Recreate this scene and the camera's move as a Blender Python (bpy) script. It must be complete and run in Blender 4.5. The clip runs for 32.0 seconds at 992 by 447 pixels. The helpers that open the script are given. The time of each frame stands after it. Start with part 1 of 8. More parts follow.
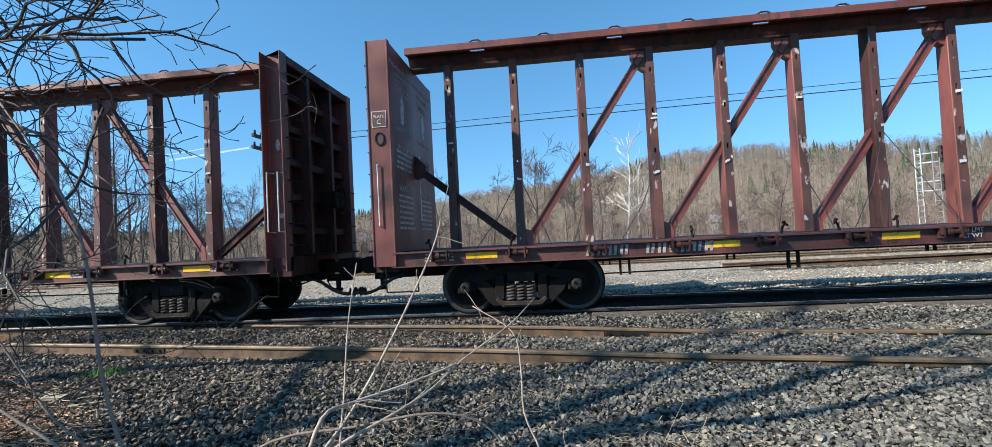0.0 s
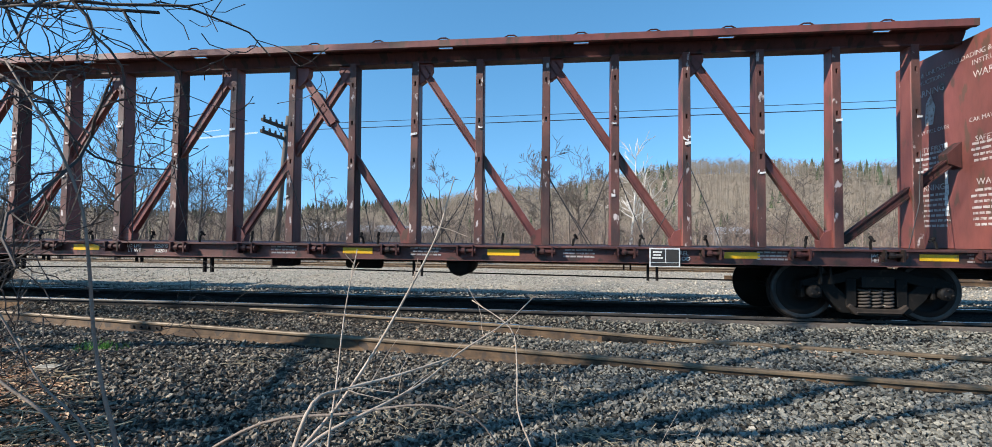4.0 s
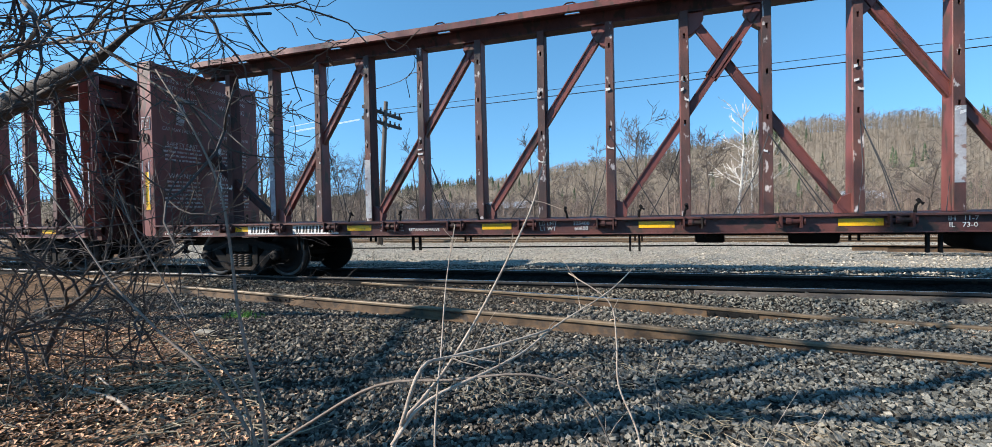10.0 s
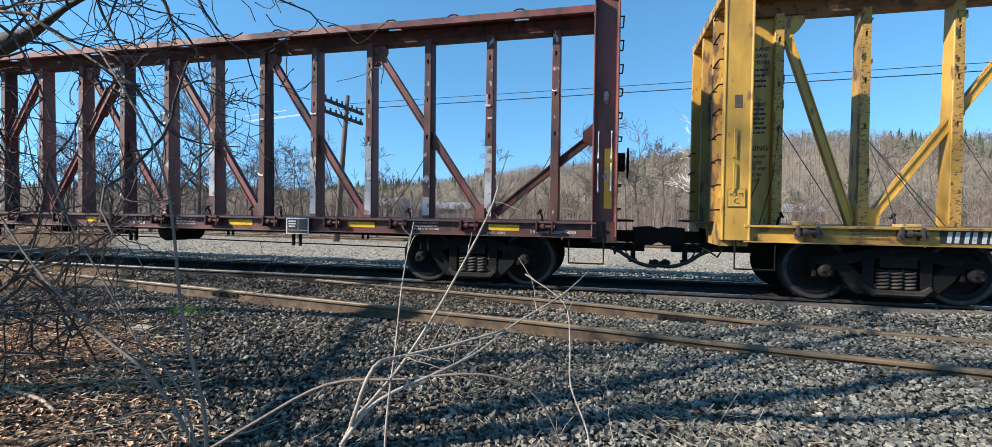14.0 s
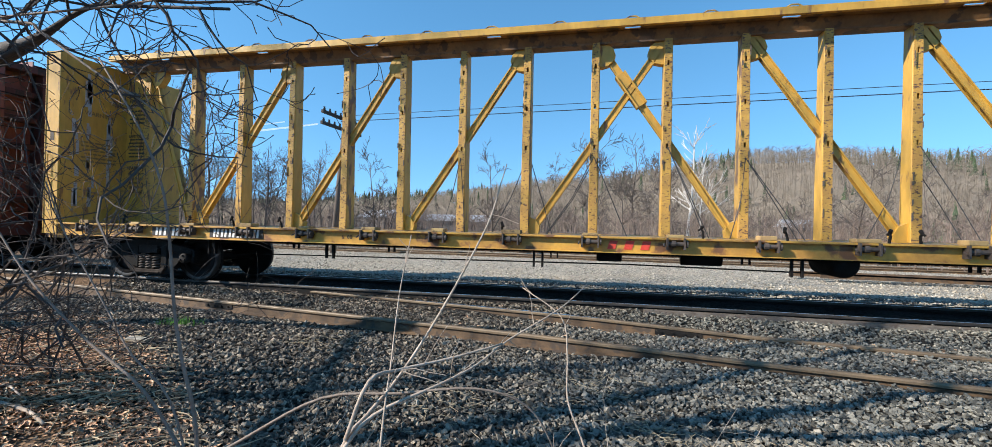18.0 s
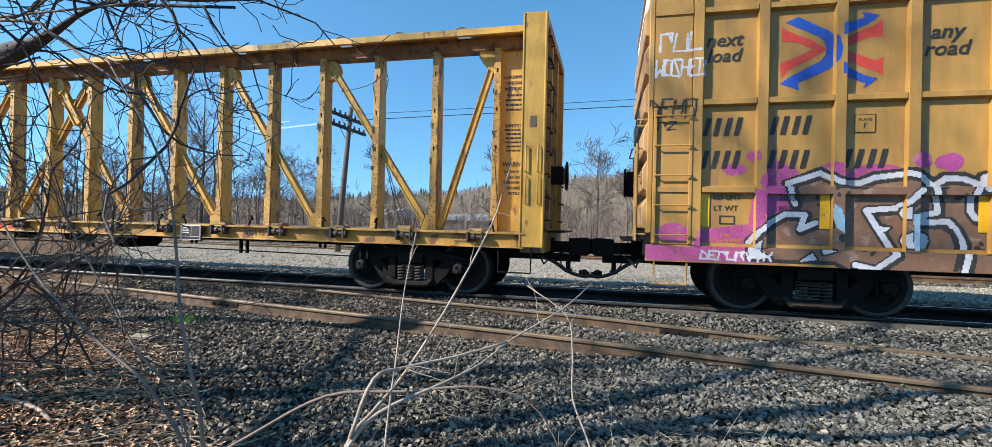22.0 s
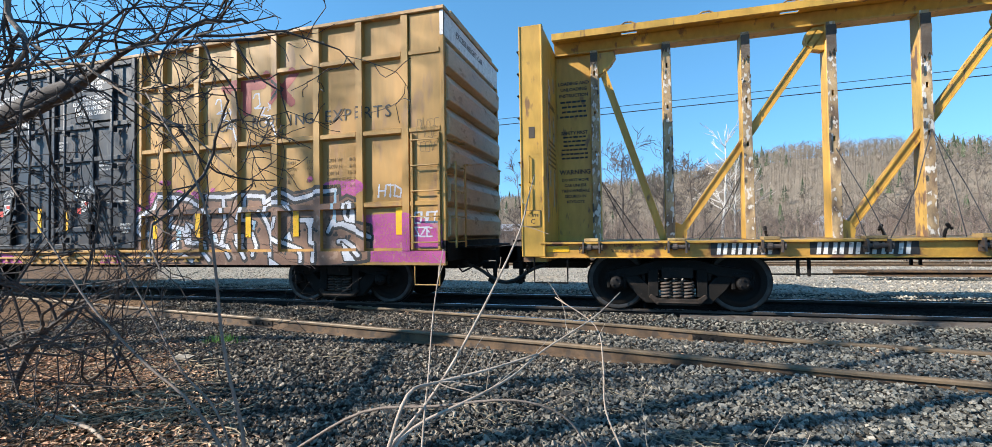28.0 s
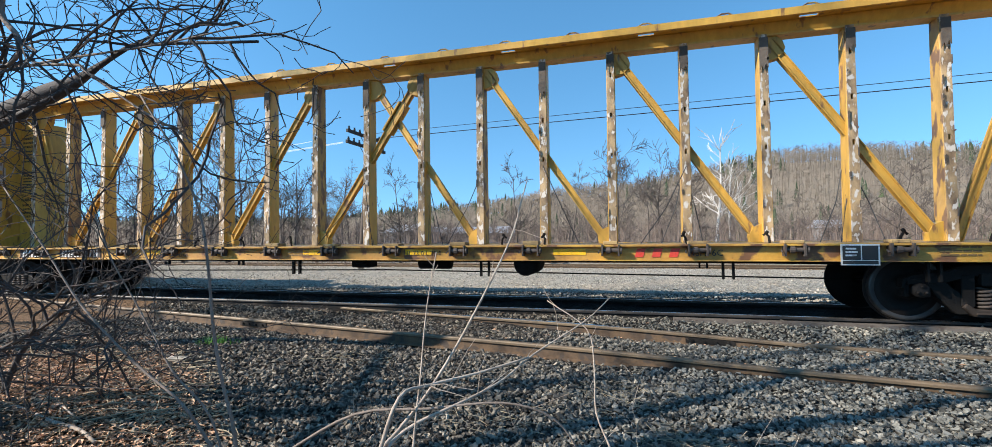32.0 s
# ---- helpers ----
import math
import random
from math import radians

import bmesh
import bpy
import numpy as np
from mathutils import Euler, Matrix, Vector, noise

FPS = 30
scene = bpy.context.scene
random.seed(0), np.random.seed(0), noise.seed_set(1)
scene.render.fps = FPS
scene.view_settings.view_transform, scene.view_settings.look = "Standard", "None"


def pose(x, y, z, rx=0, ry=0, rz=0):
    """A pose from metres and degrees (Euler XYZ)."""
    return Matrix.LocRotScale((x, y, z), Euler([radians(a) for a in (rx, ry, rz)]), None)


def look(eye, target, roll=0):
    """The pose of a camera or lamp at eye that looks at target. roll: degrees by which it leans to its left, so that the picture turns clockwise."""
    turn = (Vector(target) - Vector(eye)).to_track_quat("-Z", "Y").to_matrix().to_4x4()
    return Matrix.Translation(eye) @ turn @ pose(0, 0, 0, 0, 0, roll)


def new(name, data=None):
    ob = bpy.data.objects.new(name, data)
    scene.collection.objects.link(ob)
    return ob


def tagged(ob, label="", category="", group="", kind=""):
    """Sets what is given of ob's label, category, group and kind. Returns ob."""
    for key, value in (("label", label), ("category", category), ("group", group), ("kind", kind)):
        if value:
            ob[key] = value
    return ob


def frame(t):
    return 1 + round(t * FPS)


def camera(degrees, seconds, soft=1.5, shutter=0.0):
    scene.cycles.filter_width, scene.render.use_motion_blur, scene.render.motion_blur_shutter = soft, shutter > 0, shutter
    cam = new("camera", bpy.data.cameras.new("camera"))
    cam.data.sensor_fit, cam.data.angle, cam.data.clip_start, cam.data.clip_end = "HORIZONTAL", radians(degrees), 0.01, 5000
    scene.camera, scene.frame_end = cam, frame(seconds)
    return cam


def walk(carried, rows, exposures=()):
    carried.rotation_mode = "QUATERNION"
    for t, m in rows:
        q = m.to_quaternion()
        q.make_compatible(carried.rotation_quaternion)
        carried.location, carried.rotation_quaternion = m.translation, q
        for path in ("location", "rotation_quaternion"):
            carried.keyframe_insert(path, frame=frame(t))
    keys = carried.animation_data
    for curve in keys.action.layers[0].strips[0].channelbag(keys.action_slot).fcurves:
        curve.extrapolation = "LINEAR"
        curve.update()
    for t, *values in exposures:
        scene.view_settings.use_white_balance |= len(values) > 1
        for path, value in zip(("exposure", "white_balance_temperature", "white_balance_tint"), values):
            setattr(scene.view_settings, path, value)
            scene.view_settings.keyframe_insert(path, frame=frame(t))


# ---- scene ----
cam = camera(92.37, 32.0, soft=0.8)
walk(cam, [
    (0.0, pose(0.012, -0.029, 1.235, 91.80, 2.92, 6.48)),
    (0.5, pose(0.008, -0.023, 1.230, 91.93, 3.10, 6.83)),
    (1.0, pose(0.012, -0.025, 1.233, 91.96, 3.45, 7.12)),
    (1.5, pose(0.009, -0.018, 1.231, 91.99, 3.91, 7.31)),
    (2.0, pose(0.013, -0.023, 1.234, 92.02, 3.86, 7.45)),
    (2.3, pose(0.003, -0.004, 1.211, 91.97, 2.82, 7.62)),
    (2.5, pose(0.009, -0.015, 1.224, 92.14, 1.67, 7.39)),
    (3.0, pose(0.014, -0.022, 1.220, 92.16, -0.04, 7.25)),
    (3.5, pose(0.001, 0.003, 1.211, 91.92, -0.65, 6.80)),
    (5.5, pose(0.004, 0.000, 1.214, 91.33, 0.15, 6.51)),
    (6.0, pose(-0.007, 0.015, 1.205, 91.16, -0.01, 6.32)),
    (6.5, pose(0.000, 0.003, 1.209, 91.04, 0.24, 6.32)),
    (7.0, pose(-0.002, 0.004, 1.207, 90.97, 0.25, 6.37)),
    (7.5, pose(0.003, -0.004, 1.210, 90.92, 0.29, 6.52)),
    (8.0, pose(0.003, -0.002, 1.209, 90.83, 0.32, 6.73)),
    (8.1, pose(-0.013, -0.000, 1.195, 90.91, 0.44, 6.86)),
    (8.2, pose(-0.032, 0.038, 1.198, 90.71, 0.50, 8.19)),
    (8.3, pose(-0.007, 0.008, 1.207, 90.76, 0.67, 10.10)),
    (8.5, pose(0.005, -0.022, 1.211, 90.94, 0.96, 13.85)),
    (9.0, pose(0.006, -0.020, 1.218, 90.80, 2.50, 17.00)),
    (9.5, pose(0.006, -0.016, 1.217, 90.38, 2.49, 17.68)),
    (10.0, pose(-0.006, 0.009, 1.203, 88.73, 1.22, 17.91)),
    (10.5, pose(-0.004, 0.006, 1.204, 88.21, 0.84, 17.81)),
    (11.0, pose(0.001, 0.006, 1.209, 87.87, 0.52, 17.27)),
    (11.5, pose(-0.005, 0.013, 1.201, 87.90, 0.34, 16.50)),
    (12.0, pose(-0.001, 0.003, 1.204, 88.01, 0.29, 16.03)),
    (12.5, pose(-0.002, 0.009, 1.202, 88.13, 0.17, 15.46)),
    (13.0, pose(-0.007, 0.022, 1.196, 88.31, 0.01, 14.57)),
    (13.5, pose(-0.001, 0.007, 1.196, 88.59, -0.37, 13.87)),
    (14.0, pose(0.001, 0.007, 1.198, 88.83, -0.79, 13.20)),
    (14.5, pose(-0.003, 0.015, 1.197, 89.03, -1.21, 12.80)),
    (15.0, pose(-0.003, 0.014, 1.201, 89.16, -1.40, 12.50)),
    (15.5, pose(-0.002, 0.015, 1.201, 89.40, -1.19, 12.23)),
    (17.5, pose(-0.002, 0.006, 1.202, 90.29, -1.29, 12.67)),
    (18.0, pose(-0.004, 0.007, 1.200, 90.37, -1.29, 12.84)),
    (18.5, pose(-0.001, 0.002, 1.206, 90.42, -0.68, 13.18)),
    (19.0, pose(0.001, 0.000, 1.207, 90.47, -0.32, 13.31)),
    (19.5, pose(-0.001, 0.006, 1.205, 90.43, -0.08, 13.40)),
    (20.0, pose(-0.003, 0.006, 1.204, 90.36, -0.11, 13.40)),
    (20.5, pose(-0.002, 0.008, 1.202, 90.36, -0.27, 13.45)),
    (21.0, pose(-0.009, 0.015, 1.199, 90.37, -0.61, 13.37)),
    (21.5, pose(-0.007, 0.011, 1.197, 90.43, -0.88, 13.44)),
    (22.0, pose(-0.009, 0.015, 1.194, 90.26, -1.34, 13.35)),
    (22.5, pose(-0.011, 0.024, 1.189, 90.14, -2.10, 13.04)),
    (23.0, pose(-0.005, 0.014, 1.198, 90.18, -2.02, 12.65)),
    (23.5, pose(-0.002, 0.010, 1.199, 90.31, -1.75, 12.22)),
    (24.0, pose(-0.001, 0.007, 1.202, 90.41, -1.24, 12.03)),
    (24.5, pose(-0.001, 0.011, 1.206, 90.41, -0.05, 12.05)),
    (25.0, pose(-0.002, 0.007, 1.210, 90.56, 0.53, 12.62)),
    (25.5, pose(-0.001, 0.001, 1.214, 90.72, 0.65, 13.79)),
    (27.5, pose(0.005, -0.019, 1.215, 91.12, 0.85, 16.25)),
    (28.0, pose(-0.003, -0.017, 1.214, 91.42, 0.91, 16.35)),
    (28.5, pose(0.003, -0.023, 1.212, 91.66, 1.07, 16.60)),
    (29.0, pose(0.008, -0.038, 1.225, 91.68, 1.11, 17.03)),
    (29.5, pose(0.005, -0.017, 1.210, 91.69, 0.85, 17.22)),
    (30.0, pose(0.004, -0.024, 1.215, 91.72, 0.74, 17.15)),
    (30.5, pose(0.002, -0.012, 1.217, 91.70, 0.87, 16.91)),
    (31.0, pose(0.003, -0.003, 1.207, 91.77, 0.90, 16.62)),
    (31.5, pose(0.003, -0.002, 1.199, 91.74, 0.58, 16.27)),
    (32.0, pose(0.017, -0.030, 1.222, 91.65, 0.62, 15.84)),
], [(0.0, 0.86), (23.0, 0.90), (25.0, 1.02), (29.0, 1.06), (30.5, 0.96), (32.0, 0.88)])

# ---- world, sun ----
SUN = Vector((1.0, 0.61, -0.73)).normalized()       # the way the sunlight goes
world = bpy.data.worlds.new("sky")
scene.world = world
world.use_nodes = True
wn = world.node_tree.nodes
sky = wn.new("ShaderNodeTexSky")
sky.sky_type, sky.sun_disc = "NISHITA", False
sky.sun_elevation = math.asin(-SUN.z)
sky.sun_rotation = math.atan2(-SUN.x, -SUN.y)
sky.altitude, sky.air_density, sky.dust_density, sky.ozone_density = 300, 1.0, 0.0, 1.6
clear = wn.new("ShaderNodeHueSaturation")
clear.inputs["Hue"].default_value, clear.inputs["Saturation"].default_value = 0.489, 1.24
# very clear dry air: the pale band of the horizon lies below the hills
place, lift, unit = wn.new("ShaderNodeTexCoord"), wn.new("ShaderNodeVectorMath"), wn.new("ShaderNodeVectorMath")
lift.operation, unit.operation = "ADD", "NORMALIZE"
lift.inputs[1].default_value = (0, 0, 0.20)
world.node_tree.links.new(place.outputs["Generated"], lift.inputs[0])
world.node_tree.links.new(lift.outputs[0], unit.inputs[0])
world.node_tree.links.new(unit.outputs[0], sky.inputs["Vector"])
world.node_tree.links.new(sky.outputs[0], clear.inputs["Color"])
world.node_tree.links.new(clear.outputs[0], wn["Background"].inputs[0])
wn["Background"].inputs[1].default_value = 0.148
sun = new("sun", bpy.data.lights.new("sun", "SUN"))
sun.data.energy, sun.data.angle, sun.data.color = 5.0, radians(0.55), (1.0, 0.93, 0.83)
sun.matrix_world = look((-30, -18, 25), Vector((-30, -18, 25)) + SUN)

# ---- materials ----


def mat(name, c1, c2, scale=2.0, rough=0.6, metal=0.0, bump=0.1, bscale=60.0, spots=None, per="object", vary=0.0, streak=1.0, spec=0.5):
    """Two tones over a broad noise, fine grain, optional spots of a third tone (colour, amount, scale), fine relief."""
    m = bpy.data.materials.new(name)
    m.use_nodes = True
    nt = m.node_tree
    nd, ln = nt.nodes, nt.links
    b = nd["Principled BSDF"]
    co = nd.new("ShaderNodeTexCoord")
    info = nd.new("ShaderNodeObjectInfo") if per == "object" else nd.new("ShaderNodeNewGeometry")
    rnd = info.outputs["Random"] if per == "object" else info.outputs["Random Per Island"]
    off = nd.new("ShaderNodeVectorMath")
    off.operation = "MULTIPLY_ADD"
    off.inputs[1].default_value = (1, 1, 1.0 / streak)
    comb = nd.new("ShaderNodeCombineXYZ")
    mul = nd.new("ShaderNodeMath")
    mul.operation = "MULTIPLY"
    mul.inputs[1].default_value = 37.0
    ln.new(rnd, mul.inputs[0])
    for i in range(3):
        ln.new(mul.outputs[0], comb.inputs[i])
    ln.new(co.outputs["Object"], off.inputs[0])
    ln.new(comb.outputs[0], off.inputs[2])

    def tex(s, detail=4.0):
        n = nd.new("ShaderNodeTexNoise")
        n.inputs["Scale"].default_value, n.inputs["Detail"].default_value = s, detail
        ln.new(off.outputs[0], n.inputs["Vector"])
        return n.outputs[0]

    def ramp(src, a, z):
        r = nd.new("ShaderNodeMapRange")
        r.inputs[1].default_value, r.inputs[2].default_value = a, z
        ln.new(src, r.inputs[0])
        return r.outputs[0]

    def mix(f, a, z, kind="MIX"):
        x = nd.new("ShaderNodeMix")
        x.data_type, x.blend_type = "RGBA", kind
        for s, v in ((x.inputs[0], f), (x.inputs[6], a), (x.inputs[7], z)):
            if hasattr(v, "is_output"):
                ln.new(v, s)
            else:
                s.default_value = v if isinstance(v, float) else (*v, 1)
        return x.outputs[2]

    broad = tex(scale)
    fine = tex(scale * 11)
    col = mix(ramp(broad, 0.35, 0.65), c1, c2)
    col = mix(0.35, col, mix(ramp(fine, 0.25, 0.75), (0.55, 0.55, 0.55), (1.35, 1.35, 1.35)), "MULTIPLY")
    if spots:
        tone, amount, sscale = spots
        col = mix(ramp(tex(sscale, 6.0), 0.66 - 0.3 * amount, 0.72 - 0.3 * amount), col, tone)
    if vary:
        col = mix(1.0, col, mix(rnd, (1 - vary,) * 3, (1 + vary,) * 3), "MULTIPLY")
    ln.new(col, b.inputs["Base Color"])
    rr = nd.new("ShaderNodeMapRange")
    rr.inputs[1].default_value, rr.inputs[2].default_value = 0.3, 0.7
    rr.inputs[3].default_value, rr.inputs[4].default_value = max(0.05, rough - 0.12), min(1.0, rough + 0.12)
    ln.new(broad, rr.inputs[0])
    ln.new(rr.outputs[0], b.inputs["Roughness"])
    b.inputs["Metallic"].default_value = metal
    b.inputs["Specular IOR Level"].default_value = spec
    if bump:
        bp = nd.new("ShaderNodeBump")
        bp.inputs["Strength"].default_value, bp.inputs["Distance"].default_value = bump, 0.01
        ln.new(tex(bscale), bp.inputs["Height"])
        ln.new(bp.outputs[0], b.inputs["Normal"])
    return m


def stone_mat(name, per):
    """Crushed stone: blue-grey where the ballast is fresh, oily brown-black by the old turnout; each stone of its own tone."""
    m = bpy.data.materials.new(name)
    m.use_nodes = True
    nd, ln = m.node_tree.nodes, m.node_tree.links
    b = nd["Principled BSDF"]
    geo = nd.new("ShaderNodeNewGeometry")
    rnd = geo.outputs["Random Per Island"] if per == "island" else nd.new("ShaderNodeObjectInfo").outputs["Random"]

    def tex(scale, detail):
        n = nd.new("ShaderNodeTexNoise")
        n.inputs["Scale"].default_value, n.inputs["Detail"].default_value = scale, detail
        ln.new(geo.outputs["Position"], n.inputs["Vector"])
        return n.outputs[0]

    def ramp(src, a, z, lo=0.0, hi=1.0):
        r = nd.new("ShaderNodeMapRange")
        for k, v in enumerate((a, z, lo, hi)):
            r.inputs[k + 1].default_value = v
        ln.new(src, r.inputs[0])
        return r.outputs[0]

    def mix(f, a, z, kind="MIX"):
        x = nd.new("ShaderNodeMix")
        x.data_type, x.blend_type = "RGBA", kind
        for s, v in ((x.inputs[0], f), (x.inputs[6], a), (x.inputs[7], z)):
            if hasattr(v, "is_output"):
                ln.new(v, s)
            else:
                s.default_value = v if isinstance(v, float) else (*v, 1)
        return x.outputs[2]

    def steps(src, tones):
        r = nd.new("ShaderNodeValToRGB")
        e = r.color_ramp.elements
        while len(e) < len(tones):
            e.new(0.5)
        for k, (at, tone) in enumerate(tones):
            e[k].position, e[k].color = at, (*tone, 1)
        ln.new(src, r.inputs[0])
        return r.outputs[0]

    fresh = steps(rnd, ((0.0, (0.042, 0.041, 0.036)), (0.35, (0.122, 0.117, 0.100)), (0.7, (0.20, 0.19, 0.162)), (0.93, (0.265, 0.247, 0.205)), (1.0, (0.38, 0.335, 0.27))))
    oily = steps(rnd, ((0.0, (0.022, 0.018, 0.015)), (0.4, (0.092, 0.078, 0.063)), (0.75, (0.19, 0.16, 0.125)), (0.93, (0.28, 0.236, 0.18)), (1.0, (0.40, 0.335, 0.255))))
    sep = nd.new("ShaderNodeSeparateXYZ")
    ln.new(geo.outputs["Position"], sep.inputs[0])
    add = nd.new("ShaderNodeMath")
    add.operation = "MULTIPLY_ADD"
    ln.new(tex(0.55, 3.0), add.inputs[0])
    add.inputs[1].default_value = 5.0
    ln.new(sep.outputs[0], add.inputs[2])
    col = mix(ramp(add.outputs[0], 0.6, 3.6), oily, fresh)
    col = mix(0.6, col, mix(ramp(tex(70.0, 4.0), 0.3, 0.7), (0.55, 0.55, 0.55), (1.3, 1.3, 1.3)), "MULTIPLY")
    ln.new(col, b.inputs["Base Color"])
    b.inputs["Roughness"].default_value, b.inputs["Specular IOR Level"].default_value = 0.82, 0.25
    bp = nd.new("ShaderNodeBump")
    bp.inputs["Strength"].default_value, bp.inputs["Distance"].default_value = 0.5, 0.008
    ln.new(tex(120.0, 4.0), bp.inputs["Height"])
    ln.new(bp.outputs[0], b.inputs["Normal"])
    return m


M = {}
M["stone"], M["stone_one"] = stone_mat("ballast_stone", "island"), stone_mat("ballast_stone_near", "object")
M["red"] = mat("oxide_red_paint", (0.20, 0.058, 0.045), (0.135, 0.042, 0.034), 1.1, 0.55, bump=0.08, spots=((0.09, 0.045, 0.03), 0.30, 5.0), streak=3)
# grime tone that also darkens the chord girder in place of its underside shade
M["red_dark"] = mat("grimy_shaded_red_paint", (0.085, 0.030, 0.026), (0.055, 0.024, 0.022), 1.6, 0.65, spots=((0.03, 0.02, 0.016), 0.4, 6.0), streak=3, spec=0.25)
M["red_sill"] = mat("weathered_red_sill", (0.125, 0.042, 0.034), (0.080, 0.032, 0.027), 2.0, 0.6, bump=0.08, spots=((0.045, 0.026, 0.02), 0.35, 6.0))
M["yellow"] = mat("yellow_paint", (0.56, 0.32, 0.050), (0.46, 0.255, 0.042), 1.1, 0.5, bump=0.06, spots=((0.22, 0.11, 0.04), 0.16, 7.0), streak=3)
M["yellow_worn"] = mat("worn_yellow_paint", (0.52, 0.30, 0.055), (0.34, 0.205, 0.07), 2.4, 0.6, bump=0.1, spots=((0.16, 0.09, 0.05), 0.50, 7.0), streak=2.5)
# girder tone under the chord's lips: rust stains plus underside shade in the colour
M["yellow_under"] = mat("rusty_shaded_yellow_paint", (0.24, 0.125, 0.045), (0.13, 0.070, 0.034), 2.0, 0.7, bump=0.12, spots=((0.07, 0.042, 0.028), 0.40, 5.0))
M["yellow_sill"] = mat("rust_streaked_yellow_sill", (0.52, 0.29, 0.046), (0.36, 0.185, 0.045), 1.6, 0.6, bump=0.1, spots=((0.16, 0.075, 0.034), 0.36, 3.2))
M["yellow_rusty"] = mat("rust_scraped_yellow_paint", (0.52, 0.30, 0.055), (0.40, 0.22, 0.055), 3.0, 0.6, bump=0.12, spots=((0.105, 0.055, 0.034), 0.33, 19.0), streak=0.5)
M["yellow_chipped"] = mat("chipped_facing_paint", (0.48, 0.33, 0.17), (0.125, 0.08, 0.052), 8.0, 0.65, bump=0.15, spots=((0.60, 0.55, 0.48), 0.40, 16.0), streak=2.0)
M["red_facing"] = mat("scuffed_dark_facing", (0.060, 0.034, 0.028), (0.13, 0.050, 0.040), 3.5, 0.65, bump=0.15, spots=((0.50, 0.44, 0.41), 0.15, 9.0), streak=2.0)
M["tan"] = mat("mustard_boxcar_paint", (0.43, 0.236, 0.056), (0.36, 0.195, 0.049), 0.8, 0.55, bump=0.05, spots=((0.30, 0.16, 0.06), 0.22, 3.0), streak=4)
M["tan_end"] = mat("dusty_mustard_paint", (0.46, 0.27, 0.11), (0.38, 0.22, 0.09), 1.2, 0.6, bump=0.06, spots=((0.25, 0.16, 0.08), 0.3, 4.0), streak=4)
M["black_door"] = mat("black_door_paint", (0.020, 0.022, 0.027), (0.013, 0.014, 0.018), 1.2, 0.5, bump=0.06, spots=((0.05, 0.048, 0.045), 0.2, 6.0), streak=4)
M["rod"] = mat("worn_grey_steel_rod", (0.10, 0.10, 0.105), (0.06, 0.06, 0.065), 3.0, 0.45, 0.3, bump=0.05, streak=4)
M["black"] = mat("black_grime", (0.007, 0.0065, 0.006), (0.012, 0.010, 0.009), 5.0, 0.8, bump=0.25, bscale=40, spec=0.2)
M["truck"] = mat("dusty_cast_steel", (0.012, 0.011, 0.010), (0.026, 0.022, 0.019), 6.0, 0.85, bump=0.3, bscale=50, spots=((0.055, 0.040, 0.032), 0.22, 9.0), spec=0.2)
M["frame_steel"] = mat("greasy_cast_frame", (0.0065, 0.006, 0.0055), (0.013, 0.011, 0.0095), 6.0, 0.8, bump=0.3, bscale=50, spots=((0.024, 0.018, 0.015), 0.15, 8.0), spec=0.2)
M["seat"] = mat("dusty_brown_cast_steel", (0.050, 0.038, 0.031), (0.026, 0.021, 0.018), 5.0, 0.9, bump=0.3, bscale=50, spec=0.15)
M["spring"] = mat("rusty_spring_steel", (0.085, 0.062, 0.05), (0.05, 0.04, 0.034), 8.0, 0.75, bump=0.2)
M["wheel"] = mat("oily_wheel_steel", (0.010, 0.009, 0.009), (0.018, 0.015, 0.013), 4.0, 0.7, 0.0, bump=0.2, spec=0.2)
M["tread"] = mat("polished_wheel_rim", (0.07, 0.066, 0.062), (0.045, 0.042, 0.04), 8.0, 0.5, 0.6, bump=0.05)
M["railhead"] = mat("polished_rail_steel", (0.50, 0.49, 0.48), (0.36, 0.34, 0.32), 6.0, 0.26, 0.9, bump=0.03)
M["railrust"] = mat("rusty_rail_steel", (0.135, 0.080, 0.040), (0.062, 0.039, 0.024), 4.0, 0.8, bump=0.25, spots=((0.055, 0.038, 0.027), 0.40, 7.0))
M["raildark"] = mat("dull_rail_head", (0.19, 0.132, 0.078), (0.12, 0.085, 0.054), 5.0, 0.55, 0.15, bump=0.1)
M["rail_head_dark"] = mat("dark_rail_head", (0.035, 0.031, 0.028), (0.055, 0.047, 0.040), 5.0, 0.5, 0.2, bump=0.1)
M["tie"] = mat("weathered_tie_timber", (0.075, 0.058, 0.045), (0.11, 0.09, 0.072), 7.0, 0.9, bump=0.5, bscale=30, vary=0.3)
M["block"] = mat("yellowed_deck_timber", (0.42, 0.28, 0.11), (0.28, 0.18, 0.08), 5.0, 0.8, bump=0.3, bscale=40, vary=0.25, spots=((0.14, 0.09, 0.05), 0.3, 9.0))
M["plank"] = mat("grey_crossing_timber", (0.10, 0.082, 0.068), (0.15, 0.125, 0.105), 6.0, 0.9, bump=0.4, bscale=40, spots=((0.08, 0.06, 0.05), 0.3, 8.0))
M["gravel"] = mat("pale_gravel_stone", (0.40, 0.355, 0.285), (0.24, 0.212, 0.175), 9.0, 0.9, bump=0.3, bscale=90, per="island", vary=0.5, spec=0.15)
M["leaf"] = mat("dry_leaf", (0.58, 0.36, 0.21), (0.27, 0.145, 0.085), 20.0, 0.8, bump=0.2, per="island", vary=0.8)
M["straw"] = mat("dry_straw", (0.36, 0.29, 0.19), (0.27, 0.21, 0.13), 20.0, 0.85, per="island", vary=0.4)
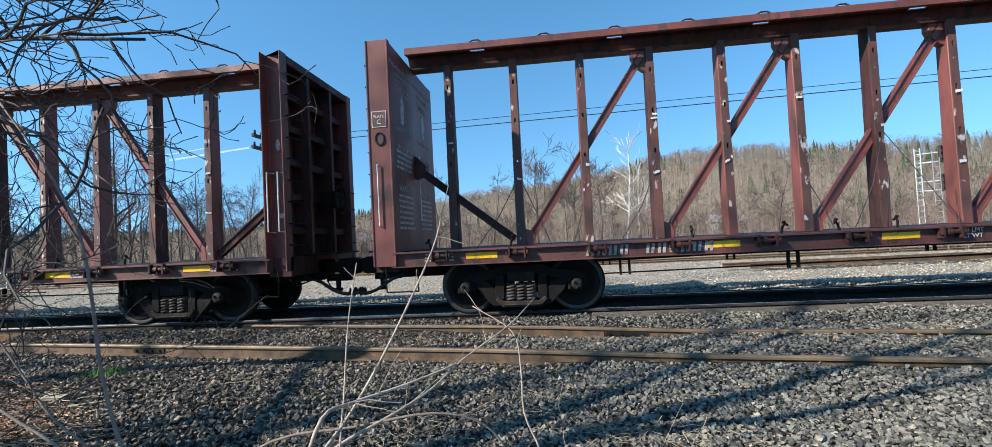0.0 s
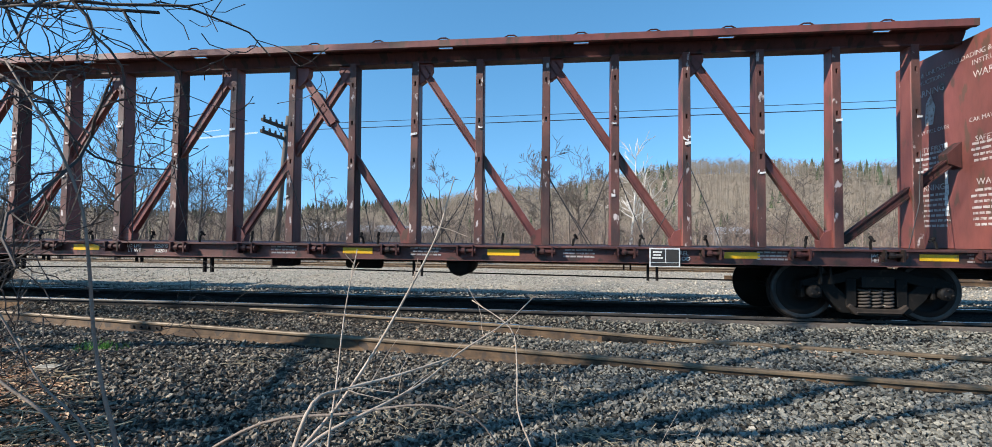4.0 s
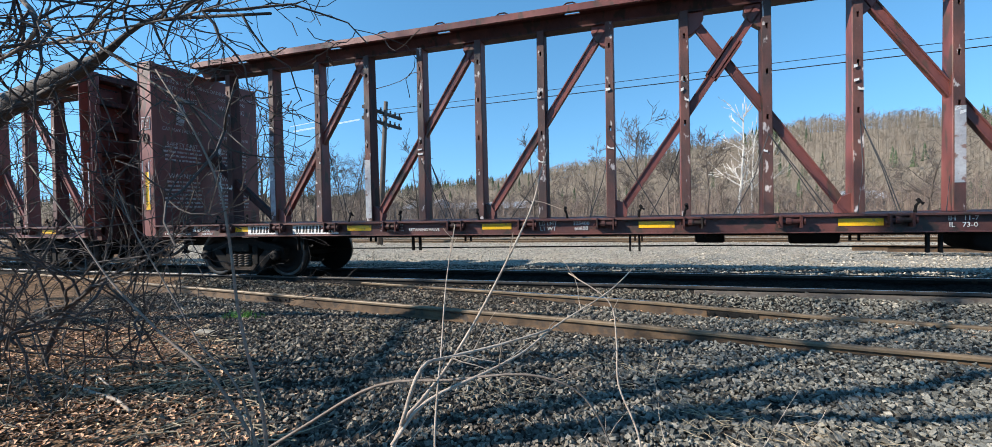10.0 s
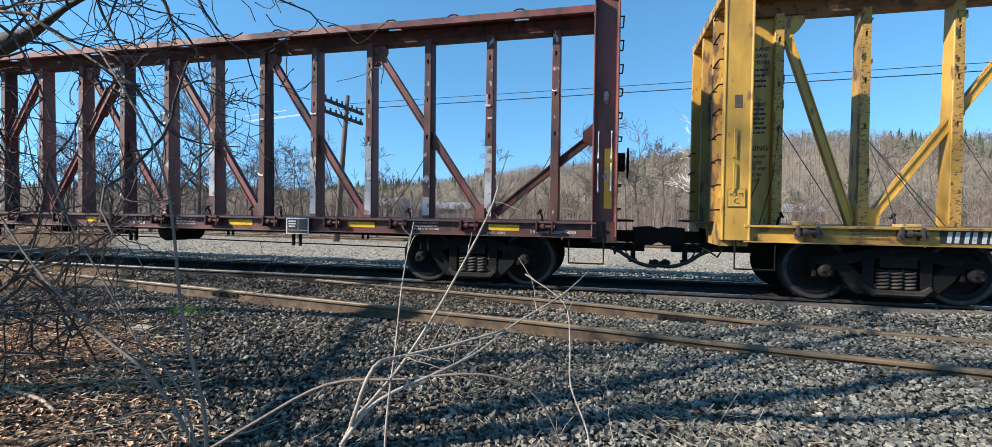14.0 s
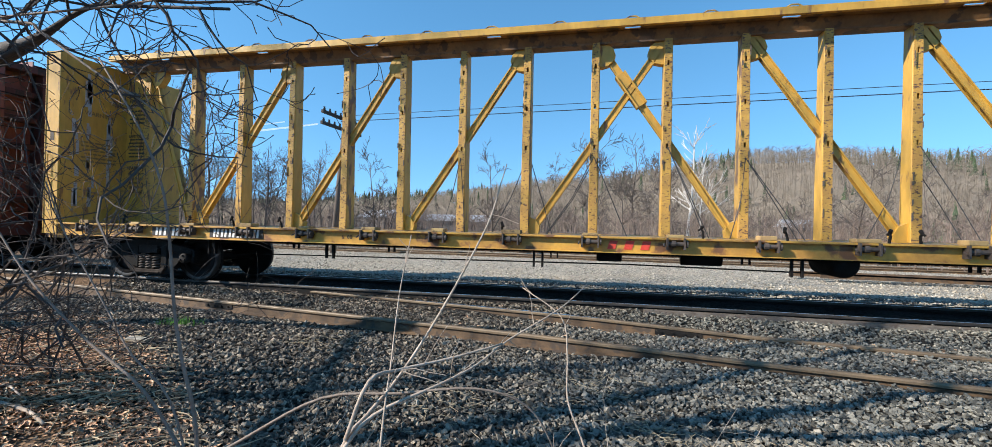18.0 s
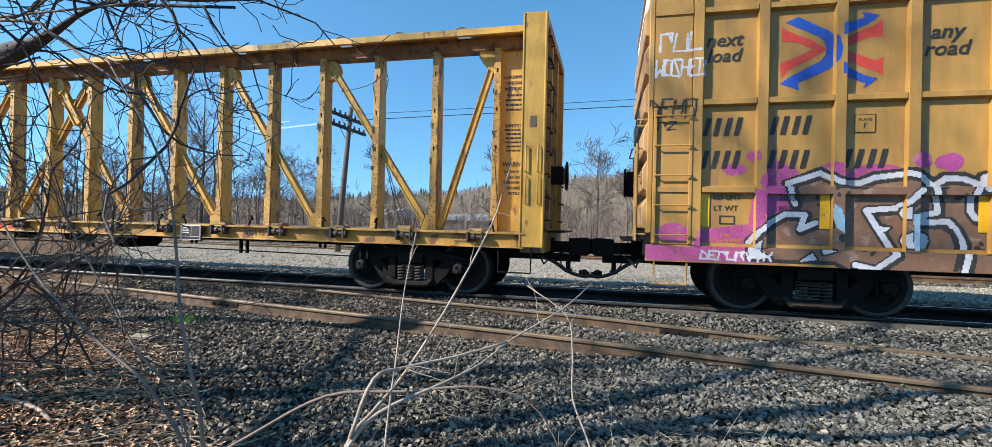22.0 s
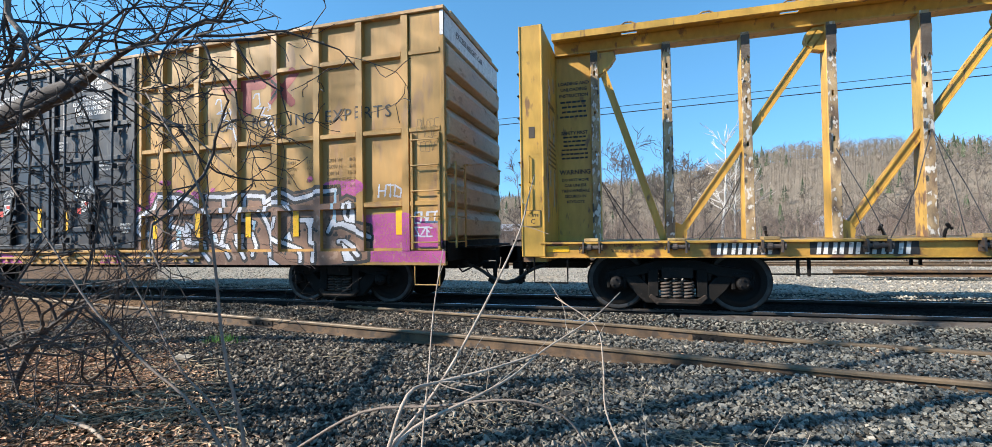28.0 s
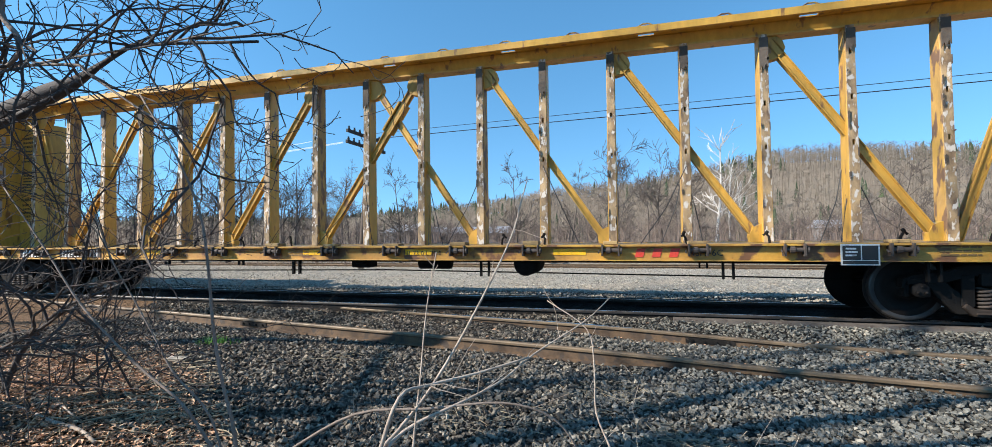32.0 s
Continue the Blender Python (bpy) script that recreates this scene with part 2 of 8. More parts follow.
M["grass"] = mat("green_grass", (0.12, 0.27, 0.040), (0.16, 0.33, 0.05), 20.0, 0.6, per="island", vary=0.4)
M["bark"] = mat("grey_brown_bark", (0.16, 0.122, 0.095), (0.23, 0.18, 0.145), 9.0, 0.85, bump=0.5, bscale=70)
M["bark_dark"] = mat("dark_bark", (0.040, 0.030, 0.026), (0.070, 0.055, 0.046), 9.0, 0.85, bump=0.5, bscale=70)
M["twig_pale"] = mat("pale_dead_twig", (0.42, 0.34, 0.27), (0.30, 0.23, 0.175), 12.0, 0.75, bump=0.3, bscale=90)
M["far_bark"] = mat("far_tree_bark", (0.072, 0.056, 0.046), (0.12, 0.096, 0.080), 0.6, 0.9, bump=0.0, vary=0.25)
M["birch"] = mat("white_birch_bark", (0.58, 0.55, 0.51), (0.44, 0.40, 0.36), 1.5, 0.8, bump=0.1, spots=((0.15, 0.12, 0.1), 0.15, 5.0))
M["wood_far"] = mat("bare_hillside_trees", (0.275, 0.225, 0.172), (0.185, 0.150, 0.118), 0.05, 0.95, bump=0.0, per="island", vary=0.26)
M["brush"] = mat("reddish_brown_brush", (0.19, 0.142, 0.115), (0.12, 0.088, 0.074), 0.3, 0.9, bump=0.0, per="island", vary=0.3)
M["pine"] = mat("pine_green", (0.030, 0.050, 0.022), (0.045, 0.065, 0.028), 0.2, 0.9, bump=0.0, per="island", vary=0.4)
M["white"] = mat("white_stencil_paint", (0.74, 0.73, 0.70), (0.62, 0.60, 0.57), 8.0, 0.6, bump=0.0, spots=((0.40, 0.36, 0.33), 0.2, 20.0))
M["faded"] = mat("faded_white_stencil", (0.46, 0.41, 0.39), (0.36, 0.30, 0.28), 8.0, 0.6, bump=0.0, spots=((0.24, 0.16, 0.14), 0.4, 16.0))
M["ink"] = mat("black_stencil_paint", (0.022, 0.020, 0.019), (0.035, 0.030, 0.026), 8.0, 0.6, bump=0.0)
M["ink_faded"] = mat("faded_black_stencil", (0.16, 0.10, 0.035), (0.22, 0.135, 0.045), 8.0, 0.6, bump=0.0)
M["primer"] = mat("grey_primer_paint", (0.40, 0.40, 0.41), (0.30, 0.29, 0.30), 3.0, 0.6, bump=0.0, spots=((0.2, 0.12, 0.1), 0.3, 9.0))
M["reflect"] = mat("yellow_reflective_tape", (0.86, 0.48, 0.012), (0.78, 0.42, 0.012), 6.0, 0.4, bump=0.0, spots=((0.45, 0.27, 0.05), 0.15, 12.0))
M["pink"] = mat("magenta_spray_paint", (0.45, 0.075, 0.26), (0.38, 0.06, 0.21), 3.0, 0.55, bump=0.0, spots=((0.45, 0.18, 0.22), 0.25, 6.0))
M["brown"] = mat("brown_spray_paint", (0.21, 0.115, 0.070), (0.165, 0.085, 0.052), 2.0, 0.55, bump=0.0, spots=((0.30, 0.19, 0.13), 0.2, 5.0))
M["chalk"] = mat("white_spray_paint", (0.60, 0.60, 0.63), (0.42, 0.43, 0.48), 3.0, 0.55, bump=0.0)
M["blue"] = mat("blue_emblem_paint", (0.020, 0.085, 0.42), (0.016, 0.068, 0.36), 3.0, 0.5, bump=0.0)
M["scarlet"] = mat("red_emblem_paint", (0.62, 0.060, 0.035), (0.54, 0.050, 0.030), 3.0, 0.5, bump=0.0)
M["maroon"] = mat("dark_red_stencil_paint", (0.36, 0.045, 0.030), (0.30, 0.04, 0.028), 3.0, 0.5, bump=0.0)
M["silver"] = mat("galvanised_steel", (0.52, 0.54, 0.55), (0.40, 0.42, 0.43), 3.0, 0.45, 0.6, bump=0.05)
M["orange"] = mat("orange_stencil_paint", (0.62, 0.24, 0.04), (0.5, 0.2, 0.04), 6.0, 0.6, bump=0.0)
M["teal"] = mat("pale_blue_spray_paint", (0.20, 0.36, 0.46), (0.30, 0.45, 0.55), 3.0, 0.55, bump=0.0)
# right end's paler tone holds the whitening of glancing sunlight
M["end_glare"] = mat("glare_pale_end_paint", (0.42, 0.26, 0.12), (0.55, 0.40, 0.25), 0.9, 0.5, bump=0.05, spots=((0.30, 0.18, 0.08), 0.25, 2.5), streak=0.4)
M["signal"] = mat("black_signal_paint", (0.015, 0.015, 0.017), (0.02, 0.02, 0.022), 3.0, 0.5, bump=0.05)
M["pole"] = mat("weathered_pole_timber", (0.085, 0.066, 0.054), (0.125, 0.10, 0.084), 3.0, 0.9, bump=0.3)
M["pole_dark"] = mat("dark_creosoted_timber", (0.030, 0.026, 0.024), (0.05, 0.043, 0.038), 3.0, 0.85, bump=0.3)
M["wire"] = mat("black_wire", (0.016, 0.017, 0.02), (0.016, 0.017, 0.02), 3.0, 0.6, bump=0.0)
M["roof"] = mat("pale_metal_roof", (0.30, 0.31, 0.33), (0.24, 0.25, 0.27), 0.6, 0.6, bump=0.0)
M["shed"] = mat("grey_shed_wall", (0.16, 0.15, 0.145), (0.12, 0.11, 0.105), 0.6, 0.8, bump=0.0)
M["rubber"] = mat("black_rubber_hose", (0.014, 0.014, 0.015), (0.02, 0.02, 0.02), 8.0, 0.6, bump=0.1)
M["contrail"] = mat("thin_white_cloud", (0.85, 0.86, 0.88), (0.80, 0.82, 0.85), 0.01, 0.9, bump=0.0)
# glows slightly, standing in for sunlight on the streak
M["contrail"].node_tree.nodes["Principled BSDF"].inputs["Emission Color"].default_value = (0.62, 0.74, 0.88, 1)
M["contrail"].node_tree.nodes["Principled BSDF"].inputs["Emission Strength"].default_value = 0.32

# ---- building helpers ----


class Geo:
    """Points and faces of one mesh."""

    def __init__(self):
        self.v, self.f = [], []

    def add(self, pts, faces):
        n = len(self.v)
        self.v += [tuple(p) for p in pts]
        self.f += [tuple(i + n for i in q) for q in faces]
        return self

    def box(self, x0, x1, y0, y1, z0, z1):
        return self.add([(x, y, z) for z in (z0, z1) for y in (y0, y1) for x in (x0, x1)],
                        [(0, 2, 3, 1), (4, 5, 7, 6), (0, 1, 5, 4), (2, 6, 7, 3), (0, 4, 6, 2), (1, 3, 7, 5)])

    def loft(self, a, b):
        """Two like rings joined and capped."""
        n = len(a)
        return self.add(list(a) + list(b), [tuple(range(n))[::-1], tuple(range(n, 2 * n))] + [(i, (i + 1) % n, n + (i + 1) % n, n + i) for i in range(n)])

    def slab(self, outline, y0, y1):
        """An outline in x, z given a thickness along y."""
        return self.loft([(x, y0, z) for x, z in outline][::-1], [(x, y1, z) for x, z in outline][::-1])

    def tube(self, pts, radii, seg=6, cap=True):
        pts = [Vector(p) for p in pts]
        if not hasattr(radii, "__len__"):
            radii = [radii] * len(pts)
        rings = []
        up = Vector((0.13, 0.27, 1))
        for i, p in enumerate(pts):
            d = (pts[min(i + 1, len(pts) - 1)] - pts[max(i - 1, 0)]).normalized()
            u = d.cross(up)
            if u.length < 0.05:
                u = d.cross(Vector((1, 0.2, 0)))
            u.normalize()
            w = d.cross(u)
            rings.append([p + (u * math.cos(2 * math.pi * k / seg) + w * math.sin(2 * math.pi * k / seg)) * radii[i] for k in range(seg)])
        n = len(self.v)
        for r in rings:
            self.v += [tuple(q) for q in r]
        for i in range(len(pts) - 1):
            for k in range(seg):
                a, b = n + i * seg + k, n + i * seg + (k + 1) % seg
                self.f.append((a, a + seg, b + seg, b))
        if cap:
            self.f.append(tuple(n + k for k in range(seg)))
            self.f.append(tuple(n + (len(pts) - 1) * seg + k for k in range(seg))[::-1])
        return self

    def lathe(self, profile, seg=32):
        """A profile of (y, r) turned about the y axis."""
        n = len(self.v)
        for y, r in profile:
            self.v += [(r * math.cos(2 * math.pi * k / seg), y, r * math.sin(2 * math.pi * k / seg)) for k in range(seg)]
        for i in range(len(profile) - 1):
            for k in range(seg):
                a, b = n + i * seg + k, n + i * seg + (k + 1) % seg
                self.f.append((a, b, b + seg, a + seg))
        return self

    def moved(self, m):
        self.v = [tuple(m @ Vector(p)) for p in self.v]
        return self

    def join(self, other, m=None):
        return self.add([tuple(m @ Vector(p)) for p in other.v] if m else other.v, other.f)

    def mesh(self, name, material, smooth=False):
        me = bpy.data.meshes.new(name)
        me.from_pydata(self.v, [], self.f)
        me.materials.append(material)
        if smooth:
            me.polygons.foreach_set("use_smooth", [True] * len(me.polygons))
        me.update()
        return me


def part(name, geo, material, parent, label="", m=None, bevel=0.0, smooth=False, kind=""):
    """One mesh object under a thing or under a part; geo may be a ready mesh."""
    me = geo if isinstance(geo, bpy.types.Mesh) else geo.mesh(name, material, smooth)
    ob = new(name, me)
    ob.parent = parent
    if m is not None:
        ob.matrix_basis = m
    if bevel:
        bv = ob.modifiers.new("edge", "BEVEL")
        bv.width, bv.segments, bv.limit_method = bevel, 1, "ANGLE"
    return tagged(ob, label=label, kind=kind)


def thing(name, label, category, m=None, group="", kind="", geo=None, material=None, smooth=False):
    ob = new(name, geo.mesh(name, material, smooth) if geo else None)
    if m is not None:
        ob.matrix_basis = m
    return tagged(ob, label, category, group, kind)


LETTERS = {}


def lettering(text, size, material, parent, m, label="", align="CENTER", name="lettering", bold=0.0, shear=0.0, spacing=1.0):
    """Words of the built-in font as a thin mesh, lying in x and y of m."""
    key = (text, size, material.name, align, bold, shear, spacing)
    if key not in LETTERS:
        cu = bpy.data.curves.new("words", "FONT")
        cu.body, cu.size, cu.extrude, cu.align_x, cu.align_y = text, size, 0.0015, align, "CENTER"
        cu.offset, cu.shear, cu.space_character, cu.resolution_u = bold, shear, spacing, 2
        tmp = bpy.data.objects.new("words", cu)
        me = bpy.data.meshes.new_from_object(tmp)
        me.materials.clear()
        me.materials.append(material)
        bpy.data.objects.remove(tmp)
        LETTERS[key] = me
    return part(name, LETTERS[key], material, parent, label, m)


def curve_through(pts, n):
    """A smooth line through points."""
    pts = [Vector(p) for p in pts]
    k = [pts[0] * 2 - pts[1], *pts, pts[-1] * 2 - pts[-2]]
    out = []
    for i in range(len(pts) - 1):
        a, b, c, d = k[i:i + 4]
        for j in range(n):
            u = j / n
            out.append(b + (c - a + (a * 2 - b * 5 + c * 4 - d + ((b - c) * 3 + d - a) * u) * u) * (0.5 * u))
    return out + [pts[-1]]


def front(x, y, z):
    """A pose on a face that looks along -y."""
    return pose(x, y, z, 90, 0, 0)


def facing(x, y, z, way):
    """A pose on a face that looks along +x (way 1) or -x (way -1)."""
    return pose(x, y, z, 90, 0, 90 * way)


def bars(rows, width, height, gap, rnd, fill=0.8):
    """Plain bars in place of lines of small writing, in x and y, centred."""
    g = Geo()
    top = rows * (height + gap) / 2
    for r in range(rows):
        y = top - r * (height + gap)
        w = width * rnd.uniform(fill, 1.0)
        x = -w / 2
        while x < w / 2 - 0.02:
            l = min(rnd.uniform(0.05, 0.16) * width + 0.02, w / 2 - x)
            g.box(x, x + l, y - height, y, -0.0015, 0.0015)
            x += l + 0.025 * width
    return g



def slant_bar(x, w, z, h, lean, y0, y1):
    """A plain upright bar that leans like the stencil's characters."""
    d = lean * h / 2
    return Geo().slab([(x - d, z - h / 2), (x + w - d, z - h / 2), (x + w + d, z + h / 2), (x + d, z + h / 2)], y0, y1)


# ---- the train's motion ----
TRACK_Y = 8.73
WAY = (0.0, -6.532, -13.044, -19.39, -25.675, -31.843, -38.079, -44.348, -50.682, -56.988, -63.287, -69.844, -76.873, -84.267, -91.525, -98.684, -105.808)


def gone(t):
    """How far the train has come at t seconds, in metres along x."""
    k = [2 * WAY[0] - WAY[1], *WAY, 2 * WAY[-1] - WAY[-2]]
    i = min(int(t // 2), 15)
    u = t / 2 - i
    a, b, c, d = k[i:i + 4]
    return b + 0.5 * u * (c - a + u * (2 * a - 5 * b + 4 * c - d + u * (3 * (b - c) + d - a)))


WHEELSETS = []
CARS = []

# ---- trucks ----
WHEEL_R = 0.457


def wheelset_meshes():
    g, rims = Geo(), []
    for s in (-1, 1):
        t = Geo()
        prof = [(0.815, 0.30), (0.815, 0.385), (0.79, 0.40), (0.745, 0.385), (0.735, 0.20), (0.80, 0.14), (0.86, 0.13), (0.86, 0.07), (1.10, 0.075)]
        g.lathe([(s * y, r) for y, r in prof], 36)
        g.lathe([(s * 0.69, 0.0), (s * 0.69, 0.486), (s * 0.72, 0.484), (s * 0.735, WHEEL_R + 0.002)], 36)
        t.lathe([(s * 0.735, WHEEL_R + 0.002), (s * 0.815, WHEEL_R - 0.003), (s * 0.82, 0.435), (s * 0.81, 0.385)], 36)
        rims.append(t.mesh("wheel_rim", M["tread"], True))
        g.lathe([(s * 1.10, 0.095), (s * 1.17, 0.095), (s * 1.185, 0.06), (s * 1.185, 0.0)], 18)
        for k in range(3):
            a = 2 * math.pi * k / 3 + 0.4
            g.join(Geo().lathe([(s * 1.18, 0.0), (s * 1.18, 0.02), (s * 1.205, 0.02), (s * 1.205, 0.0)], 6), Matrix.Translation((0.055 * math.cos(a), 0, 0.055 * math.sin(a))))
    g.lathe([(-0.7, 0.085), (0.7, 0.085)], 14)
    return g.mesh("wheelset", M["wheel"], True), rims


def side_frame_geo():
    """The cast frame of a truck: arched top member, deep sloping arms, columns beside the springs, bearing jaws and spring seat."""
    g = Geo()
    top = [(-1.06, 0.47), (-1.05, 0.61), (-0.88, 0.67), (-0.55, 0.72), (-0.30, 0.80), (0.30, 0.80), (0.55, 0.72), (0.88, 0.67), (1.05, 0.61), (1.06, 0.47), (0.94, 0.55), (0.80, 0.53), (0.60, 0.55), (0.30, 0.64), (-0.30, 0.64), (-0.60, 0.55), (-0.80, 0.53), (-0.94, 0.55)]
    g.slab(top, -0.08, 0.08)
    for s in (-1, 1):
        g.slab([(s * x, z) for x, z in ((0.80, 0.57), (0.58, 0.57), (0.42, 0.42), (0.33, 0.14), (0.46, 0.14), (0.68, 0.36))][::-s], -0.07, 0.07)
        g.slab([(s * x, z) for x, z in ((0.42, 0.66), (0.27, 0.66), (0.27, 0.24), (0.42, 0.24))][::-s], -0.09, 0.09)
        g.box(s * 0.89 - 0.12, s * 0.89 + 0.12, -0.10, 0.08, 0.53, 0.60)
        g.box(s * 0.89 - 0.145, s * 0.89 - 0.09, -0.08, 0.08, 0.36, 0.56)
        g.box(s * 0.89 + 0.09, s * 0.89 + 0.145, -0.08, 0.08, 0.36, 0.56)
    return g


def seat_geo():
    """The dished bottom of a side frame, on which the springs stand."""
    g = Geo().slab([(-0.30, 0.12), (0.30, 0.12), (0.42, 0.24), (0.38, 0.29), (0.28, 0.22), (-0.28, 0.22), (-0.38, 0.29), (-0.42, 0.24)], -0.125, 0.125)
    return g.box(-0.30, 0.30, -0.15, -0.125, 0.145, 0.175)


def spring_geo():
    g = Geo()
    pts = [(0.070 * math.cos(a), 0.070 * math.sin(a), 0.22 + 0.27 * a / (2 * math.pi * 5.5)) for a in [k * 2 * math.pi / 10 for k in range(56)]]
    g.tube(pts, 0.018, 5)
    return g


WHEELSET, RIM = wheelset_meshes()
SIDE_FRAME = side_frame_geo().mesh("side_frame", M["frame_steel"])
SEAT = seat_geo().mesh("spring_seat", M["seat"])
SPRING = spring_geo().mesh("coil_spring", M["spring"], True)
BOLSTER = Geo().box(-0.22, 0.22, -1.12, 1.12, 0.53, 0.68).box(-0.30, 0.30, -0.35, 0.35, 0.60, 0.78).mesh("truck", M["truck"])
SHOE = Geo().box(-0.04, 0.04, -0.12, 0.12, -0.16, 0.16).box(-0.12, -0.04, -0.05, 0.05, -0.05, 0.05).mesh("brake_shoe", M["black"])


def truck(car, x):
    t = part("truck", BOLSTER, None, car, "black cast steel truck with dusty coil springs", pose(x, 0, 0))
    for s in (-1, 1):
        part("side_frame", SIDE_FRAME, None, t, m=pose(0, s * 1.0, 0), bevel=0.012)
        part("spring_seat", SEAT, None, t, m=pose(0, s * 1.0, 0, 0, 0, 0 if s < 0 else 180), bevel=0.012)
        for k in (-1, 0, 1):
            part("coil_spring", SPRING, None, t, m=pose(k * 0.158, s * 1.06, 0))
        w = part("wheelset", WHEELSET, None, t, m=pose(s * 0.89, 0, WHEEL_R))
        for rim in RIM:
            part("wheel_rim", rim, None, t, m=pose(s * 0.89, 0, WHEEL_R))
        WHEELSETS.append((w, s * 0.89))
        for q in (-1, 1):
            part("brake_shoe", SHOE, None, t, m=pose(s * 0.42, q * 0.75, 0.42, 0, 0, 0 if s < 0 else 180))
    return t


def coupler(car, x, way):
    """Coupler, hose and cut lever at one end; way: the sign of x outward."""
    g = Geo().box(x - 0.35, x + 0.35, -0.09, 0.09, 0.74, 0.94)
    g.slab([(x + way * q, z) for q, z in ((0.30, 0.70), (0.62, 0.70), (0.72, 0.76), (0.72, 0.98), (0.60, 1.02), (0.30, 1.00))][::way], -0.16, 0.10)
    g.box(x + min(0, way * 0.5), x + max(0, way * 0.5), -0.06, 0.06, 0.58, 0.72)
    c = part("coupler", g, M["black"], car, "black steel knuckle coupler", bevel=0.01)
    pts = [(x - way * 0.25, -0.35, 0.70), (x + way * 0.05, -0.38, 0.60), (x + way * 0.30, -0.40, 0.44), (x + way * 0.56, -0.38, 0.36), (x + way * 0.84, -0.32, 0.40)]
    part("air_hose", Geo().tube(curve_through(pts, 3), 0.032, 8), M["rubber"], car, "sagging black rubber air hose", smooth=True)
    part("hose_coupling", Geo().box(-0.09, 0.09, -0.035, 0.035, -0.05, 0.05).box(-0.03, 0.05, -0.05, 0.02, -0.075, 0.075).moved(pose(x + way * 0.80, -0.33, 0.40, 0, -way * 12, 0)), M["truck"], car, "cast steel hose coupling", bevel=0.012)
    part("angle_cock", Geo().lathe([(-0.07, 0.0), (-0.07, 0.045), (0.07, 0.045), (0.07, 0.0)], 10).moved(pose(x - way * 0.22, -0.36, 0.71)).box(x - way * 0.22 - 0.02, x - way * 0.22 + 0.02, -0.46, -0.36, 0.74, 0.80), M["truck"], car)
    part("hose_chain", Geo().tube(curve_through(((x + way * 0.10, -0.30, 0.72), (x + way * 0.22, -0.36, 0.52), (x + way * 0.32, -0.39, 0.46)), 3), 0.012, 5), M["black"], car)
    part("hanging_bracket", Geo().box(x + way * 0.30 - 0.04, x + way * 0.30 + 0.04, -0.22, -0.16, 0.42, 0.72).box(x + way * 0.30 - 0.07, x + way * 0.30 + 0.07, -0.24, -0.14, 0.40, 0.46), M["black"], car, bevel=0.008)
    lev = [(x - way * 0.05, -1.25, 0.72), (x - way * 0.02, -1.1, 0.60), (x + way * 0.03, -0.7, 0.66), (x + way * 0.25, -0.25, 0.78)]
    part("cut_lever", Geo().tube(lev, 0.014, 6), M["black"], car)
    part("draft_gear", Geo().box(min(x, x - way * 0.9), max(x, x - way * 0.9), -0.32, 0.32, 0.62, 1.0), M["black"], car)
    return c


def stirrup(car, x, y, half, low=0.46, m="black"):
    return part("sill_step", Geo().tube([(x - half, y, 0.86), (x - half, y, low), (x + half, y, low), (x + half, y, 0.86)], 0.016, 5), M[m], car)


# ---- centre-beam flat cars ----
HALF, INNER, POST_STEP = 11.46, 11.08, 1.2207
DECK, SILL_LOW = 1.09, 0.845


def post_x(i):
    return (i - 8.5) * POST_STEP


def post_geo(facing_strip=False):
    """A tapered upright with keyhole slots right through it."""
    g = Geo()
    z0, z1 = DECK, 4.50
    slots = (2.60, 3.32, 4.04)
    zs = [z0] + [q for h in slots for q in (h, h + 0.085)] + [z1]

    def at(i, j, s):
        k = (zs[j] - z0) / (z1 - z0)
        w, d = 0.080 - 0.010 * k, 0.150 - 0.030 * k
        if facing_strip:
            w, y = w * 0.86, -d - (0.016 if s < 0 else 0.001)
            return (-w, -0.017, 0.017, w)[i], y, zs[j]
        return (-w, -0.017, 0.017, w)[i], s * d, zs[j]
    n = len(zs)
    idx = {}
    for s in (-1, 1):
        for j in range(n):
            for i in range(4):
                idx[i, j, s] = len(g.v)
                g.v.append(at(i, j, s))
    for j in range(n - 1):
        hole = j % 2 == 1
        for i in range(3):
            if hole and i == 1:
                for (a, b) in (((1, j), (2, j)), ((2, j), (2, j + 1)), ((2, j + 1), (1, j + 1)), ((1, j + 1), (1, j))):
                    g.f.append((idx[(*a, -1)], idx[(*b, -1)], idx[(*b, 1)], idx[(*a, 1)]))
                continue
            g.f.append((idx[i, j, -1], idx[i + 1, j, -1], idx[i + 1, j + 1, -1], idx[i, j + 1, -1]))
            g.f.append((idx[i + 1, j, 1], idx[i, j, 1], idx[i, j + 1, 1], idx[i + 1, j + 1, 1]))
        g.f.append((idx[0, j, 1], idx[0, j, -1], idx[0, j + 1, -1], idx[0, j + 1, 1]))
        g.f.append((idx[3, j, -1], idx[3, j, 1], idx[3, j + 1, 1], idx[3, j + 1, -1]))
    for i in range(3):
        g.f.append((idx[i, 0, 1], idx[i + 1, 0, 1], idx[i + 1, 0, -1], idx[i, 0, -1]))
        g.f.append((idx[i, n - 1, -1], idx[i + 1, n - 1, -1], idx[i + 1, n - 1, 1], idx[i, n - 1, 1]))
    return g


POST = post_geo()
STRIP = post_geo(True)
POST_MESH = {k: POST.mesh("upright", M[k]) for k in ("red", "red_dark", "yellow", "yellow_worn")}
STRIP_MESH = {k: STRIP.mesh("rub_strip", M[k]) for k in ("red_facing", "yellow_rusty", "yellow_chipped")}


